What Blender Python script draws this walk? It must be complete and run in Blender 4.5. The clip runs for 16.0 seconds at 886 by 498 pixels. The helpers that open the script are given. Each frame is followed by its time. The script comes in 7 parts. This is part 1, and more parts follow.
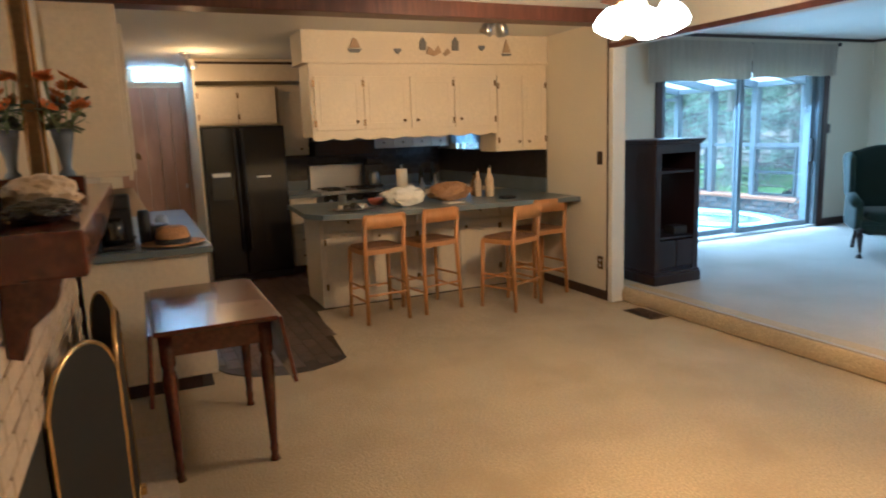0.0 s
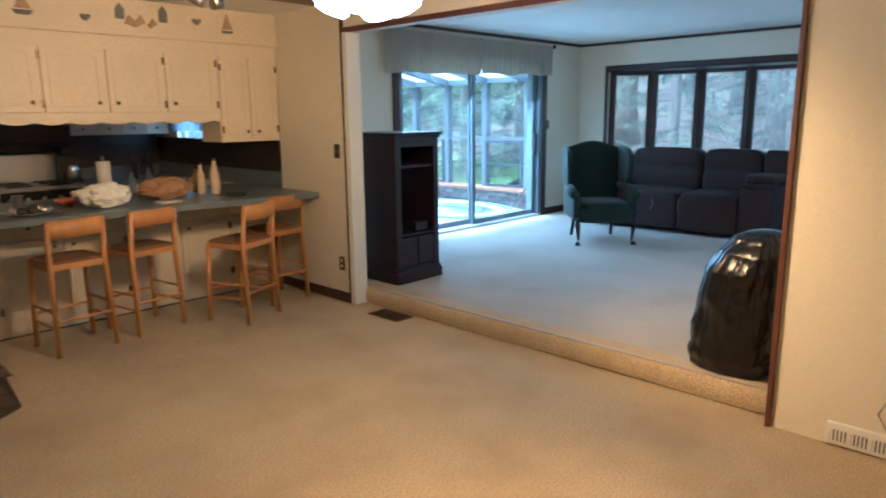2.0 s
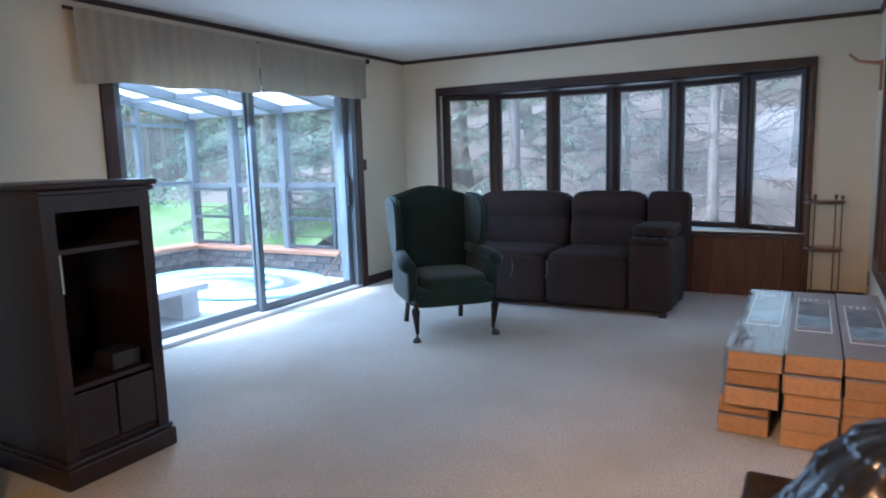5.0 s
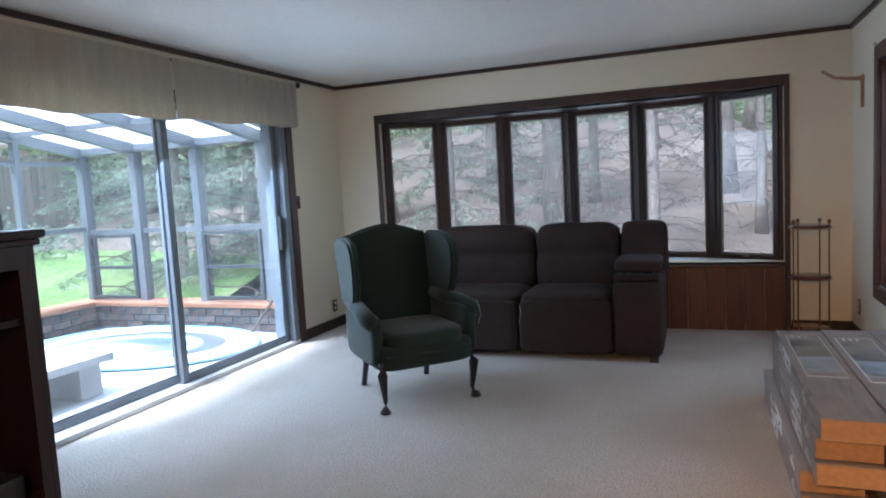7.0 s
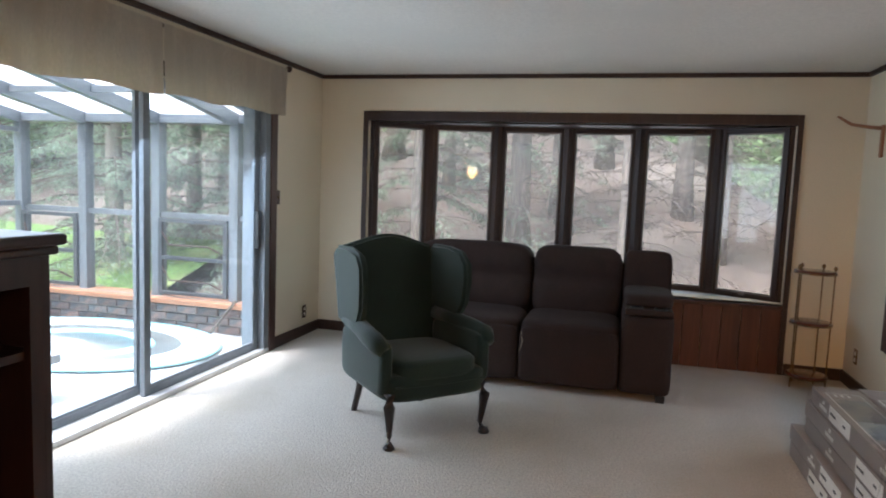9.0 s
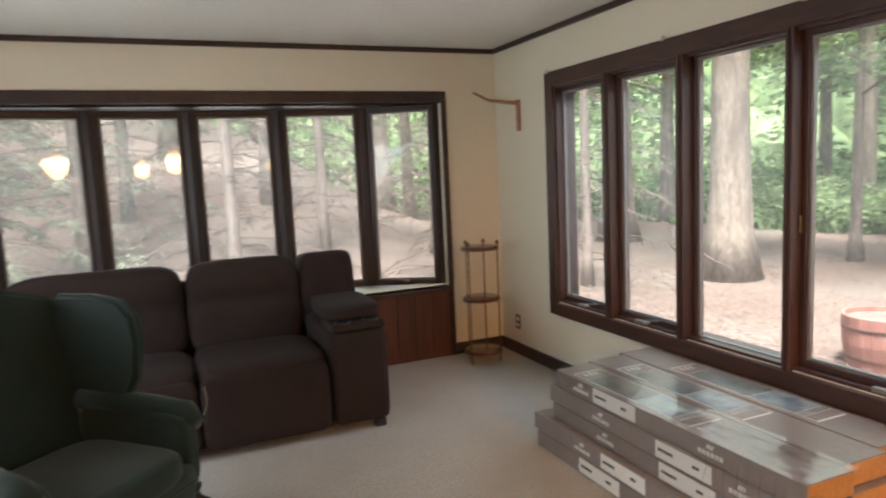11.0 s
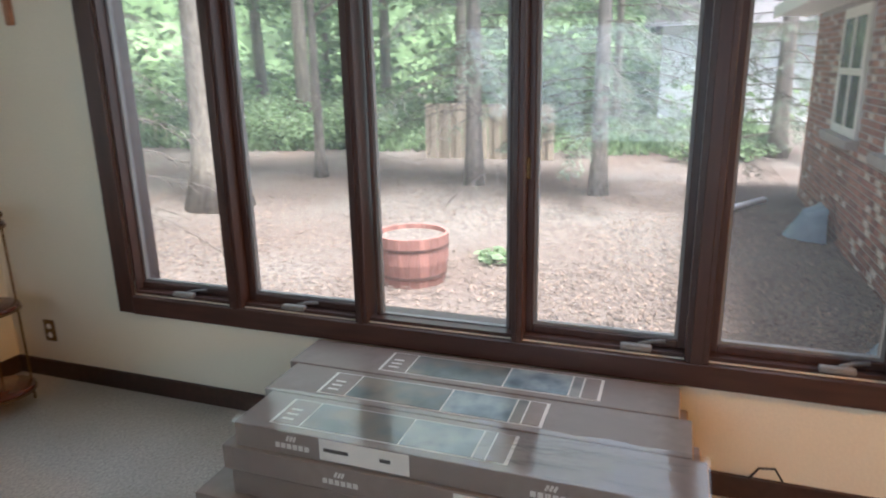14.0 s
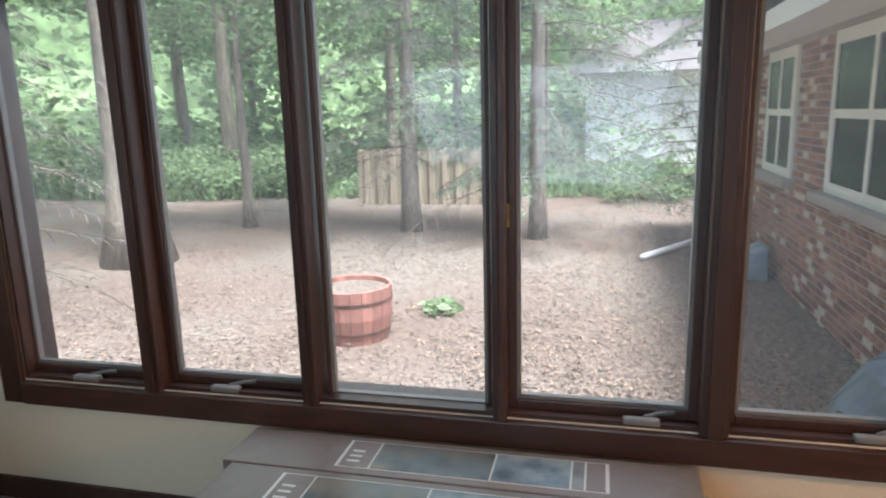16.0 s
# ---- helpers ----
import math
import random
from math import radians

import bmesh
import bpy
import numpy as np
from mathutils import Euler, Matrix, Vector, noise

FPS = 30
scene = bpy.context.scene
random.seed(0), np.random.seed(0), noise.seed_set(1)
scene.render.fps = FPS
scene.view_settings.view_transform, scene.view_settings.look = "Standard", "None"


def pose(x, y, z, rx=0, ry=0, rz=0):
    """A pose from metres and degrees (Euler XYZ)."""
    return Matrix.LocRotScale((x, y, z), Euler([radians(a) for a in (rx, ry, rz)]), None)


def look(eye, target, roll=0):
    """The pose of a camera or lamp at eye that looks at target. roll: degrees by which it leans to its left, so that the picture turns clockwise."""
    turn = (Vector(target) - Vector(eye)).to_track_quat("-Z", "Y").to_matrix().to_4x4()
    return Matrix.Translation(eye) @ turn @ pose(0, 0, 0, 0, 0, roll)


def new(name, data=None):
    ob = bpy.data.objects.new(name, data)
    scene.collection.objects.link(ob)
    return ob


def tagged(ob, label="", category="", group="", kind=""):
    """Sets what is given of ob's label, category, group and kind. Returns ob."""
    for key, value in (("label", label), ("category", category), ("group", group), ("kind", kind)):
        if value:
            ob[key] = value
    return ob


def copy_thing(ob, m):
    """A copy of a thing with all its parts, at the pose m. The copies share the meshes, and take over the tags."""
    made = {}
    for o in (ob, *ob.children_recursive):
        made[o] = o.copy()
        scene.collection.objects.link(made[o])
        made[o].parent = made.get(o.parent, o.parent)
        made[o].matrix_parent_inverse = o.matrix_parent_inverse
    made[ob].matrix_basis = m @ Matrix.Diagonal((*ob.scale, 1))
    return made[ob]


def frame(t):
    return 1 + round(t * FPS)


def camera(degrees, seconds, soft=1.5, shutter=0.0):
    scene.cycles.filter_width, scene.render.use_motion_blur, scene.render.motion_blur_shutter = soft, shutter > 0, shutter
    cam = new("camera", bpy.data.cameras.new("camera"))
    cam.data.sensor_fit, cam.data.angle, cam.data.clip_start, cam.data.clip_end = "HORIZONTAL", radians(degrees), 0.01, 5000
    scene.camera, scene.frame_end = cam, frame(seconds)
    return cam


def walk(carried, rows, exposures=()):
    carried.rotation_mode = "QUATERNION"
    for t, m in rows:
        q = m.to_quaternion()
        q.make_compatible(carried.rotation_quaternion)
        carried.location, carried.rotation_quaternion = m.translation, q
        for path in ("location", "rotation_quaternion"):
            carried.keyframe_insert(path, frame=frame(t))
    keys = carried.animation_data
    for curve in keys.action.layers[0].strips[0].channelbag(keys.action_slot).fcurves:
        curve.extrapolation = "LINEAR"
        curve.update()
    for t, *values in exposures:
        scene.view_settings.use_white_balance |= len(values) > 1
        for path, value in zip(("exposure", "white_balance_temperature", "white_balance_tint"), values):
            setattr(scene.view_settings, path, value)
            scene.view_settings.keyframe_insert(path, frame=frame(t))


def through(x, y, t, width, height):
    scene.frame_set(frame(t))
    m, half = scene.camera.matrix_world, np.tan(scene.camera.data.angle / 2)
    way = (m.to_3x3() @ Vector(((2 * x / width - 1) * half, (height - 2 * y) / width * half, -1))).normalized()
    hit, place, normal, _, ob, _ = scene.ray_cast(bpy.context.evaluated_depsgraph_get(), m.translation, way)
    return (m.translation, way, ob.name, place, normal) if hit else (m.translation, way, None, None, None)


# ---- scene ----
cam = camera(67.6, 16.0, soft=1.9, shutter=0.4)
PATH = [
    (0, (1.314, 0.957, 1.534), (-0.479, 1.772, 1.191), -2.2),
    (0.5, (1.305, 1.048, 1.515), (-0.395, 2.038, 1.153), -2.1),
    (1, (1.239, 1.074, 1.505), (-0.311, 2.287, 1.15), -1.1),
    (1.5, (1.176, 1.162, 1.491), (-0.285, 2.482, 1.141), -2.3),
    (2, (0.963, 1.324, 1.547), (-0.396, 2.738, 1.152), -0.6),
    (2.5, (0.8, 1.624, 1.493), (-0.409, 3.18, 1.149), -3.6),
    (3, (0.579, 1.996, 1.499), (-0.591, 3.58, 1.149), -2.2),
    (3.5, (0.231, 2.409, 1.477), (-0.844, 4.052, 1.094), -2.1),
    (4, (-0.071, 2.816, 1.506), (-1.04, 4.533, 1.167), -2.7),
    (4.2, (-0.131, 2.954, 1.488), (-1.099, 4.68, 1.197), -1.6),
    (6.3, (-0.919, 3.97, 1.475), (-1.844, 5.725, 1.219), -3.0),
    (6.5, (-0.956, 3.972, 1.481), (-1.828, 5.755, 1.237), -3.2),
    (7, (-1.131, 4.008, 1.475), (-1.851, 5.865, 1.289), -3.2),
    (7.5, (-1.284, 4.047, 1.466), (-2.006, 5.905, 1.303), -2.2),
    (8, (-1.465, 4.147, 1.479), (-2.155, 6.02, 1.36), -1.5),
    (8.2, (-1.556, 4.15, 1.495), (-2.217, 6.033, 1.361), -0.3),
    (10.3, (-2.281, 4.82, 1.625), (-2.093, 6.798, 1.395), -2.7),
    (10.5, (-2.422, 4.98, 1.594), (-2.034, 6.934, 1.419), -4.4),
    (11, (-2.529, 5.24, 1.618), (-1.753, 7.068, 1.381), -2.7),
    (11.5, (-2.372, 5.582, 1.664), (-1.396, 7.313, 1.442), -2.3),
    (12, (-2.4, 5.802, 1.72), (-1.271, 7.431, 1.457), -1.9),
    (12.5, (-2.466, 6.05, 1.685), (-1.044, 7.435, 1.444), -2.8),
    (13, (-2.486, 6.327, 1.649), (-0.873, 7.453, 1.288), -1.3),
    (13.5, (-2.387, 6.543, 1.646), (-0.662, 7.441, 1.178), 0.0),
    (14, (-2.305, 6.762, 1.667), (-0.491, 7.414, 1.136), -1.1),
    (14.5, (-2.255, 6.967, 1.625), (-0.406, 7.387, 0.989), -3.4),
    (15, (-2.133, 7.013, 1.643), (-0.283, 7.361, 0.968), -2.4),
    (15.5, (-2.022, 7.043, 1.645), (-0.108, 7.339, 1.144), -0.8),
    (16, (-1.961, 6.994, 1.621), (-0.057, 7.456, 1.218), -1.5),
]
EXPOSURES = [(0, 1.83, 4080, -3), (2.5, 1.78, 4000, -2), (3.5, 1.7, 4050, 6), (4.2, 1.7, 4300, 10), (6.3, 1.55, 4950, 15), (8.2, 1.55, 5450, 16), (10.3, 1.6, 6200, 15), (11, 1.93, 6300, 16), (11.5, 2.08, 6250, 15), (13, 1.85, 5950, 15), (14.5, 1.64, 5700, 13), (16, 1.58, 5750, 12)]
walk(cam, [(t, look(e, g, r)) for t, e, g, r in PATH], EXPOSURES)

# ---- world, sun, lamps ----
W = bpy.data.worlds.new("overcast")
scene.world = W
W.use_nodes = True
_n = W.node_tree.nodes
_sky = _n.new("ShaderNodeTexSky")
_sky.sky_type, _sky.sun_disc = "NISHITA", False
_sky.sun_elevation, _sky.sun_rotation = radians(70), radians(-146)
_sky.air_density, _sky.dust_density, _sky.ozone_density = 0.7, 5.0, 0.6
W.node_tree.links.new(_sky.outputs[0], _n["Background"].inputs[0])
_n["Background"].inputs[1].default_value = 0.15

SUN = bpy.data.lights.new("sun", "SUN")
SUN.energy, SUN.angle, SUN.color = 4.6, radians(14), (1.0, 0.95, 0.87)
_s = new("sun", SUN)
_s.matrix_world = look((-4, -6, 20), (0, 0, 0))


def area_lamp(name, m, w, h, watts, color):
    d = bpy.data.lights.new(name, "AREA")
    d.shape, d.size, d.size_y, d.energy, d.color = "RECTANGLE", w, h, watts, color
    o = new(name, d)
    o.matrix_world = m
    return o


# sky light standing in the window openings
SKY = (0.80, 0.92, 1.0)
area_lamp("window_light", look((0.55, 7.6, 1.45), (-1.6, 7.6, -0.3)), 3.1, 1.5, 5.5, (0.92, 1.0, 0.94))
area_lamp("window_light", look((-2.27, 11.0, 1.5), (-2.27, 8.6, -0.2)), 3.4, 1.4, 5, (0.92, 0.98, 0.95))
area_lamp("window_light", look((-5.0, 7.65, 1.4), (-3.6, 7.6, -0.2)), 2.5, 1.9, 22, SKY)


area_lamp("window_light", look((-6.05, 4.80, 1.33), (-6.05, 3.5, 1.1)), 0.55, 0.5, 1.6, SKY)


def bulb(name, x, y, z, watts, color, r=0.05):
    d = bpy.data.lights.new(name, "POINT")
    d.energy, d.color, d.shadow_soft_size = watts, color, r
    new(name, d).location = (x, y, z)


WARM = (1.0, 0.45, 0.125)
FAN = (-1.28, 3.22)
bulb("fan_bulb", FAN[0], FAN[1], 1.93, 24, WARM, 0.16)


def shade_spot(x, y, z, target, watts, cone):
    d = bpy.data.lights.new("fan_bulb", "SPOT")
    d.energy, d.color, d.shadow_soft_size, d.spot_size, d.spot_blend = watts, WARM, 0.06, radians(cone), 1.0
    new("fan_bulb", d).matrix_world = look((x, y, z), target)


# the tilted glass shades throw most of the light out to their sides
shade_spot(FAN[0] + 0.2, FAN[1] - 0.1, 1.90, (1.5, 2.2, 0.0), 62, 130)
shade_spot(FAN[0] + 0.12, FAN[1] + 0.16, 1.90, (-0.05, 6.2, 0.25), 80, 72)
shade_spot(FAN[0] - 0.2, FAN[1] - 0.05, 1.92, (-4.6, 3.4, 1.9), 40, 90)
bulb("track_bulb", -5.75, 1.6, 2.16, 3.5, WARM, 0.04)

# ---- materials ----
MATS = {}


def mat(name, color, rough=0.6, metal=0.0, var=0.12, fine=60.0, big=3.0, bump=0.15, stretch=(1, 1, 1), rnd=0.0,
        second=None, mix=(0.45, 0.65), coat=0.0, sheen=0.0, emit=0.0, island=False):
    """A surface with grain and slow stains in two scales; second: a colour that the slow stain brings in."""
    m = bpy.data.materials.new(name)
    m.use_nodes = True
    t = m.node_tree
    N, L = t.nodes, t.links
    b = N["Principled BSDF"]
    tc = N.new("ShaderNodeTexCoord")
    mp = N.new("ShaderNodeMapping")
    mp.inputs["Scale"].default_value = stretch
    L.new(tc.outputs["Object"], mp.inputs["Vector"])

    def nz(scale, detail):
        n = N.new("ShaderNodeTexNoise")
        n.inputs["Scale"].default_value, n.inputs["Detail"].default_value = scale, detail
        L.new(mp.outputs[0], n.inputs["Vector"])
        return n
    f, g = nz(fine, 4), nz(big, 3)
    r1 = N.new("ShaderNodeValToRGB")
    c = color
    r1.color_ramp.elements[0].position, r1.color_ramp.elements[1].position = 0.3, 0.7
    r1.color_ramp.elements[0].color = (*[v * (1 - var) for v in c], 1)
    r1.color_ramp.elements[1].color = (*[min(1, v * (1 + var)) for v in c], 1)
    L.new(f.outputs[0], r1.inputs[0])
    r2 = N.new("ShaderNodeValToRGB")
    r2.color_ramp.elements[0].position, r2.color_ramp.elements[1].position = mix
    r2.color_ramp.elements[0].color, r2.color_ramp.elements[1].color = (0, 0, 0, 1), (1, 1, 1, 1)
    L.new(g.outputs[0], r2.inputs[0])
    mx = N.new("ShaderNodeMixRGB")
    s2 = second or [v * (1 - var * 0.8) for v in c]
    mx.inputs[2].default_value = (*s2, 1)
    L.new(r2.outputs[0], mx.inputs[0])
    L.new(r1.outputs[0], mx.inputs[1])
    out = mx.outputs[0]
    if rnd:
        oi = N.new("ShaderNodeNewGeometry") if island else N.new("ShaderNodeObjectInfo")
        hs = N.new("ShaderNodeHueSaturation")
        mr = N.new("ShaderNodeMapRange")
        mr.inputs[3].default_value, mr.inputs[4].default_value = 1 - rnd, 1 + rnd
        L.new(oi.outputs["Random Per Island" if island else "Random"], mr.inputs[0])
        L.new(mr.outputs[0], hs.inputs["Value"])
        L.new(out, hs.inputs["Color"])
        out = hs.outputs[0]
    L.new(out, b.inputs["Base Color"])
    b.inputs["Roughness"].default_value, b.inputs["Metallic"].default_value = rough, metal
    b.inputs["Coat Weight"].default_value, b.inputs["Sheen Weight"].default_value = coat, sheen
    if emit:
        L.new(out, b.inputs["Emission Color"])
        b.inputs["Emission Strength"].default_value = emit
    if bump:
        bp = N.new("ShaderNodeBump")
        bp.inputs["Strength"].default_value, bp.inputs["Distance"].default_value = bump, 0.01
        L.new(f.outputs[0], bp.inputs["Height"])
        L.new(bp.outputs[0], b.inputs["Normal"])
    MATS[name] = m
    return m


def glass_mat(name, tint=(0.93, 0.97, 0.96), rough=0.0, base=0.04, haze=0.0):
    m = bpy.data.materials.new(name)
    m.use_nodes = True
    N, L = m.node_tree.nodes, m.node_tree.links
    N.remove(N["Principled BSDF"])
    tr, gl, mx = N.new("ShaderNodeBsdfTransparent"), N.new("ShaderNodeBsdfGlossy"), N.new("ShaderNodeMixShader")
    lw, pw, ma = N.new("ShaderNodeLayerWeight"), N.new("ShaderNodeMath"), N.new("ShaderNodeMath")
    pw.operation, pw.inputs[1].default_value = "POWER", 5.0
    ma.operation, ma.inputs[1].default_value, ma.inputs[2].default_value = "MULTIPLY_ADD", 0.5, base
    L.new(lw.outputs["Facing"], pw.inputs[0]), L.new(pw.outputs[0], ma.inputs[0])
    tr.inputs[0].default_value = (*tint, 1)
    gl.inputs["Roughness"].default_value = rough
    L.new(ma.outputs[0], mx.inputs[0]), L.new(tr.outputs[0], mx.inputs[1]), L.new(gl.outputs[0], mx.inputs[2])
    out = mx.outputs[0]
    # a pale translucent share puts a bright haze over the view
    if haze:
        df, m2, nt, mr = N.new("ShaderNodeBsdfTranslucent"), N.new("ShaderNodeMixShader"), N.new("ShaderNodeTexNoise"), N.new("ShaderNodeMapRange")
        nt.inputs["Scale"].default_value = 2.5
        mr.inputs[3].default_value, mr.inputs[4].default_value = haze * 0.6, haze * 1.4
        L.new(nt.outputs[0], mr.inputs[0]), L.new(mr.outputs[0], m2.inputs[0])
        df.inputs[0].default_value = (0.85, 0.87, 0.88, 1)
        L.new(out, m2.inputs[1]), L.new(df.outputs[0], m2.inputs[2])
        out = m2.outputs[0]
    L.new(out, N["Material Output"].inputs[0])
    return m


PAINT = mat("wall_paint", (0.72, 0.66, 0.52), 0.75, var=0.04, fine=90, big=1.2, bump=0.08)
PLASTER = mat("ceiling_paint", (0.74, 0.73, 0.69), 0.85, var=0.05, fine=45, big=1.0, bump=0.25)
CARPET = mat("carpet", (0.49, 0.385, 0.215), 0.95, var=0.28, fine=85, big=1.6, bump=1.0, second=(0.37, 0.28, 0.145), mix=(0.42, 0.75), sheen=0.15)
CARPET2 = mat("carpet_pale", (0.46, 0.425, 0.37), 0.95, var=0.25, fine=85, big=1.3, bump=1.0, second=(0.36, 0.315, 0.245), mix=(0.42, 0.78), sheen=0.15)
VINYL = mat("vinyl_floor", (0.11, 0.07, 0.05), 0.32, var=0.4, fine=30, big=5, bump=0.2, rnd=0.35)
GROUT = mat("vinyl_joint", (0.05, 0.035, 0.025), 0.5)
TRIM = mat("dark_trim", (0.045, 0.022, 0.015), 0.45, var=0.3, fine=40, stretch=(1, 1, 1), bump=0.05)
BROWN = mat("window_wood", (0.058, 0.025, 0.017), 0.42, var=0.3, fine=30, big=4, bump=0.08, stretch=(1, 1, 0.15))
BROWNH = mat("window_wood_rail", (0.058, 0.025, 0.017), 0.38, var=0.3, fine=30, big=4, bump=0.08, stretch=(1, 0.15, 1))
# darker copy of window_wood: the bow window's backlit shade is in the colour
BACKLITW = mat("backlit_bow_wood", (0.036, 0.018, 0.013), 0.45, var=0.3, fine=30, big=4, bump=0.08, stretch=(1, 1, 0.15))
PANEL = mat("panelling", (0.10, 0.035, 0.02), 0.4, var=0.35, fine=18, big=5, bump=0.08, stretch=(3, 3, 0.2), rnd=0.15)
CAB = mat("cabinet_paint", (0.70, 0.61, 0.46), 0.5, var=0.06, fine=40, big=2, bump=0.05)
BLUE = mat("counter_laminate", (0.15, 0.185, 0.215), 0.3, var=0.15, fine=140, big=6, bump=0.02)
BLACKG = mat("black_enamel", (0.012, 0.012, 0.013), 0.22, var=0.2, fine=90, bump=0.04)
BLACKM = mat("black_plastic", (0.02, 0.02, 0.021), 0.45, var=0.2, bump=0.05)
STEEL = mat("steel", (0.55, 0.54, 0.52), 0.28, metal=1.0, var=0.06, fine=60, stretch=(0.1, 0.1, 4), bump=0.03)
CHROME = mat("chrome", (0.7, 0.7, 0.7), 0.12, metal=1.0, var=0.03, bump=0)
BRASS = mat("brass", (0.72, 0.50, 0.18), 0.22, metal=1.0, var=0.12, bump=0.03)
ABRASS = mat("aged_brass", (0.20, 0.13, 0.06), 0.4, metal=1.0, var=0.2)
PINE = mat("orange_pine", (0.52, 0.25, 0.062), 0.42, var=0.18, fine=16, big=4, bump=0.05, stretch=(4, 4, 0.35), rnd=0.1)
RUSH = mat("woven_rush", (0.24, 0.12, 0.05), 0.8, var=0.35, fine=60, bump=0.6, stretch=(1, 6, 1))
CHERRY = mat("cherry_wood", (0.10, 0.021, 0.009), 0.22, var=0.3, fine=14, big=3, bump=0.04, stretch=(0.3, 3, 3), coat=0.4)
ARMO = mat("mahogany", (0.02, 0.0095, 0.0105), 0.4, var=0.3, fine=14, big=4, bump=0.05, stretch=(3, 3, 0.3))
GREEN = mat("green_velvet", (0.0055, 0.0185, 0.011), 0.85, var=0.25, fine=120, big=5, bump=0.15, sheen=0.15)
SOFA = mat("brown_microfibre", (0.024, 0.0115, 0.008), 0.9, var=0.25, fine=110, big=6, bump=0.3)
LEG = mat("dark_leg", (0.022, 0.012, 0.009), 0.3, var=0.2)
BAG = mat("black_plastic_film", (0.006, 0.006, 0.007), 0.22, var=0.1, fine=22, big=5, bump=1.0, stretch=(1, 1, 0.45))
KRAFT = mat("kraft_paper", (0.38, 0.22, 0.10), 0.8, var=0.15, fine=25, bump=0.3)
WHITE = mat("white_paint", (0.78, 0.76, 0.70), 0.5, var=0.05, bump=0.05)
PAPER = mat("white_paper", (0.80, 0.78, 0.72), 0.85, var=0.05, fine=30, bump=0.2)
CARTON = mat("grey_carton", (0.235, 0.195, 0.175), 0.42, var=0.10, fine=25, big=4, bump=0.08, rnd=0.1)
CARDB = mat("bare_cardboard", (0.42, 0.25, 0.12), 0.8, var=0.12, fine=40, bump=0.15, rnd=0.1)
PHOTO1 = mat("print_dark", (0.09, 0.11, 0.12), 0.3, var=0.5, fine=9, big=5, bump=0, second=(0.22, 0.19, 0.15))
PHOTO2 = mat("print_blue", (0.16, 0.22, 0.26), 0.3, var=0.4, fine=12, big=6, bump=0, second=(0.32, 0.36, 0.36))
PHOTO3 = mat("print_grey", (0.27, 0.27, 0.25), 0.3, var=0.3, fine=12, big=6, bump=0, second=(0.13, 0.14, 0.14))
INK = mat("white_ink", (0.72, 0.70, 0.66), 0.5, var=0.03, bump=0)
DARKINK = mat("dark_ink", (0.04, 0.04, 0.04), 0.6, var=0.03, bump=0)
FABRIC = mat("linen_valance", (0.60, 0.54, 0.44), 0.9, var=0.08, fine=120, big=8, bump=0.3, stretch=(1, 1, 0.3))
ALU = mat("grey_aluminium", (0.18, 0.205, 0.23), 0.45, metal=0.3, var=0.1, fine=30, bump=0.03)
ALUD = mat("dark_aluminium", (0.07, 0.08, 0.09), 0.45, metal=0.3, var=0.1, fine=30, bump=0.03)
ALUW = mat("pale_aluminium", (0.55, 0.56, 0.56), 0.4, metal=0.4, var=0.08, bump=0.02)
CONC = mat("concrete", (0.42, 0.42, 0.42), 0.85, var=0.15, fine=40, big=2.5, bump=0.3, second=(0.33, 0.33, 0.33))
CEDAR = mat("cedar", (0.36, 0.17, 0.09), 0.6, var=0.2, fine=14, big=3, bump=0.1, stretch=(0.3, 3, 3))
FENCE = mat("fence_wood", (0.40, 0.33, 0.25), 0.8, var=0.2, fine=16, big=2, bump=0.2, stretch=(3, 3, 0.3), rnd=0.2)
BRICK = mat("brick", (0.24, 0.10, 0.075), 0.85, var=0.25, fine=60, big=12, bump=0.5, second=(0.34, 0.19, 0.14), rnd=0.42)
BRICKI = mat("brick_far", (0.26, 0.105, 0.075), 0.85, var=0.25, fine=60, big=12, bump=0.5, second=(0.34, 0.19, 0.14), rnd=0.42, island=True)
BRICKP = mat("pale_brick", (0.52, 0.40, 0.32), 0.85, var=0.2, fine=60, big=12, bump=0.5, rnd=0.2)
BRICKW = mat("white_brick", (0.50, 0.40, 0.275), 0.75, var=0.10, fine=40, big=6, bump=0.5, rnd=0.08)
BEAD = mat("grey_bead", (0.20, 0.19, 0.18), 0.5, var=0.1, bump=0.03)
MORTAR = mat("mortar", (0.38, 0.33, 0.29), 0.95, var=0.12, fine=70, bump=0.4)
MORTARW = mat("white_mortar", (0.42, 0.335, 0.23), 0.9, var=0.1, fine=70, bump=0.4)
LITTER = mat("leaf_litter", (0.15, 0.127, 0.107), 0.95, var=0.75, fine=24, big=0.35, bump=1.0, second=(0.12, 0.085, 0.066), mix=(0.35, 0.7))
LEAFD = mat("dead_leaf", (0.18, 0.128, 0.096), 0.85, var=0.3, fine=20, bump=0.2, rnd=0.75, island=True)
GRASS = mat("grass", (0.10, 0.17, 0.04), 0.9, var=0.5, fine=12, big=0.8, bump=1.0, second=(0.17, 0.20, 0.08))
BARK = mat("bark", (0.25, 0.215, 0.17), 0.95, var=0.4, fine=14, big=3, bump=1.0, stretch=(3, 3, 0.5))
BARKD = mat("spruce_bark", (0.30, 0.26, 0.22), 0.95, var=0.4, fine=14, big=3, bump=1.0, stretch=(3, 3, 0.5))


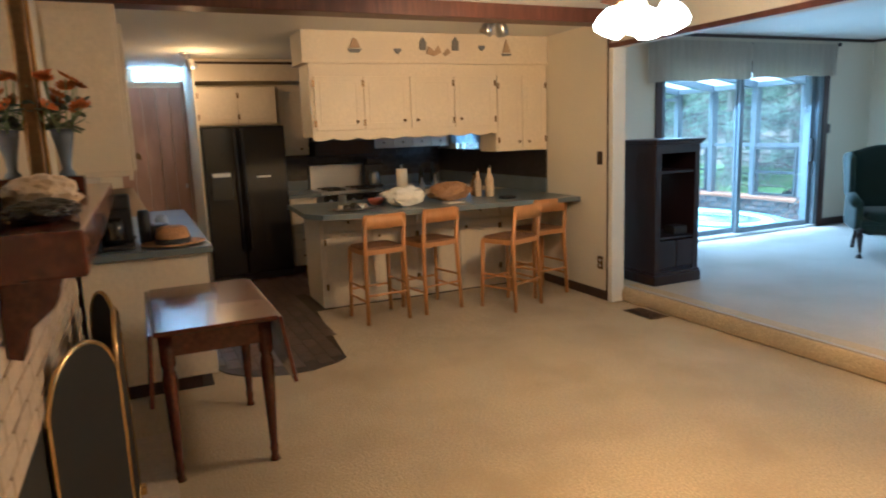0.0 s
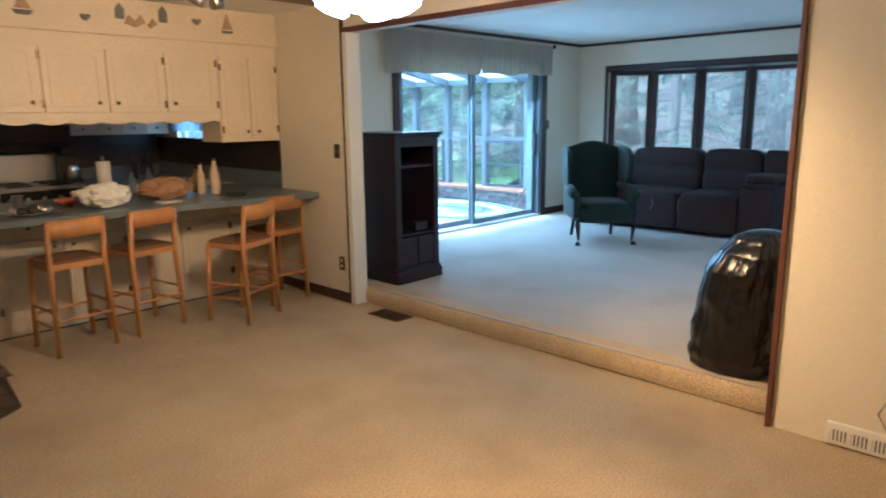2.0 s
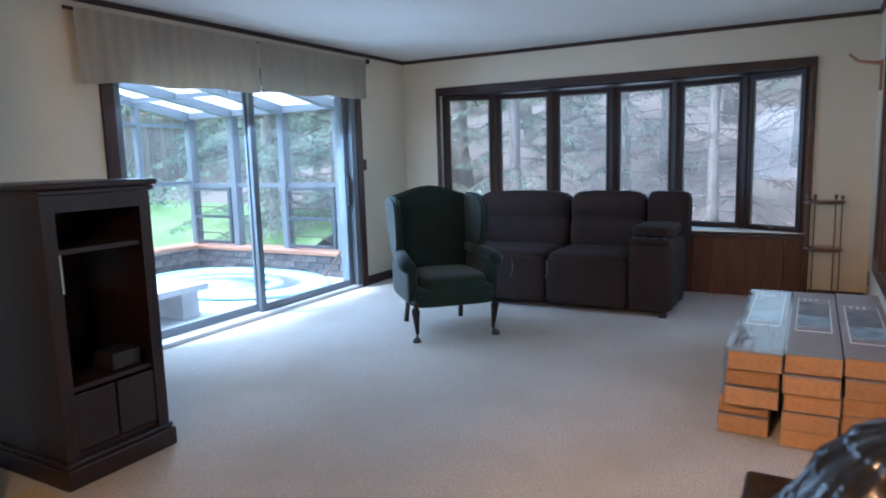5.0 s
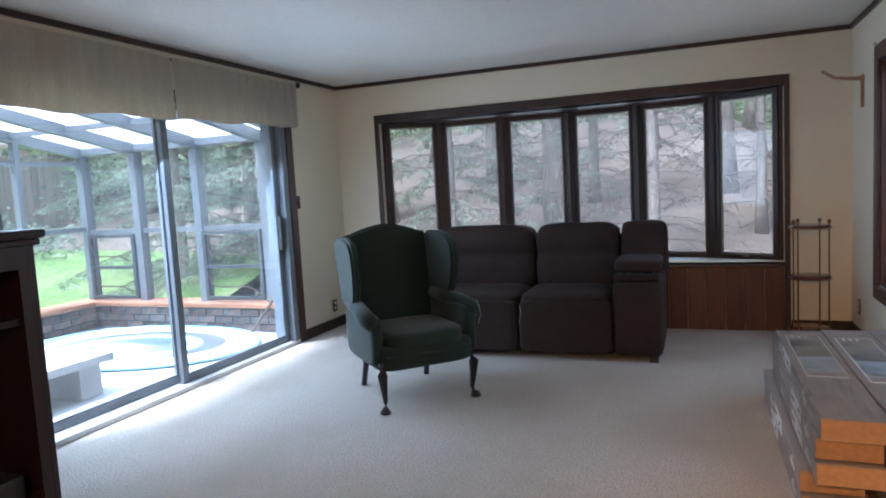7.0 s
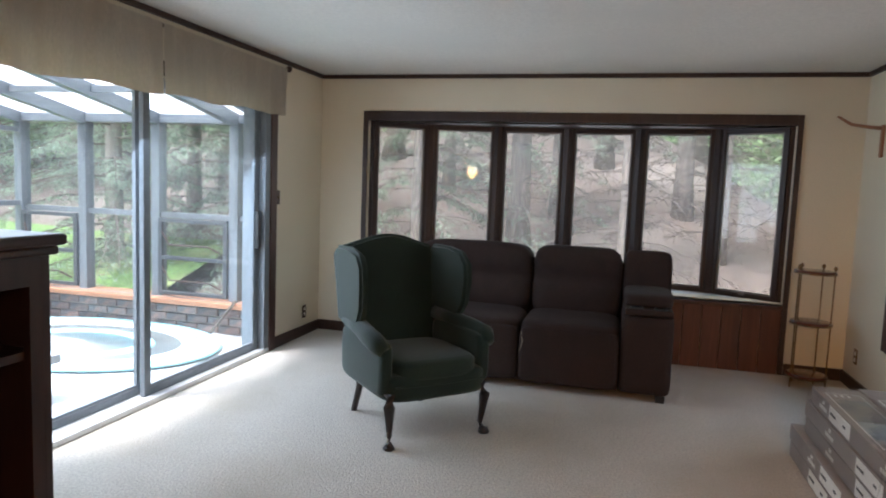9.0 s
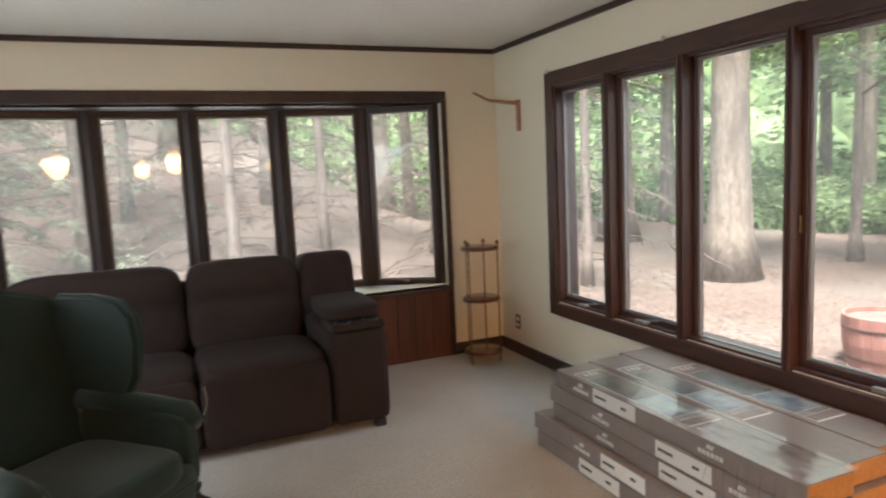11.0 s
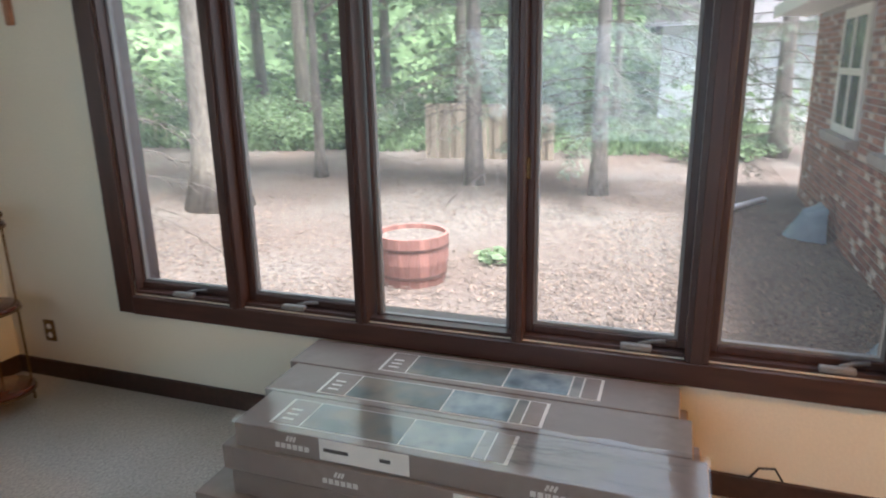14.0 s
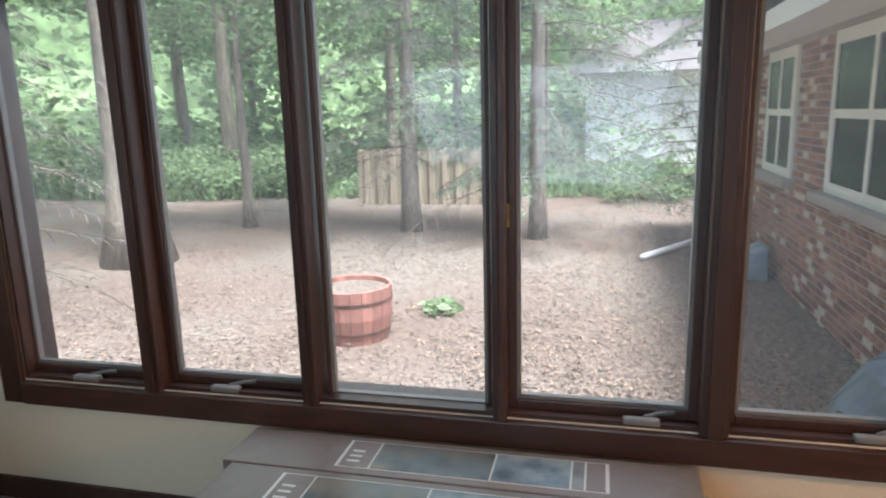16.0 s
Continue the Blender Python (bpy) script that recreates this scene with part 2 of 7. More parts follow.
def leaf_mat(name, color, through):
    m = mat(name, color, 0.6, var=0.35, fine=3, big=0.8, bump=0, rnd=0.45, island=True)
    N, L = m.node_tree.nodes, m.node_tree.links
    b = N["Principled BSDF"]
    src = b.inputs["Base Color"].links[0].from_socket
    tl, mx = N.new("ShaderNodeBsdfTranslucent"), N.new("ShaderNodeMixShader")
    mx.inputs[0].default_value = through
    L.new(src, tl.inputs[0]), L.new(b.outputs[0], mx.inputs[1]), L.new(tl.outputs[0], mx.inputs[2])
    L.new(mx.outputs[0], N["Material Output"].inputs[0])
    return m


LEAF = leaf_mat("leaf_green", (0.28, 0.38, 0.20), 0.6)
NEEDLE = leaf_mat("needle_green", (0.24, 0.31, 0.22), 0.5)
WOODS = mat("far_wood", (0.17, 0.26, 0.11), 0.9, var=0.6, fine=0.9, big=0.25, bump=1.0, second=(0.10, 0.16, 0.07))
TWIG = mat("dry_twig", (0.13, 0.105, 0.085), 0.9, var=0.3, fine=8, bump=0.1)
POOL = mat("blue_vinyl", (0.35, 0.68, 0.78), 0.3, var=0.06, fine=6, big=2, bump=0.05)
POOLW = mat("white_vinyl", (0.78, 0.84, 0.86), 0.3, var=0.04, fine=6, big=2, bump=0.05)
# last value: haze painted over the window views; frosting on roof_glazing
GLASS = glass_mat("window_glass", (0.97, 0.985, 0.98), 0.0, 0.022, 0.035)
# stronger haze here, added to brighten the view through the bow window
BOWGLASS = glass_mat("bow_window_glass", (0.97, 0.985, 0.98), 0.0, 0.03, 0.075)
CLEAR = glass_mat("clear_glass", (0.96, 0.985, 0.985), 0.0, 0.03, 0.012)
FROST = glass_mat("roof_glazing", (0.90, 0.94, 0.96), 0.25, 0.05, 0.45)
FILM = glass_mat("stretch_film", (0.94, 0.94, 0.94), 0.14, 0.11)
MIRROR = mat("mirror", (0.85, 0.85, 0.83), 0.03, metal=1.0, var=0.02, bump=0)
BULB = mat("lit_glass", (1.0, 0.80, 0.52), 0.4, var=0.02, bump=0, emit=9.0)
LENS = mat("glow_strip", (0.85, 0.95, 1.0), 0.4, var=0.02, bump=0, emit=5.0)
STRAW = mat("straw", (0.50, 0.27, 0.10), 0.8, var=0.25, fine=80, bump=0.6)
PETAL = mat("orange_petal", (0.55, 0.17, 0.02), 0.7, var=0.25, fine=30, bump=0.1, rnd=0.2)
VASE = mat("blue_glass_vase", (0.16, 0.20, 0.28), 0.12, var=0.2, fine=12, bump=0, coat=0.5)
FOIL = mat("foil", (0.75, 0.75, 0.74), 0.25, metal=1.0, var=0.1, fine=40, bump=0.8)
TERRA = mat("red_bowl", (0.45, 0.12, 0.05), 0.4, bump=0)
GALV = mat("smoked_plastic", (0.34, 0.42, 0.50), 0.15, var=0.15, fine=5, bump=0.2, coat=0.5)
TILE = mat("dark_tile", (0.035, 0.028, 0.024), 0.35, var=0.35, fine=20, big=6, bump=0.2, rnd=0.3)
DOORW = mat("pink_panel_wood", (0.46, 0.29, 0.22), 0.5, var=0.25, fine=6, big=2, bump=0.08, stretch=(1, 1, 0.35))
BARREL = mat("barrel_wood", (0.35, 0.165, 0.13), 0.75, var=0.2, fine=18, big=4, bump=0.25, stretch=(3, 3, 0.4), rnd=0.15)
RUST = mat("rusty_iron", (0.17, 0.085, 0.065), 0.8, var=0.35, fine=30, bump=0.3)
BEIGE = mat("lampshade", (0.42, 0.30, 0.18), 0.9, var=0.08, fine=80, bump=0.2)
CLOTH = mat("cream_cloth", (0.62, 0.50, 0.34), 0.9, var=0.12, fine=30, bump=0.3)
SCREENM = mat("fine_mesh", (0.014, 0.012, 0.010), 0.8, var=0.3, fine=200, bump=0.4)
ROOFM = mat("roof_shingle", (0.14, 0.13, 0.13), 0.9, var=0.25, fine=14, bump=0.5)
SIDING = mat("pale_siding", (0.78, 0.79, 0.80), 0.7, var=0.08, fine=10, bump=0.05)

# ---- mesh helpers ----


def part(name, bm, material, parent=None, label="", smooth=False, kind=""):
    if smooth:
        for f in bm.faces:
            f.smooth = True
        for e in bm.edges:
            if len(e.link_faces) == 2 and e.calc_face_angle(0) > 0.75:
                e.smooth = False
    me = bpy.data.meshes.new(name)
    bm.to_mesh(me)
    bm.free()
    me.materials.append(material)
    ob = new(name, me)
    if parent:
        ob.parent = parent
    if label:
        ob["label"] = label
    if kind:
        ob["kind"] = kind
    return ob


def thing(name, m, label, category, group="", kind=""):
    ob = new(name)
    ob.empty_display_size = 0.1
    ob.matrix_basis = m
    return tagged(ob, label, category, group, kind)


def bm_new():
    return bmesh.new()


def box(bm, x0, x1, y0, y1, z0, z1, r=0.0, seg=2):
    t = bmesh.new()
    bmesh.ops.create_cube(t, size=1)
    for v in t.verts:
        v.co = Vector(((x0 + x1) / 2 + v.co.x * (x1 - x0), (y0 + y1) / 2 + v.co.y * (y1 - y0), (z0 + z1) / 2 + v.co.z * (z1 - z0)))
    if r:
        bmesh.ops.bevel(t, geom=t.edges[:], offset=r, segments=seg, profile=0.5, affect="EDGES")
    join(bm, t)
    return bm


def join(bm, t, m=None):
    if m is not None:
        bmesh.ops.transform(t, matrix=m, verts=t.verts)
    vs = {v: bm.verts.new(v.co) for v in t.verts}
    for f in t.faces:
        try:
            bm.faces.new([vs[v] for v in f.verts])
        except ValueError:
            pass
    t.free()
    return bm


def bx(x0, x1, y0, y1, z0, z1, r=0.0, seg=2):
    return box(bm_new(), x0, x1, y0, y1, z0, z1, r, seg)


def lathe(profile, n=20, cx=0.0, cy=0.0, bm=None, cap=True):
    """A turned body from (radius, height) pairs."""
    bm = bm or bm_new()
    rings = []
    for r, z in profile:
        rings.append([bm.verts.new((cx + r * math.cos(2 * math.pi * i / n), cy + r * math.sin(2 * math.pi * i / n), z)) for i in range(n)])
    for a, b in zip(rings, rings[1:]):
        for i in range(n):
            bm.faces.new((a[i], a[(i + 1) % n], b[(i + 1) % n], b[i]))
    if cap:
        bm.faces.new(rings[0][::-1])
        bm.faces.new(rings[-1])
    return bm


def tube(points, r, n=8, bm=None, flat=1.0):
    """A rod along points; r is one radius or one for each point."""
    bm = bm or bm_new()
    P = [Vector(p) for p in points]
    R = [r] * len(P) if isinstance(r, (int, float)) else list(r)
    rings = []
    up0 = Vector((0, 0, 1))
    for i, p in enumerate(P):
        d = (P[min(i + 1, len(P) - 1)] - P[max(i - 1, 0)]).normalized()
        u = d.cross(up0 if abs(d.z) < 0.95 else Vector((0, 1, 0))).normalized()
        v = d.cross(u).normalized()
        rings.append([bm.verts.new(p + (u * math.cos(2 * math.pi * k / n) + v * flat * math.sin(2 * math.pi * k / n)) * R[i]) for k in range(n)])
    for a, b in zip(rings, rings[1:]):
        for k in range(n):
            bm.faces.new((a[k], a[(k + 1) % n], b[(k + 1) % n], b[k]))
    bm.faces.new(rings[0][::-1])
    bm.faces.new(rings[-1])
    return bm


def puff(x0, x1, y0, y1, z0, z1, e=5.0, n=14, bm=None, lump=0.0, seed=0):
    """A stuffed cushion: a rounded block with softly bulging sides."""
    t = bm_new()
    bmesh.ops.create_cube(t, size=2)
    bmesh.ops.subdivide_edges(t, edges=t.edges[:], cuts=n, use_grid_fill=True)
    c = Vector(((x0 + x1) / 2, (y0 + y1) / 2, (z0 + z1) / 2))
    h = Vector(((x1 - x0) / 2, (y1 - y0) / 2, (z1 - z0) / 2))
    for v in t.verts:
        p = v.co.copy()
        k = (abs(p.x) ** e + abs(p.y) ** e + abs(p.z) ** e) ** (1 / e)
        q = p / k
        if lump:
            q *= 1 + lump * noise.noise(Vector((q.x * 2 + seed, q.y * 2, q.z * 2)))
        v.co = Vector((c.x + q.x * h.x, c.y + q.y * h.y, c.z + q.z * h.z))
    if bm is None:
        return t
    return join(bm, t)


def prism(poly, z0, z1, bm=None):
    """An upright block over a plan outline."""
    bm = bm or bm_new()
    a = [bm.verts.new((x, y, z0)) for x, y in poly]
    b = [bm.verts.new((x, y, z1)) for x, y in poly]
    n = len(poly)
    bm.faces.new(a[::-1])
    bm.faces.new(b)
    for i in range(n):
        bm.faces.new((a[i], a[(i + 1) % n], b[(i + 1) % n], b[i]))
    bmesh.ops.recalc_face_normals(bm, faces=bm.faces[:])
    return bm


def wall(name, axis, p0, p1, a0, a1, z0, z1, holes=(), material=None, label="", cat="wall"):
    """A wall of thickness p0..p1 across axis, along a0..a1, with openings (a, b, low, high) through it."""
    cuts = sorted({a0, a1, *[h[0] for h in holes], *[h[1] for h in holes]})
    zs = sorted({z0, z1, *[h[2] for h in holes], *[h[3] for h in holes]})
    bm = bm_new()

    def solid(u, w):
        return not any(h[0] < u < h[1] and h[2] < w < h[3] for h in holes)
    nu, nw = len(cuts) - 1, len(zs) - 1
    S = [[solid((cuts[i] + cuts[i + 1]) / 2, (zs[j] + zs[j + 1]) / 2) for j in range(nw)] for i in range(nu)]
    V = {}

    def vert(i, j, s):
        if (i, j, s) not in V:
            p, a = (p0, p1)[s], cuts[i]
            V[i, j, s] = bm.verts.new((p, a, zs[j]) if axis == "x" else (a, p, zs[j]))
        return V[i, j, s]
    for i in range(nu):
        for j in range(nw):
            if not S[i][j]:
                continue
            for s in (0, 1):
                bm.faces.new((vert(i, j, s), vert(i + 1, j, s), vert(i + 1, j + 1, s), vert(i, j + 1, s)))
            if i == 0 or not S[i - 1][j]:
                bm.faces.new((vert(i, j, 0), vert(i, j + 1, 0), vert(i, j + 1, 1), vert(i, j, 1)))
            if i == nu - 1 or not S[i + 1][j]:
                bm.faces.new((vert(i + 1, j, 0), vert(i + 1, j + 1, 0), vert(i + 1, j + 1, 1), vert(i + 1, j, 1)))
            if j == 0 or not S[i][j - 1]:
                bm.faces.new((vert(i, j, 0), vert(i + 1, j, 0), vert(i + 1, j, 1), vert(i, j, 1)))
            if j == nw - 1 or not S[i][j + 1]:
                bm.faces.new((vert(i, j + 1, 0), vert(i + 1, j + 1, 0), vert(i + 1, j + 1, 1), vert(i, j + 1, 1)))
    bmesh.ops.recalc_face_normals(bm, faces=bm.faces[:])
    return tagged(part(name, bm, material or PAINT), label or "cream painted plaster wall", cat, kind="structure")


def struct(name, bm, material, label, cat, smooth=False):
    return tagged(part(name, bm, material, smooth=smooth), label, cat, kind="structure")


I = Matrix.Identity(4)
LF = 0.14       # living-room floor
CZ = 2.54       # living-room ceiling
CF = 2.42       # family room and kitchen ceiling

# ---- large structure ----
# living room: x -4.53..0, y 4.72..10; family room and kitchen south of y 4.684
struct("floor_family", bx(-3.0, 4.6, -1.6, 4.81, -0.30, 0.0), CARPET, "worn beige cut-pile carpet over the family room", "carpet")
step = bm_new()
nose = [(4.83, -0.10), (4.796, 0.0), (4.779, 0.012), (4.773, 0.045), (4.775, 0.085), (4.786, 0.115), (4.806, 0.134), (4.85, LF + 0.003), (4.94, LF + 0.002), (4.94, -0.10)]
ends = [[step.verts.new((x, y, z)) for y, z in nose] for x in (-3.26, -0.002)]
step.faces.new(ends[0]), step.faces.new(ends[1][::-1])
for k in range(len(nose)):
    m = (k + 1) % len(nose)
    step.faces.new((ends[0][k], ends[1][k], ends[1][m], ends[0][m]))
bmesh.ops.recalc_face_normals(step, faces=step.faces[:])
struct("step_edge", step, CARPET, "carpeted step up into the living room", "step", smooth=True)
struct("floor_living", bx(-4.53, 0.0, 4.80, 10.0, -0.10, LF), CARPET2, "pale cream cut-pile carpet with faint stains", "carpet")
KF = [(-7.6, 0.0), (-3.0, 0.0), (-3.0, 1.27)]
for k in range(9):
    a = -math.pi / 2 + k / 8 * math.pi * 0.75
    KF.append((-3.42 + 0.55 * math.cos(a) - 0.05, 1.80 + 0.52 * math.sin(a)))
KF += [(-4.45, 2.3), (-4.45, 4.68), (-7.6, 4.68)]
struct("floor_kitchen_base", bx(-7.6, -3.0, -1.6, 4.81, -0.30, -0.004), CARPET, "beige carpet edge beside the kitchen floor", "carpet")
KFLOOR = struct("floor_kitchen", prism(KF, -0.003, 0.004), GROUT, "dark brick-patterned vinyl kitchen floor with a curved edge", "floor")

struct("ceiling_living", bx(-4.53, 0.0, 4.79, 10.0, CZ, CZ + 0.12), PLASTER, "white textured ceiling", "ceiling")
struct("ceiling_family", bx(-7.6, 4.6, -1.6, 4.684, CF, CF + 0.12), PLASTER, "white textured ceiling", "ceiling")
beam = bx(-3.10, -2.92, -0.2, 4.684, 2.315, CF, 0.006)
struct("beam", beam, PANEL, "dark stained wooden ceiling beam", "beam")

wall("wall_divide", "y", 4.684, 4.79, -7.6, 4.6, -0.3, CZ, [(-3.29, 0.0, -0.3, 2.19), (-6.35, -5.75, 1.05, 1.62)])
wall("wall_west", "x", -4.73, -4.53, 4.79, 10.2, -0.3, CZ, [(6.36, 9.04, LF, 2.16)])
wall("wall_north", "y", 10.0, 10.16, -4.53, 0.16, -0.3, CZ, [(-4.06, -0.475, 0.72, 2.13)])
wall("wall_east", "x", 0.0, 0.16, 4.79, 10.0, -0.3, CZ, [(6.06, 9.14, 0.66, 2.15)])
wall("wall_south", "y", 0.42, 0.56, -7.6, 4.6, -0.3, CZ)
wall("wall_kitchen_back", "x", -7.02, -6.86, 1.60, 4.684, -0.3, CZ)
wall("wall_hall", "x", -7.62, -7.46, 0.56, 1.58, -0.3, CZ + 0.1)
wall("wall_hall_side", "y", 1.58, 1.60, -7.46, -6.16, -0.3, CZ)
wall("wall_far_east", "x", 4.6, 4.76, 0.42, 4.84, -0.3, CZ)

# crown line and baseboards
for nm, b in (("crown_trim", bx(-4.53, -4.508, 4.84, 10.0, 2.505, CZ - 0.001)), ("crown_trim", bx(-4.508, 0.0, 9.978, 10.0, 2.505, CZ - 0.001)),
              ("crown_trim", bx(-0.022, 0.0, 4.84, 9.978, 2.505, CZ - 0.001))):
    struct(nm, b, TRIM, "narrow dark stained crown moulding", "trim")
for b in (bx(-4.53, -4.515, 9.14, 10.0, LF, LF + 0.095, 0.004), bx(-4.515, -4.11, 9.985, 10.0, LF, LF + 0.095, 0.004),
          bx(-0.43, -0.015, 9.985, 10.0, LF, LF + 0.095, 0.004), bx(-0.015, 0.0, 4.86, 10.0, LF, LF + 0.095, 0.004),
          bx(-4.53, -4.515, 4.86, 6.28, LF, LF + 0.095, 0.004), bx(-4.40, -3.346, 4.668, 4.684, 0.0, 0.085, 0.004)):
    struct("baseboard", b, TRIM, "dark stained wooden baseboard", "baseboard")
# jambs of the wide opening
struct("jamb_trim", bx(-3.345, -3.318, 4.664, 4.684, 0.0, 2.30, 0.003), TRIM, "narrow brown strip beside the opening", "trim")
struct("jamb_trim", bx(-3.318, -3.26, 4.66, 4.795, 0.0, 2.19, 0.006), WHITE, "white painted opening jamb", "trim")
struct("jamb_trim", bx(-3.345, 0.02, 4.664, 4.684, 2.185, 2.225, 0.004), PANEL, "brown strip across the opening head", "trim")
struct("jamb_trim", bx(-0.018, 0.007, 4.66, 4.785, 0.0, 2.185, 0.004), PANEL, "brown wooden corner strip of the opening", "trim")

# ---- right-hand casement window wall (east) ----


def pane(name, m, w, h, parent, rail=0.045, material=None, depth=0.05, stop=None, glass=GLASS):
    """A sash in its own plane: local x across, z up, y through."""
    material = material or BROWN
    s = bm_new()
    box(s, 0, rail, -depth / 2, depth / 2, 0, h, 0.004)
    box(s, w - rail, w, -depth / 2, depth / 2, 0, h, 0.004)
    box(s, rail, w - rail, -depth / 2, depth / 2, 0, rail, 0.004)
    box(s, rail, w - rail, -depth / 2, depth / 2, h - rail, h, 0.004)
    f = part(name, s, material, parent)
    f.matrix_basis = m
    st = bm_new()
    k = 0.012
    box(st, rail, rail + k, -0.012, 0.012, rail, h - rail)
    box(st, w - rail - k, w - rail, -0.012, 0.012, rail, h - rail)
    box(st, rail + k, w - rail - k, -0.012, 0.012, rail, rail + k)
    box(st, rail + k, w - rail - k, -0.012, 0.012, h - rail - k, h - rail)
    part("glazing_bead", st, stop or BEAD, f, "grey metal glazing bead")
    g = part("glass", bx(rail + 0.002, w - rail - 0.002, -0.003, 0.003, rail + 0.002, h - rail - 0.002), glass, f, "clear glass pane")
    g.visible_shadow = False
    return f


def crank(parent, m):
    b = bx(-0.055, 0.055, -0.016, 0.016, 0.0, 0.022, 0.006)
    tube([(-0.01, -0.012, 0.018), (-0.05, -0.03, 0.026), (-0.10, -0.038, 0.030)], [0.009, 0.007, 0.008], 8, b)
    o = part("crank_handle", b, BEAD, parent, "dull grey metal crank handle", smooth=True)
    o.matrix_basis = m


EW = thing("window_1", I, "wide dark brown wooden casement window with five panes", "window", kind="structure")
c = bm_new()
box(c, -0.022, 0.0, 5.95, 6.06, 0.565, 2.245, 0.004)
box(c, -0.022, 0.0, 9.14, 9.235, 0.565, 2.245, 0.004)
part("casing", c, BROWN, EW)
c = bm_new()
box(c, -0.022, 0.0, 6.06, 9.14, 2.145, 2.245, 0.004)
box(c, -0.03, 0.0, 6.06, 9.14, 0.565, 0.655, 0.005)
part("casing", c, BROWNH, EW)
c = bm_new()
for a, b in ((6.06, 6.075), (9.125, 9.14)):
    box(c, 0.0, 0.15, a, b, 0.66, 2.145)
box(c, 0.0, 0.15, 6.075, 9.125, 0.66, 0.675)
box(c, 0.0, 0.15, 6.075, 9.125, 2.13, 2.145)
part("window_frame", c, BROWN, EW)
GY = [(6.08, 6.588), (6.72, 7.247), (7.341, 7.892), (7.997, 8.50), (8.62, 9.128)]
for i, (a, b) in enumerate(GY):
    fixed = i == 2
    z0 = 0.655 if fixed else 0.675
    r = 0.012 if fixed else 0.03
    pane("sash", pose(0.065, b + r, z0, 0, 0, -90), b - a + 2 * r, 2.135 - z0, EW, rail=r, depth=0.05)
for a, b in zip(GY, GY[1:]):
    part("mullion", bx(-0.026, 0.12, a[1] + 0.026, b[0] - 0.026, 0.655, 2.145, 0.004), BROWN, EW)
    part("mullion_fillet", bx(-0.034, -0.026, a[1] + 0.045, b[0] - 0.045, 0.655, 2.145, 0.002), BROWN, EW)
for y in (8.86, 8.28, 6.86, 6.22):
    crank(EW, pose(0.005, y, 0.668, 0, 0, 90))
for y in (7.27, 8.58, 7.97, 6.66):
    part("sash_lock", bx(0.02, 0.04, y - 0.008, y + 0.008, 1.27, 1.35, 0.004), ABRASS, EW, "small metal sash lock")
for y in (9.19, 8.06, 7.22, 6.4):
    tagged(part("curtain_clip", bx(-0.045, -0.02, y - 0.012, y + 0.012, 2.236, 2.262, 0.005), WHITE), "small white curtain clip on the window casing", "clip", "curtain clips")

# ---- bow window (north) ----
BW = thing("window_2", I, "bow window of six wooden sashes coloured dark as backlit, over a deep sill", "window", kind="structure")
c = bm_new()
box(c, -4.105, -4.06, 9.978, 10.0, LF + 0.002, 2.215, 0.004)
box(c, -0.475, -0.435, 9.978, 10.0, LF + 0.002, 2.215, 0.004)
part("casing", c, BACKLITW, BW)
part("casing", bx(-4.06, -0.475, 9.978, 10.0, 2.13, 2.215, 0.004), BACKLITW, BW)
BP = [(-4.055, 10.06), (-3.57, 10.38), (-2.93, 10.50), (-2.28, 10.54), (-1.64, 10.50), (-0.99, 10.38), (-0.48, 10.06)]
outl = [(-4.055, 10.0)] + BP + [(-0.48, 10.0)]
part("window_sill", prism(outl, 0.675, 0.715), ALUW, BW, "pale grey window sill board")
part("bow_soffit", prism([(x, y + 0.06) if 10.1 < y else (x, y) for x, y in outl], 2.13, 2.20), BACKLITW, BW)
part("bow_roof", prism([(x * 1.02 + 0.05, y + 0.12) if 10.1 < y else (x, 10.16) for x, y in outl], 2.205, 2.45), ROOFM, BW)
part("bow_base", prism([(x, y + 0.05) if 10.1 < y else (x, 10.16) for x, y in outl], -0.5, 0.67), SIDING, BW)
for (xa, ya), (xb, yb) in zip(BP, BP[1:]):
    w = math.hypot(xb - xa, yb - ya)
    pane("sash", pose(xa, ya, 0.715, 0, 0, math.degrees(math.atan2(yb - ya, xb - xa))) @ Matrix.Translation((0.025, 0, 0)), w - 0.05, 1.415, BW, rail=0.042, material=BACKLITW, glass=BOWGLASS)
for x, y in BP[1:-1]:
    part("bow_post", lathe([(0.052, 0.715), (0.052, 2.13)], 8, x, y), BACKLITW, BW)
for x, y in (BP[0], BP[-1]):
    part("bow_post", bx(x - (0.025 if x > -2 else 0.003), x + (0.003 if x > -2 else 0.025), y - 0.012, y + 0.05, 0.715, 2.13), BACKLITW, BW)
crank(BW, pose(-0.72, 10.20, 0.735, 0, 0, -22))
# wooden panel below the bow window: upright boards
n = 24
for k in range(n):
    a = -4.06 + k * (3.585 / n)
    part("panel_board", bx(a, a + 3.585 / n - 0.003, 9.982, 9.998, LF + 0.002, 0.672, 0.003), PANEL, BW)
part("panel_cap", bx(-4.06, -0.475, 9.966, 10.02, 0.668, 0.70, 0.005), BROWNH, BW)

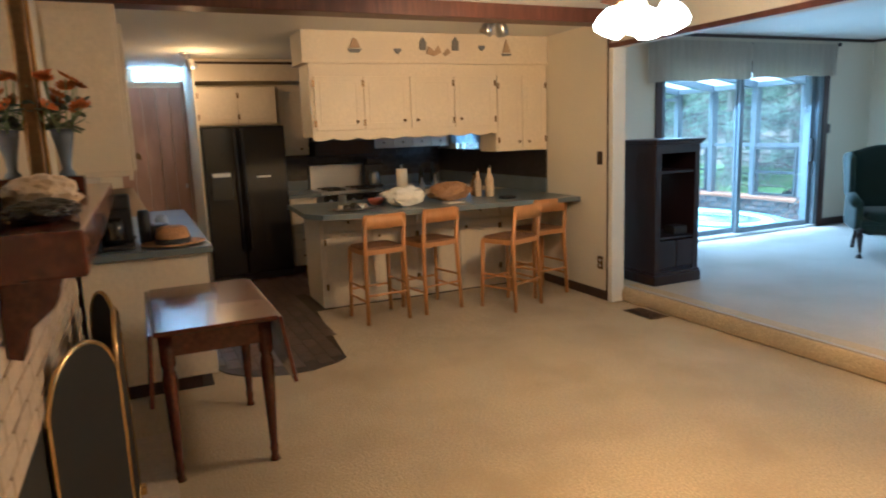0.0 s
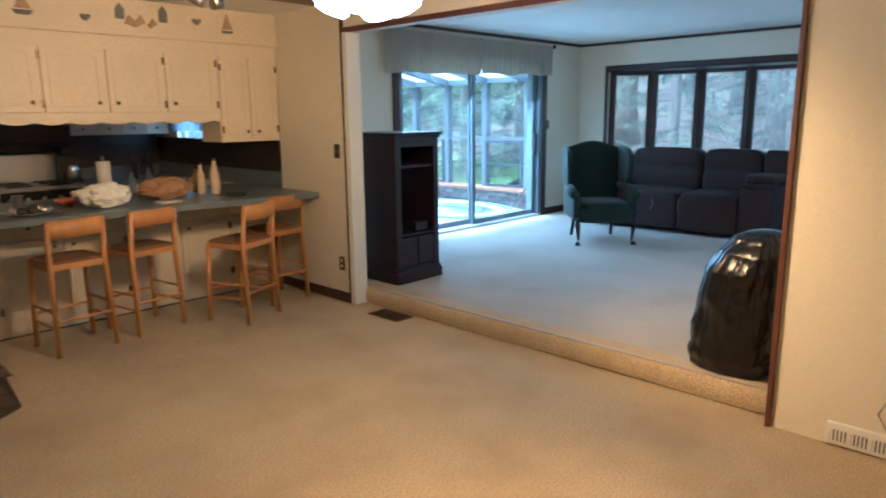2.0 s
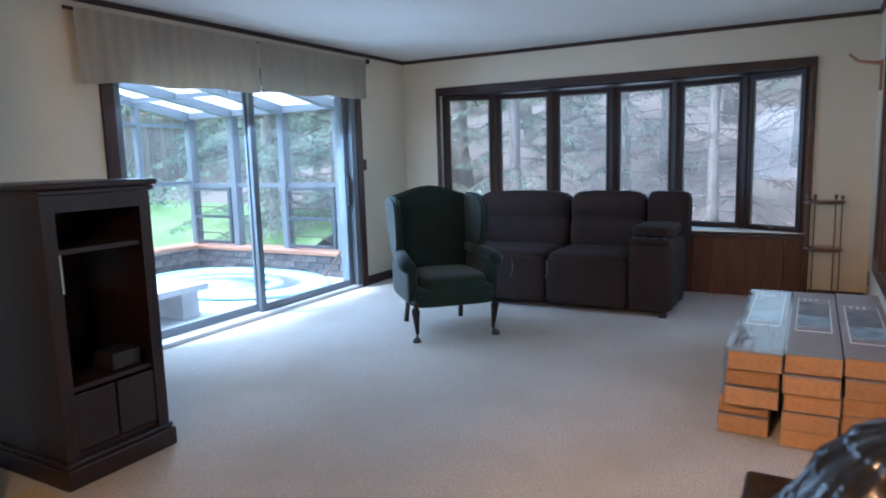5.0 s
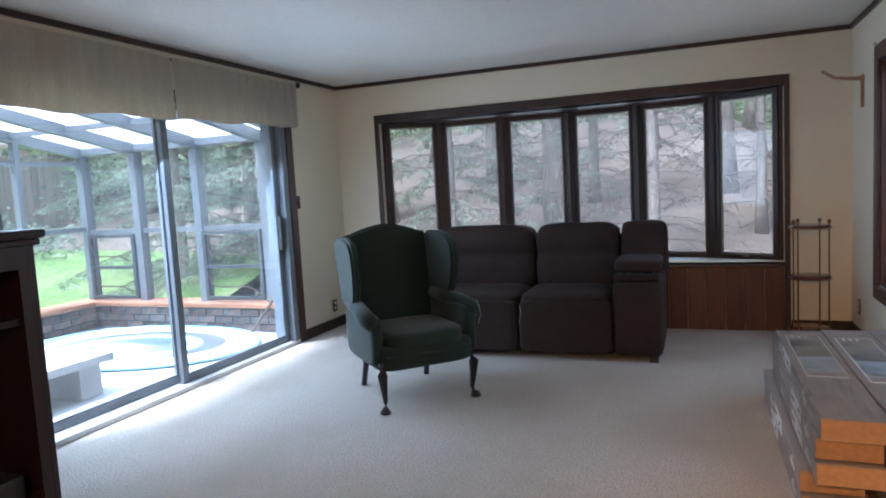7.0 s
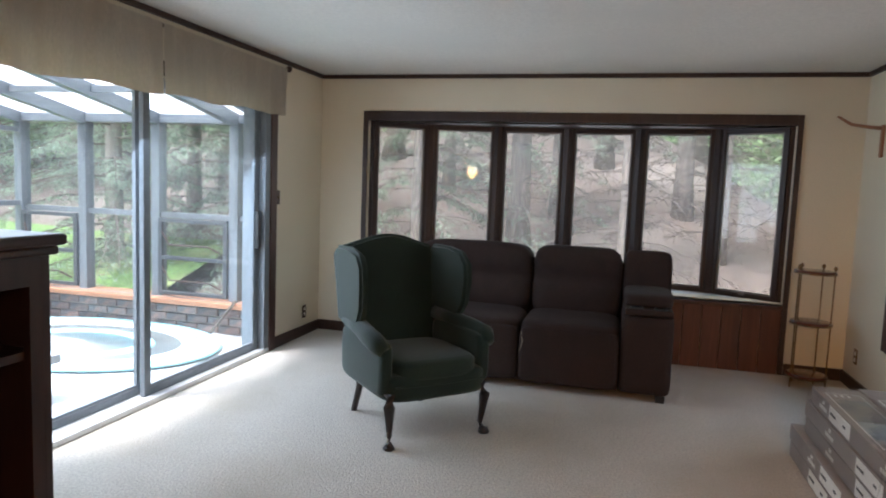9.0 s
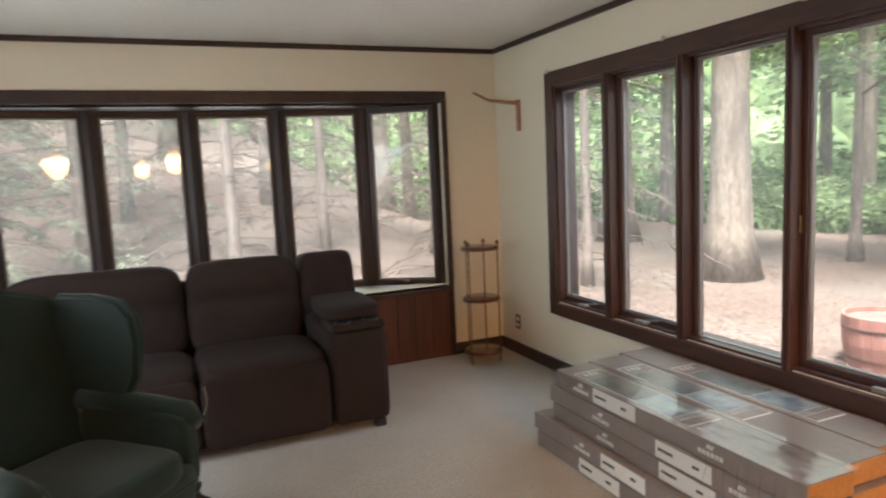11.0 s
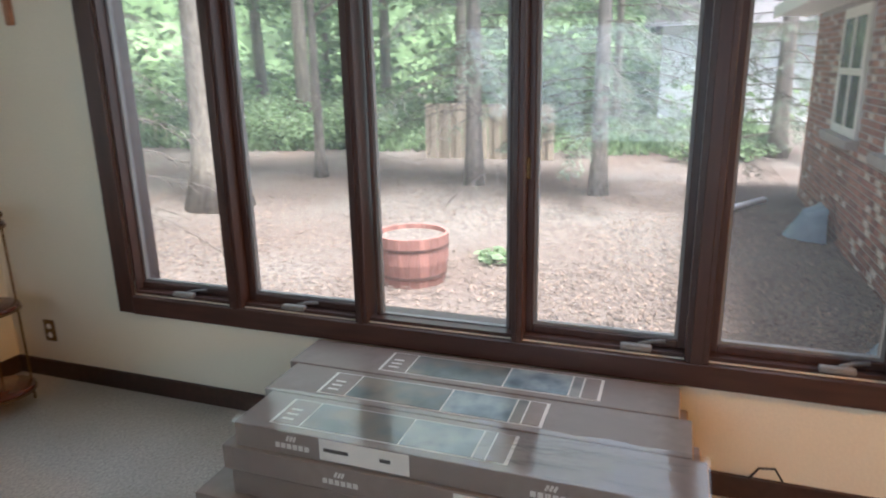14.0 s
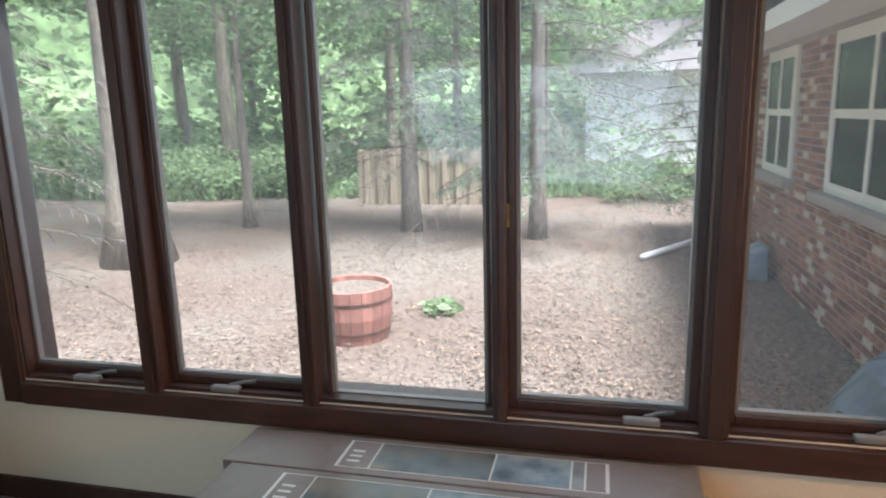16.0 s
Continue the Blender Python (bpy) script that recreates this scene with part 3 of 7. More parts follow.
# ---- sliding door (west) ----
SD = thing("door_1", I, "aluminium sliding glass door with a dark outer trim", "sliding door", kind="structure")
part("trim", bx(-4.53, -4.505, 9.04, 9.135, LF + 0.002, 2.25, 0.004), BROWN, SD)
part("trim", bx(-4.53, -4.505, 6.27, 6.36, LF + 0.002, 2.25, 0.004), BROWN, SD)
part("trim", bx(-4.53, -4.505, 6.36, 9.04, 2.16, 2.25, 0.004), BROWN, SD)
part("track", bx(-4.72, -4.51, 6.36, 9.04, LF + 0.002, LF + 0.035, 0.004), ALUW, SD)
part("side_jamb", bx(-4.72, -4.515, 8.965, 9.04, LF + 0.035, 2.16, 0.004), ALU, SD)
part("side_jamb", bx(-4.72, -4.515, 6.36, 6.41, LF + 0.035, 2.16, 0.004), ALU, SD)
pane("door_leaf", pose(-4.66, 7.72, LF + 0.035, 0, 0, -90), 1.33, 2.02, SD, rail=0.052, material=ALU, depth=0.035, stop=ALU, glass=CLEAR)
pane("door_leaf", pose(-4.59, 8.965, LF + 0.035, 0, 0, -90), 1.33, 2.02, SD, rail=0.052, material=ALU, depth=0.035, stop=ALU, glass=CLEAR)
h = bx(-4.572, -4.535, 8.905, 8.935, 1.0, 1.30, 0.008)
part("pull_handle", h, BLACKM, SD, "dark pull handle")

# valance over the sliding door
VAL = thing("valance", I, "cream linen valance in two panels over the sliding door", "valance")
for a, b in ((6.10, 7.66), (7.675, 9.17)):
    v = bm_new()
    ny, nzz = 60, 8
    G = []
    for i in range(ny + 1):
        y = a + (b - a) * i / ny
        row = []
        for j in range(nzz + 1):
            q = j / nzz
            x = -4.455 + 0.010 * math.sin(y * 23) * (1 - q) + 0.006 * math.sin(y * 61 + q)
            low = 2.0 + (y - 6.1) * 0.026 + 0.010 * math.sin(y * 9)
            z = low + q * (2.455 - low)
            row.append(v.verts.new((x, y, z)))
        G.append(row)
    for i in range(ny):
        for j in range(nzz):
            v.faces.new((G[i][j], G[i + 1][j], G[i + 1][j + 1], G[i][j + 1]))
    bmesh.ops.solidify(v, geom=v.faces[:], thickness=0.006)
    part("cloth_panel", v, FABRIC, VAL, smooth=True)
part("return_cloth", bx(-4.525, -4.455, 9.162, 9.170, 2.08, 2.455), FABRIC, VAL)
part("rod", tube([(-4.475, 6.05, 2.445), (-4.475, 9.20, 2.445)], 0.012), TRIM, VAL)
part("finial", lathe([(0.004, -0.02), (0.022, -0.008), (0.026, 0.01), (0.014, 0.028), (0.004, 0.034)], 12), TRIM, VAL, smooth=True).matrix_basis = pose(-4.46, 9.21, 2.455, -90, 0, 0)

# ---- living room things ----


def wing_chair():
    T = thing("wing_chair", pose(-2.93, 7.93, LF, 0, 0, 45), "dark green velvet wingback armchair with carved cabriole legs", "armchair")
    part("seat_cushion", puff(-0.265, 0.265, -0.365, 0.20, 0.335, 0.475, 5, 12), GREEN, T, smooth=True)
    part("seat_frame", puff(-0.325, 0.325, -0.36, 0.30, 0.235, 0.40, 7, 12), GREEN, T, smooth=True)
    # back with a humped crest
    b = bm_new()
    n = 24
    rows = []
    for i in range(n + 1):
        x = -0.36 + 0.72 * i / n
        top = 1.03 + 0.075 * max(0.0, math.cos(x / 0.36 * math.pi / 2)) ** 1.5 - 0.02 * (abs(x) > 0.33)
        row = []
        for j in range(13):
            q = j / 12
            z = 0.30 + (top - 0.30) * q
            y = 0.22 + 0.16 * q - 0.02 * math.cos(x / 0.36 * 1.5)
            row.append((x * (0.80 + 0.12 * q), y, z))
        rows.append(row)
    F = [[b.verts.new(p) for p in r] for r in rows]
    K = [[b.verts.new((p[0], p[1] + 0.085 - 0.02 * abs(p[0]), p[2] - 0.01)) for p in r] for r in rows]
    for i in range(n):
        for j in range(12):
            b.faces.new((F[i][j], F[i + 1][j], F[i + 1][j + 1], F[i][j + 1]))
            b.faces.new((K[i][j], K[i][j + 1], K[i + 1][j + 1], K[i + 1][j]))
        b.faces.new((F[i][12], F[i + 1][12], K[i + 1][12], K[i][12]))
        b.faces.new((F[i][0], K[i][0], K[i + 1][0], F[i + 1][0]))
    for j in range(12):
        b.faces.new((F[0][j], F[0][j + 1], K[0][j + 1], K[0][j]))
        b.faces.new((F[n][j], K[n][j], K[n][j + 1], F[n][j + 1]))
    bmesh.ops.recalc_face_normals(b, faces=b.faces[:])
    bmesh.ops.bevel(b, geom=[e for e in b.edges if len(e.link_faces) == 2 and e.calc_face_angle(0) > 0.9], offset=0.02, segments=3, affect="EDGES")
    part("backrest", b, GREEN, T, smooth=True)
    for s in (-1, 1):
        # wing: a curved slab running forward from the back
        prof = [(0.34, 0.58), (0.20, 0.56), (0.02, 0.60), (-0.045, 0.70), (-0.065, 0.84), (-0.05, 0.95), (0.02, 1.02), (0.16, 1.04), (0.36, 1.035), (0.42, 0.98)]
        w = bm_new()
        a = [w.verts.new((s * (0.29 + 0.03 * (z - 0.56) + 0.10 * max(0, 0.1 - y)), y, z)) for y, z in prof]
        c = [w.verts.new((s * (0.345 + 0.03 * (z - 0.56) + 0.13 * max(0, 0.1 - y)), y, z)) for y, z in prof]
        w.faces.new(a), w.faces.new(c[::-1])
        for i in range(len(prof)):
            j = (i + 1) % len(prof)
            w.faces.new((a[i], c[i], c[j], a[j]))
        bmesh.ops.recalc_face_normals(w, faces=w.faces[:])
        bmesh.ops.bevel(w, geom=[e for e in w.edges if e.calc_face_angle(0) > 0.9], offset=0.018, segments=3, affect="EDGES")
        part("wing", w, GREEN, T, smooth=True)
        # scrolled arm: outward roll on a curved upright
        pts = [(s * 0.305, 0.26, 0.60), (s * 0.32, 0.05, 0.59), (s * 0.34, -0.12, 0.575), (s * 0.35, -0.25, 0.56), (s * 0.335, -0.31, 0.53)]
        part("armrest", tube(pts, [0.045, 0.05, 0.054, 0.055, 0.036], 14), GREEN, T, smooth=True)
        part("arm_panel", puff(s * 0.312 - 0.042, s * 0.312 + 0.042, -0.315, 0.27, 0.27, 0.58, 6, 8), GREEN, T, smooth=True)
        # front cabriole leg
        pts = [(s * 0.29, -0.315, 0.29), (s * 0.305, -0.335, 0.23), (s * 0.30, -0.33, 0.14), (s * 0.292, -0.32, 0.06), (s * 0.297, -0.33, 0.025), (s * 0.31, -0.355, 0.012)]
        l = tube(pts, [0.035, 0.032, 0.021, 0.015, 0.02, 0.026], 10)
        join(l, lathe([(0.03, 0.0), (0.034, 0.008), (0.024, 0.022)], 12, s * 0.305, -0.345))
        part("leg", l, LEG, T, smooth=True)
        pts = [(s * 0.225, 0.24, 0.29), (s * 0.225, 0.26, 0.16), (s * 0.235, 0.31, 0.0)]
        part("leg", tube(pts, [0.026, 0.021, 0.02], 8), LEG, T, smooth=True)
    # welt along the seat front
    part("welt", tube([(-0.275, -0.352, 0.335), (0, -0.362, 0.33), (0.275, -0.352, 0.335)], 0.006, 6), GREEN, T)


wing_chair()


def sofa():
    T = thing("sofa", pose(-2.42, 9.25, LF), "dark brown microfibre reclining sofa with a console arm and cupholders", "sofa")
    # local: x along, front at y = -0.42, back +0.45
    part("base", bx(-1.36, 0.70, -0.34, 0.40, 0.035, 0.36, 0.02), SOFA, T)
    for i, (a, b) in enumerate(((-0.98, -0.008), (0.0, 0.692))):
        part("seat_cushion", puff(a, b, -0.425, 0.20, 0.30, 0.50, 6, 16, lump=0.02, seed=i), SOFA, T, smooth=True)
        part("footrest_panel", puff(a + 0.003, b - 0.003, -0.435, -0.28, 0.05, 0.455, 9, 14, lump=0.01, seed=i + 20), SOFA, T, smooth=True)
    for i, (a, b) in enumerate(((-0.97, -0.018), (-0.008, 0.69))):
        lo = puff(a, b, 0.06, 0.37, 0.42, 1.005, 5.5, 18, lump=0.03, seed=i + 3)
        for v in lo.verts:
            v.co.y += 0.035 * math.exp(-((v.co.z - 0.74) / 0.05) ** 2) * (v.co.y < 0.2)
        bmesh.ops.transform(lo, matrix=pose(0, 0.09, 0, -7), verts=lo.verts)
        part("back_cushion", lo, SOFA, T, smooth=True)
    # console arm with its own back
    C = part("console", puff(0.70, 1.045, -0.43, 0.30, 0.04, 0.60, 12, 12), SOFA, T, smooth=True)
    pd = puff(0.705, 1.04, -0.36, 0.16, 0.635, 0.735, 5, 12)
    part("arm_pad", pd, SOFA, T, smooth=True)
    part("console_tray", bx(0.715, 1.03, -0.425, -0.15, 0.595, 0.64, 0.012), SOFA, T)
    for x in (0.79, 0.95):
        part("cupholder", lathe([(0.047, 0.0), (0.047, 0.012), (0.040, 0.012), (0.038, 0.004)], 20, x, -0.385), BLACKM, T, "dark plastic cupholder ring", smooth=True).location = (0, 0, 0.638)
    up = puff(0.70, 1.06, 0.10, 0.36, 0.50, 1.0, 7, 12, lump=0.02, seed=9)
    bmesh.ops.transform(up, matrix=pose(0, 0.09, 0, -6), verts=up.verts)
    part("head_cushion", up, SOFA, T, smooth=True)
    part("armrest", puff(-1.36, -1.0, -0.43, 0.34, 0.04, 0.64, 8, 12), SOFA, T, smooth=True)
    part("back_panel", bx(-1.30, 1.02, 0.36, 0.47, 0.05, 0.86, 0.03), SOFA, T)
    for x, y in ((-1.28, -0.36), (0.98, -0.37), (-1.28, 0.36), (0.98, 0.36)):
        part("foot", bx(x - 0.03, x + 0.03, y - 0.03, y + 0.03, 0.0, 0.045), BLACKM, T)
    for x, z in ((-0.30, 0.42), (0.02, 0.42)):
        part("loose_thread", tube([(x, -0.445 if z < 0.6 else 0.14, z), (x + 0.012, -0.45 if z < 0.6 else 0.13, z - 0.08), (x - 0.01, -0.45 if z < 0.6 else 0.13, z - 0.15)], 0.0011, 5), CLOTH, T)


sofa()


def armoire():
    T = thing("armoire", pose(-3.32, 5.235, LF), "dark mahogany television armoire with an open front", "armoire")
    # front faces +x; x -0.245..0.245, y -0.26..0.26
    X0, X1, Y0, Y1, H = -0.30, 0.235, -0.25, 0.25, 1.225
    part("plinth", bx(X0 - 0.005, X1 + 0.022, Y0 - 0.02, Y1 + 0.02, 0.0, 0.09, 0.008), ARMO, T)
    part("plinth_moulding", bx(X0 - 0.003, X1 + 0.014, Y0 - 0.012, Y1 + 0.012, 0.09, 0.115, 0.008), ARMO, T)
    part("side_panel", bx(X0, X1, Y0, Y0 + 0.022, 0.115, H, 0.002), ARMO, T)
    part("side_panel", bx(X0, X1, Y1 - 0.022, Y1, 0.115, H, 0.002), ARMO, T)
    bk = bm_new()
    box(bk, X0, X0 + 0.012, Y0 + 0.022, Y1 - 0.022, 0.115, 0.72), box(bk, X0, X0 + 0.012, Y0 + 0.022, Y1 - 0.022, 0.93, H)
    box(bk, X0, X0 + 0.012, Y0 + 0.022, 0.02, 0.72, 0.93), box(bk, X0, X0 + 0.012, 0.13, Y1 - 0.022, 0.72, 0.93)
    part("back_panel", bk, ARMO, T, "dark back panel with a cable cut-out")
    part("top", bx(X0 - 0.005, X1 + 0.03, Y0 - 0.028, Y1 + 0.028, H + 0.022, H + 0.05, 0.01, 3), ARMO, T)
    part("cornice", bx(X0 - 0.002, X1 + 0.016, Y0 - 0.014, Y1 + 0.014, H, H + 0.022, 0.006), ARMO, T)
    part("frieze", bx(X1 - 0.02, X1, Y0 + 0.022, Y1 - 0.022, H - 0.07, H - 0.001), ARMO, T)
    for y in (Y0 + 0.022, Y1 - 0.057):
        part("stile", bx(X1 - 0.02, X1, y, y + 0.035, 0.115, H - 0.07), ARMO, T)
    for z in (0.115, 0.40, 0.98):
        part("shelf", bx(X0 + 0.012, X1 - 0.02, Y0 + 0.022, Y1 - 0.022, z, z + 0.02), ARMO, T)
    for k in (0, 1):
        a = Y0 + 0.06 + k * 0.195
        part("door", bx(X1 - 0.022, X1 - 0.004, a, a + 0.185, 0.145, 0.39, 0.004), ARMO, T)
    # items on the shelves
    d = tagged(part("video_box", bx(-3.285, -3.145, 5.265, 5.415, LF + 0.421, LF + 0.50, 0.01), BLACKM), "black plastic box on an armoire shelf", "box")


armoire()


def garbage_bag():
    """A tall full bag: slack folds run down from the top, the bottom bulges, one corner points out."""
    t = bm_new()
    na, nz = 120, 70
    prof = [(0.0, 0.15), (0.03, 0.205), (0.12, 0.245), (0.26, 0.262), (0.42, 0.255), (0.58, 0.235), (0.70, 0.205), (0.785, 0.16), (0.825, 0.10), (0.835, 0.045)]
    rings = []
    for i in range(nz + 1):
        z = 0.835 * i / nz
        k = next(n for n in range(len(prof) - 1) if prof[n + 1][0] >= z - 1e-6)
        (za, ra), (zb, rb) = prof[k], prof[k + 1]
        q = (z - za) / (zb - za)
        r = ra + (rb - ra) * (3 * q * q - 2 * q * q * q)
        ring = []
        for a in range(na):
            w = 2 * math.pi * a / na
            c, d = math.cos(w), math.sin(w)
            top = max(0.0, (z - 0.42) / 0.42)
            pleat = abs(noise.noise(Vector((c * 3.4 + z * 0.6, d * 3.4, z * 0.9)))) * (0.05 + 0.16 * top)
            crease = abs(noise.noise(Vector((c * 5.0, d * 5.0 + z * 2.0, z * 11.0)))) * 0.045
            lump = noise.noise(Vector((c * 1.5, d * 1.5, z * 4.0))) * 0.12
            rr = r * (1 + lump - pleat - crease)
            if z < 0.16:
                rr += 0.07 * max(0.0, math.cos(w - math.radians(212))) ** 12 * (1 - z / 0.16)
            ring.append(t.verts.new((rr * c * 1.02 + 0.09 * top, rr * d * 0.96, z)))
        rings.append(ring)
    for u, v in zip(rings, rings[1:]):
        for a in range(na):
            b = (a + 1) % na
            t.faces.new((u[a], u[b], v[b], v[a]))
    t.faces.new(rings[0][::-1]), t.faces.new(rings[-1])
    T = thing("garbage_bag", pose(-0.275, 5.0, LF) @ Matrix.Diagonal((1, 1, 0.955, 1)), "full shiny black plastic garbage bag standing by the opening", "garbage bag")
    part("bag", t, BAG, T, smooth=True)


garbage_bag()


def carton(x0, y0, z0, w, l, h, top=False, face=False, seed=0):
    """A long flat flooring carton; its long side lies along y."""
    T = thing("flooring_carton", pose(x0, y0, z0), "long grey printed carton of laminate flooring wrapped in film", "carton", "stacked flooring cartons")
    part("body", bx(0, w, 0, l, 0.001, h, 0.004), CARTON, T)
    part("end_face", bx(0.004, w - 0.004, -0.003, 0.0, 0.006, h - 0.005), CARDB, T, "bare brown cardboard end")
    if top:
        # printed panel: four pictures in a white outline
        a, b = {4: (0.54, 1.31), 1: (0.45, 1.23), 2: (0.26, 1.06)}[seed]
        part("print_outline", bx(0.03, w - 0.03, a - 0.008, b + 0.008, h, h + 0.0012), INK, T)
        ys = [a, a + 0.06, a + 0.10, a + 0.33, b - 0.10, b]
        for k, (p, q) in enumerate(zip(ys, ys[1:])):
            part("printed_picture", bx(0.035, w - 0.035, p + 0.003, q - 0.003, h + 0.0012, h + 0.0024), (CARTON, PHOTO3, PHOTO2, PHOTO1, CARTON)[k], T)
        for k in range(3):
            part("printed_line", bx(0.06 + k * 0.03, 0.07 + k * 0.03, b - 0.06, b - 0.02, h + 0.0024, h + 0.0032), INK, T)
    if face:
        lo = {4: 0.82, 3: 0.33, 2: 0.34, 1: 0.55, 0: 0.75}[seed]
        part("sticker", bx(-0.0015, 0.0, lo, lo + 0.30, 0.010, h - 0.006), PAPER, T, "white shipping label")
        for k, q in enumerate((0.06, 0.20)):
            part("sticker_bar", bx(-0.0025, -0.0015, lo + q, lo + q + (0.035, 0.085)[k], 0.04, 0.052), DARKINK, T)
        # maker's mark: three slanted strokes over a bar of blocks
        for c in ((0.40, 1.22) if seed == 4 else (0.19, 1.0)):
            for k in range(3):
                s = bx(-0.001, 0.0, -0.004, 0.004, -0.010, 0.010)
                o = part("mark_stroke", s, INK, T)
                o.matrix_basis = pose(0.0, c + 0.012 * (k - 1), h * 0.70, 25, 0, 0)
            for k in range(6):
                part("mark_block", bx(-0.001, 0.0, c - 0.062 + k * 0.021, c - 0.046 + k * 0.021, h * 0.28, h * 0.28 + 0.018), INK, T)
    return T


random.seed(5)
ZL = [LF + 0.0875 * k for k in range(5)]
HC = 0.0865
for col, xx in enumerate((-0.735, -0.508, -0.281)):
    for k, z in enumerate(ZL):
        dy = random.uniform(-0.03, 0.03)
        dx = random.uniform(-0.008, 0.008)
        if k == 4:
            dy, dx = 0.0, 0.0
        if col == 0 and k < 2:
            dy, dx = 0.12 + 0.03 * k, -0.05
        if col == 0 and k in (2, 3):
            dx, dy = -0.012, 0.03 * (k - 2) + 0.02
        yy = 6.625 + dy + 0.038 * col
        carton(xx + dx, yy, z, 0.221, 1.43, HC, top=(k == 4), face=(col == 0), seed=k if col == 0 else col)

# stretch film with creases round the pile
f = bm_new()
R = random.Random(3)
for k in range(9):
    y = 6.63 + k * 0.05 + 0.02 * R.random()
    tube([(-0.745, y, 0.56), (-0.75, y + R.uniform(-0.01, 0.01), 0.48), (-0.75, y + R.uniform(-0.03, 0.03), 0.38)], [0.0015, 0.003, 0.001], 4, f)
for k in range(26):
    y0 = 6.65 + R.random() * 0.5
    x0 = -0.73 + R.random() * 0.20
    tube([(x0, y0, 0.579), (x0 + R.uniform(-0.02, 0.02), y0 + 0.12, 0.5795), (x0 + R.uniform(-0.03, 0.03), y0 + 0.12 + R.random() * 0.2, 0.579)], [0.0008, 0.002, 0.0006], 4, f)
ST = thing("stretch_film", I, "clear creased stretch film round the flooring cartons", "plastic film")
part("creases", f, FILM, ST)
sh = bm_new()


def wrinkle(a, b):
    return 0.010 * (abs(noise.noise(Vector((a * 5, b * 14, 0.0)))) + 0.5 * abs(noise.noise(Vector((a * 16 + b * 9, b * 30, 4.0)))))


for face in (0, 1):
    W_ = {}
    for i in range(91):
        for j in range(15):
            y, q = 6.618 + 1.445 * i / 90, j / 14
            d = wrinkle(y, q + face * 3)
            W_[i, j] = sh.verts.new((-0.752 - d, y, 0.26 + 0.322 * q) if face == 0 else (-0.75 + 0.25 * q, y, 0.582 + d * (1.0 if y < 7.3 else 0.35)))
    for i in range(90):
        for j in range(14):
            sh.faces.new((W_[i, j], W_[i + 1, j], W_[i + 1, j + 1], W_[i, j + 1]))
for f_ in sh.faces:
    f_.smooth = True
o = part("sheet", sh, FILM, ST)
o.visible_shadow = False

# dark folded underlay at the end of the cartons
t = bm_new()
box(t, -0.62, -0.02, 5.35, 6.27, LF, LF + 0.055, 0.02, 3)
T = thing("dark_bundle", I, "black wrapped bundle on the carpet beside the cartons", "bundle")
part("wrap", t, BAG, T, smooth=True)
part("fold", puff(-0.60, -0.06, 5.40, 5.85, LF + 0.05, LF + 0.085, 5, 8, lump=0.05), BAG, T, smooth=True)
tagged(part("loose_cable", tube([(-0.03, 6.34, LF + 0.11), (-0.035, 6.37, LF + 0.16), (-0.03, 6.42, LF + 0.15), (-0.03, 6.45, LF + 0.10)], 0.004, 6), BLACKM), "thin black cable curling out above the baseboard", "cable")


def corner_stand():
    T = thing("plant_stand", pose(-0.335, 9.70, LF), "three-tier wire stand with small round reddish shelves", "plant stand")
    legs = [(-0.12, -0.05), (0.12, -0.05), (-0.07, 0.10), (0.08, 0.10)]
    for x, y in legs:
        L = part("leg", tube([(x, y, 0.0), (x, y, 0.91)], 0.0055, 8), ABRASS, T)
        part("knob", lathe([(0.003, 0.90), (0.013, 0.91), (0.015, 0.922), (0.006, 0.938)], 10, x, y), ABRASS, L, smooth=True)
    for z in (0.085, 0.49, 0.875):
        S = part("shelf", lathe([(0.135, z), (0.142, z + 0.006), (0.142, z + 0.016), (0.135, z + 0.02)], 28), CHERRY, T, smooth=True)
        part("shelf_ring", lathe([(0.146, z - 0.006), (0.146, z + 0.004), (0.14, z + 0.004), (0.14, z - 0.006)], 28, cap=False), ABRASS, S)


corner_stand()

# curved wooden curtain bracket beside the corner
T = thing("curtain_bracket", I, "curved reddish wooden curtain bracket on the wall", "bracket")
part("arm", tube([(-0.015, 9.62, 2.085), (-0.07, 9.70, 2.10), (-0.15, 9.83, 2.13), (-0.21, 9.95, 2.20)], [0.02, 0.018, 0.016, 0.012], 8, flat=0.7), CEDAR, T, smooth=True)
part("wall_plate", bx(-0.02, 0.0, 9.60, 9.64, 1.88, 2.11, 0.005), CEDAR, T)


def wall_plate(name, m, label, material, kindw="switch"):
    T = thing(name, m, label, kindw)
    part("plate", bx(-0.036, 0.036, -0.006, 0.0, -0.058, 0.058, 0.003), material, T)
    if kindw == "switch":
        part("toggle", bx(-0.006, 0.006, -0.018, -0.006, -0.012, 0.012, 0.002), ABRASS, T)
    else:
        for z in (-0.024, 0.024):
            part("socket", lathe([(0.015, 0.0), (0.015, 0.002)], 14), WHITE, T).matrix_basis = pose(0, -0.006, z, 90)


wall_plate("light_switch", pose(-4.53, 9.14 + 0.04, 1.41, 0, 0, 90), "dark bronze light switch beside the sliding door", TRIM)
wall_plate("light_switch", pose(-3.46, 4.684, 1.27), "dark bronze light switch on the cream wall", TRIM)
wall_plate("wall_outlet", pose(-4.53, 9.70, 0.36, 0, 0, 90), "dark wall outlet above the baseboard", TRIM, "outlet")
wall_plate("wall_outlet", pose(0.0, 9.74, 0.40, 0, 0, -90), "brown wall outlet below the window corner", ABRASS, "outlet")
wall_plate("wall_outlet", pose(-3.45, 4.684, 0.33), "brown wall outlet near the floor", ABRASS, "outlet")

# ---- kitchen ----


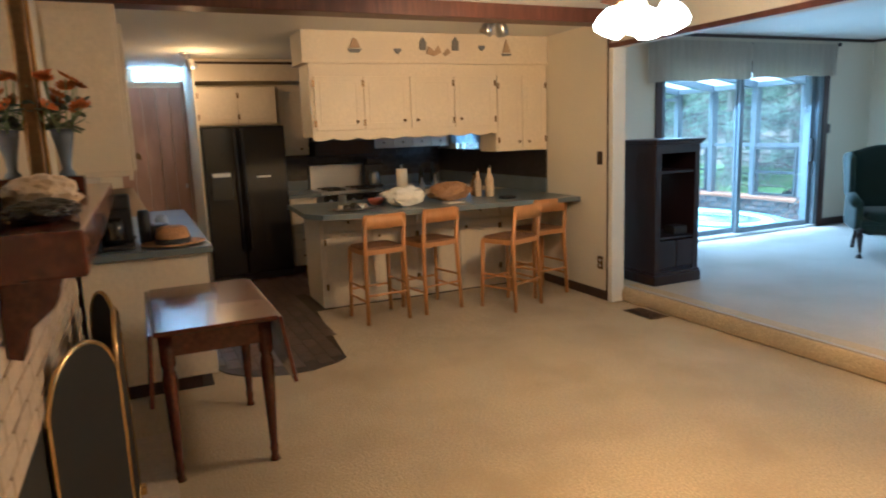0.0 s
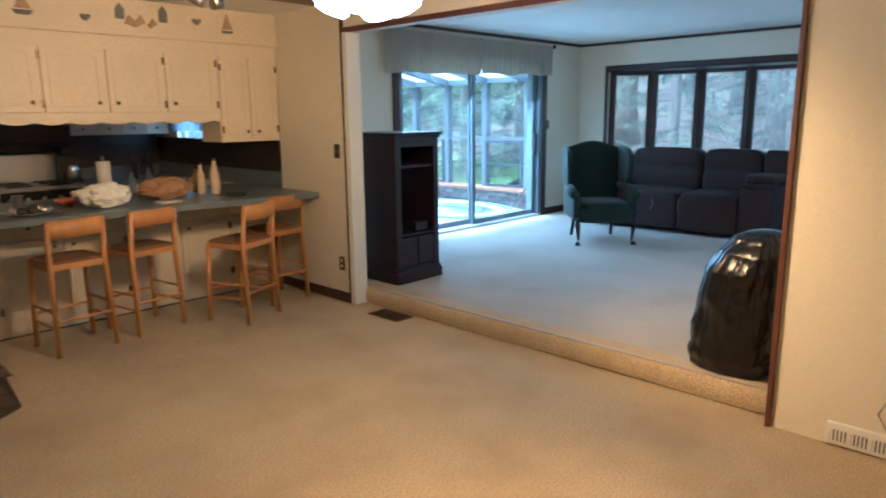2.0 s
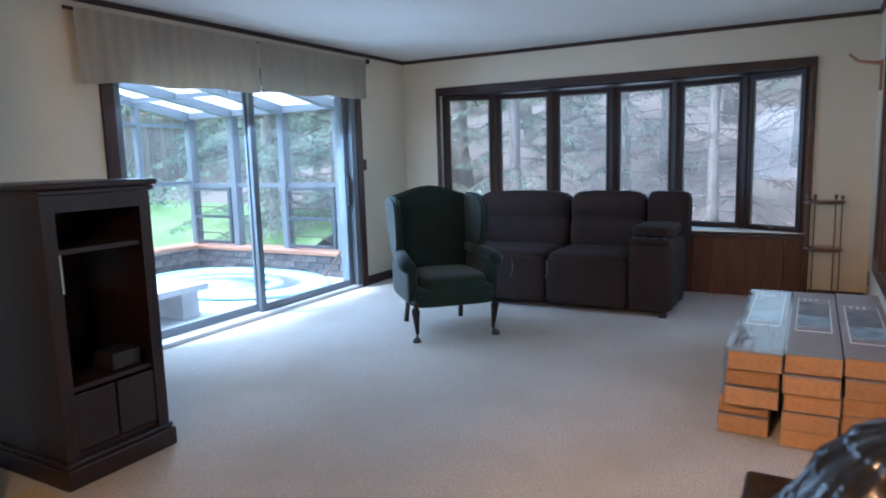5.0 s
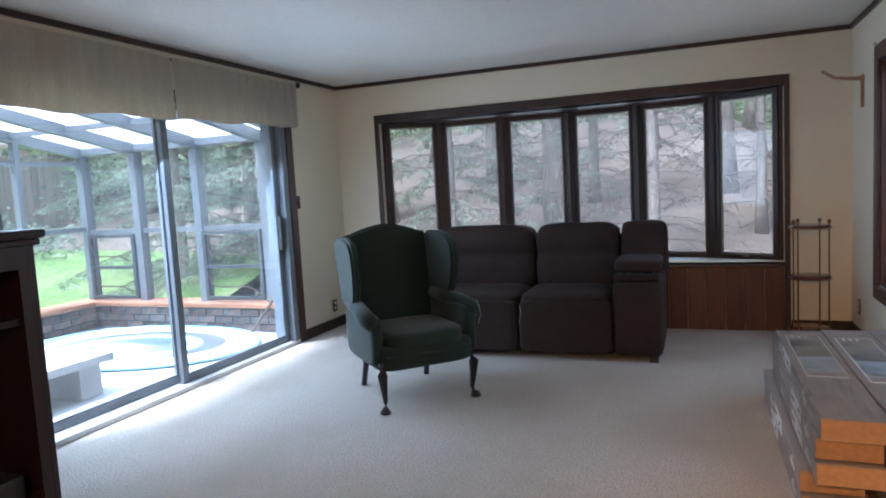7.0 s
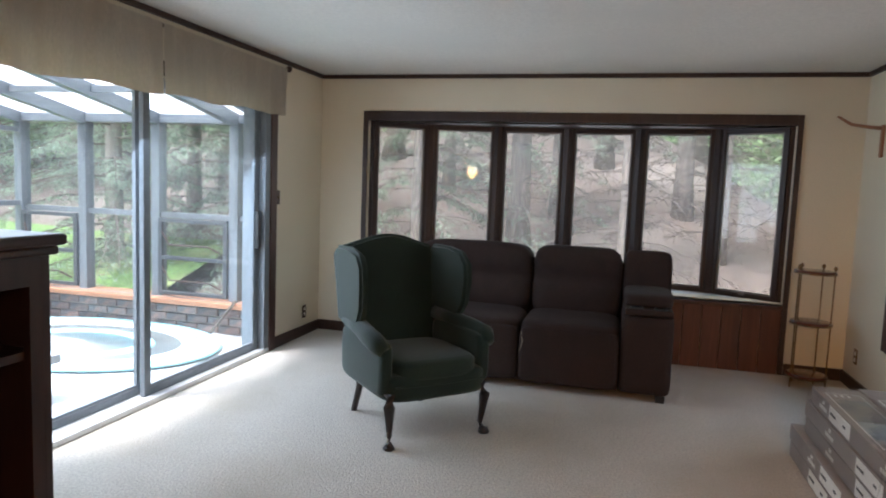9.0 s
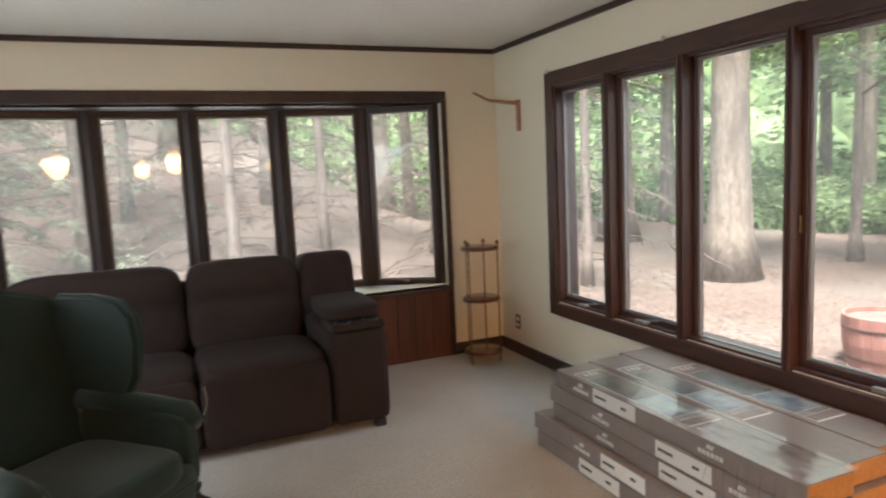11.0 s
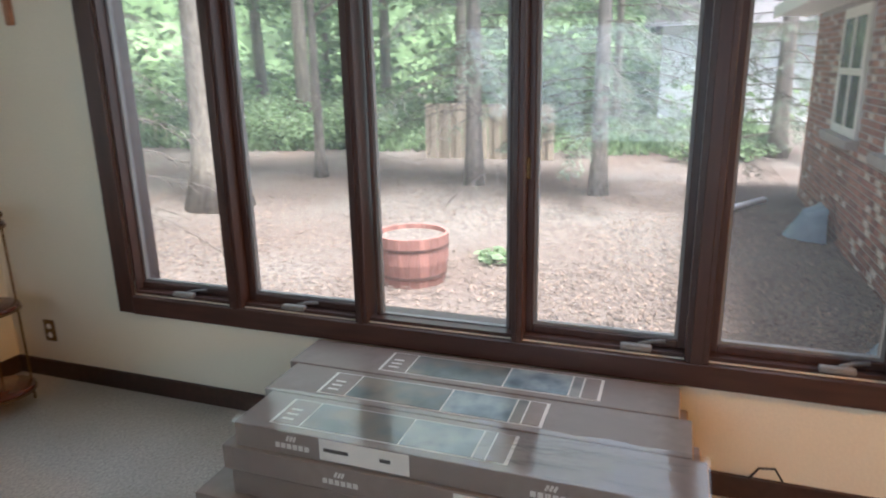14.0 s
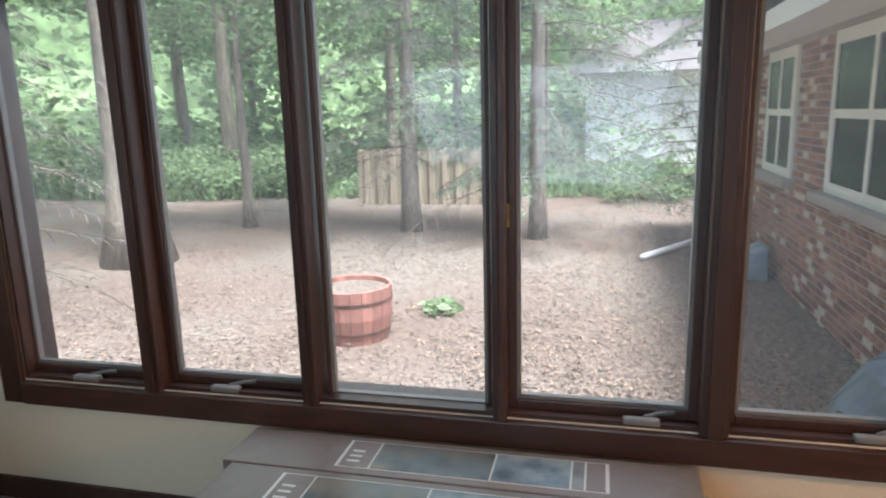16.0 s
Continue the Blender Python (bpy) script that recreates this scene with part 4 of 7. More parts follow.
def door_panel(bm_list, parent, m, w, h, knob=None, hinge=None, material=None):
    """A painted cabinet door with a raised inner panel, in its own plane: x across, z up, front at -y."""
    D = part("door", bx(0, w, -0.018, 0, 0, h, 0.003), material or CAB, parent)
    D.matrix_basis = m
    r = bm_new()
    k, e = 0.045, 0.010
    box(r, k, w - k, -0.023, -0.018, k, k + e, 0.002), box(r, k, w - k, -0.023, -0.018, h - k - e, h - k, 0.002)
    box(r, k, k + e, -0.023, -0.018, k + e, h - k - e, 0.002), box(r, w - k - e, w - k, -0.023, -0.018, k + e, h - k - e, 0.002)
    part("raised_moulding", r, material or CAB, D)
    if knob:
        part("knob", lathe([(0.006, 0.0), (0.006, 0.012), (0.014, 0.016), (0.014, 0.022), (0.005, 0.026)], 12), ABRASS, D, "aged brass knob", smooth=True).matrix_basis = pose(knob[0], -0.018, knob[1], 90)
    for hx, hz in hinge or ():
        part("hinge", bx(hx - 0.012, hx + 0.012, -0.022, -0.018, hz - 0.028, hz + 0.028, 0.002), ABRASS, D, "aged brass hinge")
    return D


FX = pose(0, 0, 0, 0, 0, 90)      # faces +x: local x -> +y


def face(x, y, z):
    return Matrix.Translation((x, y, z)) @ FX


# hanging cabinets over the peninsula
U = thing("upper_cabinet", I, "cream painted hanging cabinet over the peninsula with brass knobs", "cabinet", "hanging cabinets")
part("body", bx(-4.63, -4.30, 2.34, 4.115, 1.545, 2.155), CAB, U)
for k in range(4):
    y = 2.375 + k * 0.435
    right = k in (0, 1)
    door_panel(None, U, face(-4.30, y, 1.595), 0.418, 0.45, knob=((0.36 if right else 0.055), 0.07), hinge=[((-0.006 if right else 0.421), 0.06), ((-0.006 if right else 0.421), 0.39)])
sc = bm_new()
n = 60
lo, hi = [], []
for i in range(n + 1):
    y = 2.345 + (4.115 - 2.345) * i / n
    z = 1.53 - 0.022 * abs(math.sin((y - 2.30) * math.pi / 0.22))
    lo.append((y, z)), hi.append((y, 1.585))
A = [[sc.verts.new((x, y, z)) for y, z in row] for x in (-4.318, -4.301) for row in (lo, hi)]
for i in range(n):
    sc.faces.new((A[0][i], A[0][i + 1], A[1][i + 1], A[1][i]))
    sc.faces.new((A[2][i], A[3][i], A[3][i + 1], A[2][i + 1]))
    sc.faces.new((A[0][i], A[2][i], A[2][i + 1], A[0][i + 1]))
part("scalloped_apron", sc, CAB, U)
U2 = thing("upper_cabinet", I, "cream painted two-door hanging cabinet beside the wall", "cabinet", "hanging cabinets")
part("body", bx(-4.63, -4.30, 4.117, 4.682, 1.345, 2.155), CAB, U2)
for k in range(2):
    y = 4.13 + k * 0.272
    door_panel(None, U2, face(-4.30, y, 1.37), 0.265, 0.68, knob=((0.225 if k == 0 else 0.06), 0.06), hinge=[((0.004 if k == 0 else 0.261), 0.08), ((0.004 if k == 0 else 0.261), 0.59)])
SO = thing("soffit", I, "cream painted soffit above the hanging cabinets", "soffit", kind="structure")
part("box", bx(-4.66, -4.27, 2.29, 4.682, 2.165, CF - 0.002), CAB, SO)
part("ledge", bx(-4.66, -4.255, 2.28, 4.682, 2.152, 2.176, 0.003), CAB, SO)


def ornament(name, label, cat, y, z, shapes):
    T = thing(name, pose(-4.268, y + 0.03, z - 0.03), label, cat, "folk ornaments on the soffit")
    for nm, mt, poly in shapes:
        b = bm_new()
        a = [b.verts.new((0.0, p, q)) for p, q in poly]
        c = [b.verts.new((0.014, p, q)) for p, q in poly]
        b.faces.new(a[::-1]), b.faces.new(c)
        for i in range(len(poly)):
            j = (i + 1) % len(poly)
            b.faces.new((a[i], a[j], c[j], c[i]))
        bmesh.ops.recalc_face_normals(b, faces=b.faces[:])
        part(nm, b, mt, T)


NAVY = mat("faded_blue", (0.16, 0.16, 0.17), 0.7)
TAN = mat("tan_wood", (0.40, 0.28, 0.16), 0.7)
HEART = [(0.035 * math.sin(a) ** 3, 0.03 * (0.8 * math.cos(a) - 0.3 * math.cos(2 * a) - 0.12 * math.cos(3 * a))) for a in [2 * math.pi * i / 18 for i in range(18)]]
ornament("sailboat_ornament", "small flat wooden sailboat ornament", "ornament", 2.71, 2.32, [("hull", NAVY, [(-0.06, -0.02), (-0.04, -0.05), (0.04, -0.05), (0.065, -0.02)]), ("sail", TAN, [(-0.045, -0.01), (-0.01, 0.07), (0.02, 0.06), (0.05, -0.01)])])
ornament("heart_ornament", "small grey wooden heart ornament", "ornament", 3.10, 2.29, [("heart", NAVY, HEART)])
ornament("house_ornament", "row of small painted wooden cottages with strings", "ornament", 3.40, 2.31, [("cottage", NAVY, [(-0.09, -0.01), (-0.09, 0.06), (-0.06, 0.10), (-0.03, 0.06), (-0.03, -0.01)]), ("bunting", TAN, [(-0.03, -0.04), (0.0, 0.02), (0.05, -0.02), (0.09, 0.03), (0.12, -0.03), (0.05, -0.06)])])
ornament("house_ornament", "row of small painted wooden cottages with strings", "ornament", 3.66, 2.31, [("cottage", NAVY, [(-0.03, -0.01), (-0.03, 0.07), (0.0, 0.11), (0.03, 0.07), (0.03, -0.01)]), ("bunting", TAN, [(-0.12, -0.04), (-0.08, 0.01), (-0.05, -0.03), (-0.10, -0.06)])])
ornament("heart_ornament", "small grey wooden heart ornament", "ornament", 3.93, 2.33, [("heart", NAVY, HEART)])
ornament("sailboat_ornament", "small flat wooden sailboat ornament", "ornament", 4.19, 2.32, [("hull", NAVY, [(-0.05, -0.04), (-0.04, -0.06), (0.04, -0.06), (0.055, -0.04)]), ("sail", TAN, [(-0.04, -0.03), (0.0, 0.09), (0.045, -0.03)])])

# peninsula
P = thing("peninsula_cabinet", I, "cream painted peninsula base cabinet with panelled doors", "cabinet")
part("body", bx(-5.05, -4.47, 2.38, 4.68, 0.09, 0.868, 0.003), CAB, P)
part("toe_kick", bx(-5.04, -4.475, 2.385, 4.68, 0.0, 0.09), CAB, P)
for k in range(5):
    y = 2.42 + k * 0.45
    door_panel(None, P, face(-4.47, y, 0.13), 0.44, 0.56, knob=(0.38 if k % 2 == 0 else 0.06, 0.50), hinge=[(0.002 if k % 2 == 0 else 0.438, 0.07), (0.002 if k % 2 == 0 else 0.438, 0.48)])
    dr = part("drawer_front", bx(0, 0.44, -0.018, 0, 0, 0.13, 0.003), CAB, P)
    dr.matrix_basis = face(-4.47, y, 0.715)
    part("knob", lathe([(0.006, 0.0), (0.006, 0.012), (0.014, 0.016), (0.014, 0.022), (0.005, 0.026)], 12), ABRASS, dr, "aged brass knob", smooth=True).matrix_basis = pose(0.22, -0.018, 0.065, 90)
CT = thing("countertop", I, "blue-grey laminate peninsula countertop with a clipped corner", "countertop")
part("slab", prism([(-4.92, 2.25), (-4.20, 2.20), (-3.98, 2.30), (-3.93, 2.48), (-3.74, 4.682), (-5.08, 4.682), (-5.08, 2.24)], 0.868, 0.912), BLUE, CT)
part("splash_panel", bx(-6.86, -4.29, 4.662, 4.682, 1.06, 1.34, 0.002), TILE, CT)
part("splash_strip", bx(-6.86, -4.29, 4.664, 4.682, 0.912, 1.06, 0.002), BLUE, CT)

# back run: drawers, stove, counter, tiles, wall cabinets, hood
DRW = thing("drawer_cabinet", pose(0, 0.19, 0), "cream painted base cabinet with four drawers", "cabinet")
part("body", bx(-6.86, -6.24, 2.32, 2.62, 0.09, 0.868), CAB, DRW)
part("toe_kick", bx(-6.80, -6.30, 2.32, 2.62, 0.0, 0.09), TRIM, DRW)
for k in range(4):
    d = part("drawer_front", bx(-6.24, -6.222, 2.335, 2.605, 0.12 + k * 0.185, 0.285 + k * 0.185, 0.004), CAB, DRW)
    part("pull", bx(-6.222, -6.205, 2.42, 2.52, 0.20 + k * 0.185, 0.215 + k * 0.185, 0.004), ABRASS, d, "aged brass pull")
BC = thing("base_cabinet", I, "cream painted base cabinet under the back counter", "cabinet")
part("body", bx(-6.86, -6.24, 3.64, 4.66, 0.09, 0.868), CAB, BC)
part("toe_kick", bx(-6.80, -6.30, 3.64, 4.66, 0.0, 0.09), TRIM, BC)
CB = thing("countertop", I, "blue-grey laminate counter along the kitchen back wall", "countertop")
part("slab", bx(-6.86, -6.20, 2.48, 2.865, 0.868, 0.912, 0.006), BLUE, CB)
part("slab", bx(-6.86, -6.20, 3.635, 4.66, 0.868, 0.912, 0.006), BLUE, CB)
part("upstand", bx(-6.86, -6.84, 2.46, 4.66, 0.912, 1.03), BLUE, CB)
TB = thing("tile_backsplash", I, "dark brown brick-like tile backsplash", "backsplash", kind="structure")
part("backing", bx(-6.86, -6.852, 2.30, 4.66, 1.03, 1.62), GROUT, TB)
me = None
for r in range(9):
    for k in range(13):
        y = 2.30 + k * 0.195 - (0.09 if r % 2 else 0)
        if y < 2.25 or y > 4.55:
            continue
        if me is None:
            o = part("tile", bx(-0.004, 0.004, 0.004, 0.189, 0.003, 0.062, 0.0015, 1), TILE, TB)
            me = o.data
        else:
            o = new("tile", me)
            o.parent = TB
        o.location = (-6.848, y, 1.03 + r * 0.065)
RG = thing("range", pose(-6.54, 3.25, 0), "freestanding stove with a steel back panel and black cooktop", "stove")
part("body", bx(-0.31, 0.30, -0.37, 0.37, 0.04, 0.89, 0.004), STEEL, RG)
part("oven_door", bx(0.30, 0.325, -0.35, 0.35, 0.16, 0.70, 0.006), BLACKG, RG)
part("cooktop", bx(-0.31, 0.325, -0.375, 0.375, 0.89, 0.915, 0.006), STEEL, RG)
CPN = part("control_panel", bx(0.30, 0.335, -0.36, 0.36, 0.73, 0.88, 0.006), BLACKG, RG)
for k in range(5):
    part("control_knob", lathe([(0.022, 0), (0.018, 0.022), (0.01, 0.024)], 14), STEEL, CPN, smooth=True).matrix_basis = pose(0.335, -0.28 + k * 0.14, 0.805, 0, 90, 0)
part("back_panel", bx(-0.31, -0.24, -0.375, 0.375, 0.915, 1.21, 0.01), STEEL, RG)
for x in (-0.13, 0.14):
    for y in (-0.18, 0.18):
        g = bm_new()
        for k in range(4):
            box(g, x - 0.10, x + 0.10, y - 0.105 + k * 0.07, y - 0.097 + k * 0.07, 0.925, 0.935)
        box(g, x - 0.105, x - 0.095, y - 0.11, y + 0.12, 0.915, 0.93), box(g, x + 0.095, x + 0.105, y - 0.11, y + 0.12, 0.915, 0.93)
        part("burner_grate", g, BLACKM, RG)
HD = thing("range_hood", pose(0, 0.23, -0.08), "dark bronze range hood with a ribbed front", "range hood")
part("body", bx(-6.86, -6.40, 2.64, 3.38, 1.40, 1.58, 0.01), BLACKM, HD)
for k in range(5):
    part("rib", bx(-6.40, -6.39, 2.66, 3.36, 1.42 + k * 0.03, 1.435 + k * 0.03), TRIM, HD)
WC = thing("wall_cabinet", pose(0, 0.16, -0.06), "cream painted wall cabinet over the refrigerator", "cabinet", "back wall cabinets")
part("body", bx(-6.86, -6.36, 1.44, 2.30, 1.77, 2.18), CAB, WC)
for k in range(2):
    door_panel(None, WC, face(-6.36, 1.46 + k * 0.42, 1.79), 0.41, 0.37, hinge=[(0.004, 0.07), (0.004, 0.30)])
WC2 = thing("wall_cabinet", pose(0, 0.20, -0.04), "cream painted narrow wall cabinet beside the hood", "cabinet", "back wall cabinets")
part("body", bx(-6.86, -6.50, 2.302, 2.63, 1.39, 2.18), CAB, WC2)
door_panel(None, WC2, face(-6.50, 2.315, 1.41), 0.30, 0.75, knob=(0.22, 0.05))
WC3 = thing("wall_cabinet", I, "cream painted wall cabinets with small spice drawers", "cabinet", "back wall cabinets")
part("body", bx(-6.86, -6.50, 3.62, 4.66, 1.385, 2.18), CAB, WC3)
for k in range(4):
    d = part("small_drawer", bx(-6.50, -6.485, 3.635 + k * 0.255, 3.875 + k * 0.255, 1.40, 1.50, 0.003), CAB, WC3)
    part("knob", lathe([(0.006, 0.0), (0.014, 0.012), (0.005, 0.02)], 10), ABRASS, d, smooth=True).matrix_basis = pose(-6.485, 3.755 + k * 0.255, 1.45, 0, 90)
SB = thing("soffit", I, "cream painted bulkhead above the back wall cabinets", "soffit", kind="structure")
part("box", bx(-6.86, -6.34, 1.60, 4.682, 2.182, CF - 0.002), CAB, SB)
part("strip", bx(-6.86, -6.325, 1.60, 4.682, 2.36, 2.385), TRIM, SB)
FR = thing("refrigerator", pose(-6.46, 2.04, 0), "black side-by-side refrigerator with an ice dispenser", "refrigerator")
part("body", bx(-0.38, 0.29, -0.43, 0.43, 0.02, 1.69, 0.006), BLACKG, FR)
for a, b in ((-0.43, -0.07), (-0.062, 0.43)):
    part("door", bx(0.295, 0.36, a, b, 0.09, 1.69, 0.012, 3), BLACKG, FR)
part("grille", bx(0.29, 0.33, -0.42, 0.42, 0.02, 0.085, 0.004), BLACKM, FR)
for y in (-0.105, -0.028):
    part("handle", tube([(0.36, y, 0.35), (0.40, y, 0.38), (0.40, y, 1.62), (0.36, y, 1.66)], 0.014, 8), BLACKM, FR, smooth=True)
D = part("dispenser", bx(0.358, 0.364, -0.37, -0.16, 0.92, 1.22, 0.004), BLACKM, FR)
part("dispenser_label", bx(0.364, 0.366, -0.355, -0.175, 1.165, 1.205), ALUW, D, "pale dispenser panel")
part("badge", bx(0.361, 0.363, 0.10, 0.25, 1.14, 1.16), ALUW, FR)

# hall door beyond the refrigerator, with a glowing strip above
HDR = thing("door_2", I, "varnished pinkish wooden plank door at the end of the hall", "door", kind="structure")
for k in range(5):
    part("plank", bx(-7.46, -7.43, 0.80 + k * 0.150, 0.945 + k * 0.150, 0.0, 2.20, 0.004), DOORW, HDR)
part("frame", bx(-7.46, -7.42, 1.555, 1.578, 0.0, 2.27), DOORW, HDR)
part("latch", bx(-7.43, -7.40, 1.49, 1.52, 1.0, 1.05, 0.004), STEEL, HDR, "steel latch")
TL = thing("window_3", I, "narrow bright transom light above the hall door", "transom", kind="structure")
# this slab glows by itself; the wall behind it has no opening
part("glass", bx(-7.455, -7.44, 1.05, 1.53, 2.28, 2.40, 0.003), LENS, TL)
part("frame", bx(-7.46, -7.435, 1.00, 1.57, 2.25, 2.275), WHITE, TL)


def spot_pair(x, y, z, label, single=False):
    T = thing("spotlight", pose(x, y, z), label, "spotlight", "ceiling spotlights")
    part("ceiling_plate", lathe([(0.05, 0.0), (0.055, -0.012), (0.02, -0.03)], 18), STEEL, T, smooth=True)
    for s in ((-1, 1) if not single else (1,)):
        part("arm", tube([(0, 0, -0.02), (0, s * 0.03, -0.06)], 0.008, 8), STEEL, T)
        hd = lathe([(0.02, 0.05), (0.035, 0.04), (0.045, -0.02), (0.05, -0.06), (0.044, -0.06), (0.03, -0.02)], 18)
        h = part("lamp_head", hd, STEEL, T, smooth=True)
        h.matrix_basis = pose(0.0, s * 0.055, -0.10, 0, 18, 0) @ pose(0, 0, 0, s * 22)
        part("lamp_bulb", lathe([(0.008, 0.01), (0.036, -0.03), (0.034, -0.05), (0.01, -0.055)], 14), BULB if single else WHITE, h, smooth=True)


spot_pair(-3.28, 3.55, CF - 0.001, "twin brushed metal ceiling spotlight near the beam")
spot_pair(-5.9, 1.50, CF - 0.001, "small lit metal ceiling spotlight by the refrigerator", True)

# left counter run along the fireplace wall
LC = thing("base_cabinet", I, "cream painted base cabinet end beside the table", "cabinet")
part("body", bx(-5.5, -2.97, 0.60, 1.30, 0.09, 0.868, 0.003), CAB, LC)
part("toe_kick", bx(-5.45, -3.0, 0.62, 1.20, 0.0, 0.09), TRIM, LC)
CL = thing("countertop", I, "blue-grey laminate counter crowded with small appliances", "countertop")
part("slab", bx(-5.52, -2.93, 0.58, 1.335, 0.868, 0.912, 0.008), BLUE, CL)
UL = thing("upper_cabinet", I, "cream painted wall cabinet seen end on", "cabinet", "hanging cabinets")
part("body", bx(-5.4, -2.95, 0.562, 0.94, 1.36, CF - 0.002, 0.004), CAB, UL)
part("bottom_rail", bx(-5.38, -2.97, 0.915, 0.938, 1.335, 1.358, 0.002), CAB, UL)
part("end_panel", bx(-2.949, -2.938, 0.58, 0.92, 1.39, CF - 0.15, 0.003), CAB, UL)
for k in range(4):
    ud = part("door", bx(-5.36 + k * 0.6, -4.80 + k * 0.6, 0.942, 0.962, 1.39, CF - 0.20, 0.005), CAB, UL)
    part("knob", lathe([(0.006, 0.0), (0.006, 0.015), (0.014, 0.02), (0.012, 0.03)], 12), ABRASS, ud).matrix_basis = pose(-4.85 + k * 0.6, 0.962, 1.46, -90)


def hat(x, y, z):
    T = thing("straw_hat", pose(x, y, z), "tan straw hat with a dark band on the counter", "hat")
    part("brim", lathe([(0.07, 0.012), (0.13, 0.006), (0.19, 0.012), (0.192, 0.016), (0.13, 0.010), (0.07, 0.016)], 30, cap=False), STRAW, T, smooth=True)
    part("crown", lathe([(0.105, 0.010), (0.100, 0.06), (0.088, 0.105), (0.06, 0.118), (0.02, 0.112)], 26), STRAW, T, smooth=True)
    part("band", lathe([(0.108, 0.012), (0.106, 0.045), (0.102, 0.045)], 26, cap=False), BLACKM, T, "dark cloth band", smooth=True)


hat(-3.13, 1.12, 0.913)


def kettle_maker(x, y, z):
    T = thing("coffee_maker", pose(x, y, z), "black plastic coffee maker on the counter", "coffee maker")
    part("base", bx(-0.10, 0.10, -0.10, 0.10, 0, 0.03, 0.01), BLACKM, T)
    part("column", bx(-0.10, -0.03, -0.10, 0.10, 0.03, 0.28, 0.01), BLACKM, T)
    part("head", bx(-0.10, 0.09, -0.10, 0.10, 0.24, 0.33, 0.015), BLACKM, T)
    part("carafe", lathe([(0.05, 0.03), (0.068, 0.07), (0.06, 0.15), (0.042, 0.19)], 18, 0.03), BLACKG, T, smooth=True)


kettle_maker(-3.16, 0.80, 0.913)
T = thing("table_lamp", pose(-3.62, 0.85, 0.913), "small table lamp with a beige cone shade", "lamp")
part("base", lathe([(0.06, 0), (0.06, 0.015), (0.02, 0.03), (0.03, 0.12), (0.012, 0.18)], 16), BLACKM, T, smooth=True)
part("shade", lathe([(0.155, 0.16), (0.075, 0.34), (0.072, 0.34), (0.150, 0.162)], 28, cap=False), BEIGE, T, smooth=True)
tagged(part("black_bottle", lathe([(0.034, 0), (0.036, 0.01), (0.036, 0.19), (0.03, 0.215)], 16), BLACKM, smooth=True), "black cylindrical bottle on the counter", "bottle").location = (-3.28, 0.965, 0.913)
tagged(part("black_canister", lathe([(0.05, 0), (0.052, 0.02), (0.05, 0.15), (0.02, 0.165)], 18), BLACKG, smooth=True), "glossy black canister on the counter", "canister").location = (-3.06, 0.68, 0.913)
tagged(part("small_appliance", bx(-3.50, -3.32, 0.98, 1.12, 0.913, 1.02, 0.03, 3), BLACKM, smooth=True), "low dark kitchen appliance on the counter", "appliance")
T = thing("glass_jar", pose(-3.75, 1.08, 0.913), "clear glass jars at the back of the counter", "jar")
part("jar", lathe([(0.04, 0), (0.045, 0.02), (0.045, 0.10), (0.03, 0.13)], 16), FROST, T, smooth=True)

# things on the peninsula


def crumpled_bag(x, y, z, w, d, h, mt, label, name="paper_bag", seed=0):
    t = bm_new()
    bmesh.ops.create_icosphere(t, subdivisions=4, radius=1)
    for v in t.verts:
        p = v.co
        k = 1 + 0.28 * noise.noise(p * 2.1 + Vector((seed, 0, 0))) + 0.12 * noise.noise(p * 5 + Vector((seed, 0, 0)))
        v.co = Vector((p.x * w * k, p.y * d * k, max(0.0, h * 0.5 + p.z * h * 0.55 * k)))
    tagged(part(name, t, mt), label, "bag").location = (x, y, z)


CTZ = 0.913
crumpled_bag(-4.18, 3.10, CTZ, 0.13, 0.17, 0.17, PAPER, "crumpled white paper bag on the counter", seed=1)
crumpled_bag(-4.35, 3.62, CTZ, 0.13, 0.20, 0.16, KRAFT, "crumpled brown paper bag on the counter", seed=4)
crumpled_bag(-4.62, 3.10, CTZ, 0.09, 0.09, 0.10, PAPER, "crumpled white plastic bag on the counter", "plastic_bag", 7)
T = thing("foil_tray", pose(-4.14, 2.60, CTZ), "oval foil tray of small wrapped things", "tray")
part("tray", lathe([(0.10, 0.0), (0.16, 0.02), (0.17, 0.02), (0.11, 0.006)], 26), FOIL, T, smooth=True).scale = (0.8, 1.25, 1)
for k in range(9):
    a = k * 0.7
    part("lump", puff(-0.04, 0.04, -0.035, 0.035, 0, 0.05, 2.2, 4), FOIL if k % 4 else BLACKM, T, smooth=True).location = (0.07 * math.cos(a), 0.10 * math.sin(a), 0.012)
tagged(part("tin_can", lathe([(0.037, 0), (0.038, 0.004), (0.036, 0.10), (0.038, 0.105), (0.034, 0.105), (0.033, 0.09)], 18), STEEL, smooth=True), "open tin can on the counter", "can").location = (-4.50, 2.62, CTZ)
tagged(part("red_bowl", lathe([(0.04, 0), (0.07, 0.03), (0.085, 0.06), (0.08, 0.06), (0.06, 0.03)], 20), TERRA, smooth=True), "orange red bowl on the counter", "bowl").location = (-4.45, 2.92, CTZ)


def bottle(x, y, z, h, r, mt, label):
    T = thing("bottle", pose(x, y, z), label, "bottle", "bottles on the counter")
    part("body", lathe([(r * 0.9, 0), (r, 0.01), (r, h * 0.58), (r * 0.42, h * 0.76), (r * 0.36, h * 0.92)], 16), mt, T, smooth=True)
    part("cap", lathe([(r * 0.42, h * 0.92), (r * 0.42, h), (r * 0.3, h)], 12), BLACKM, T)


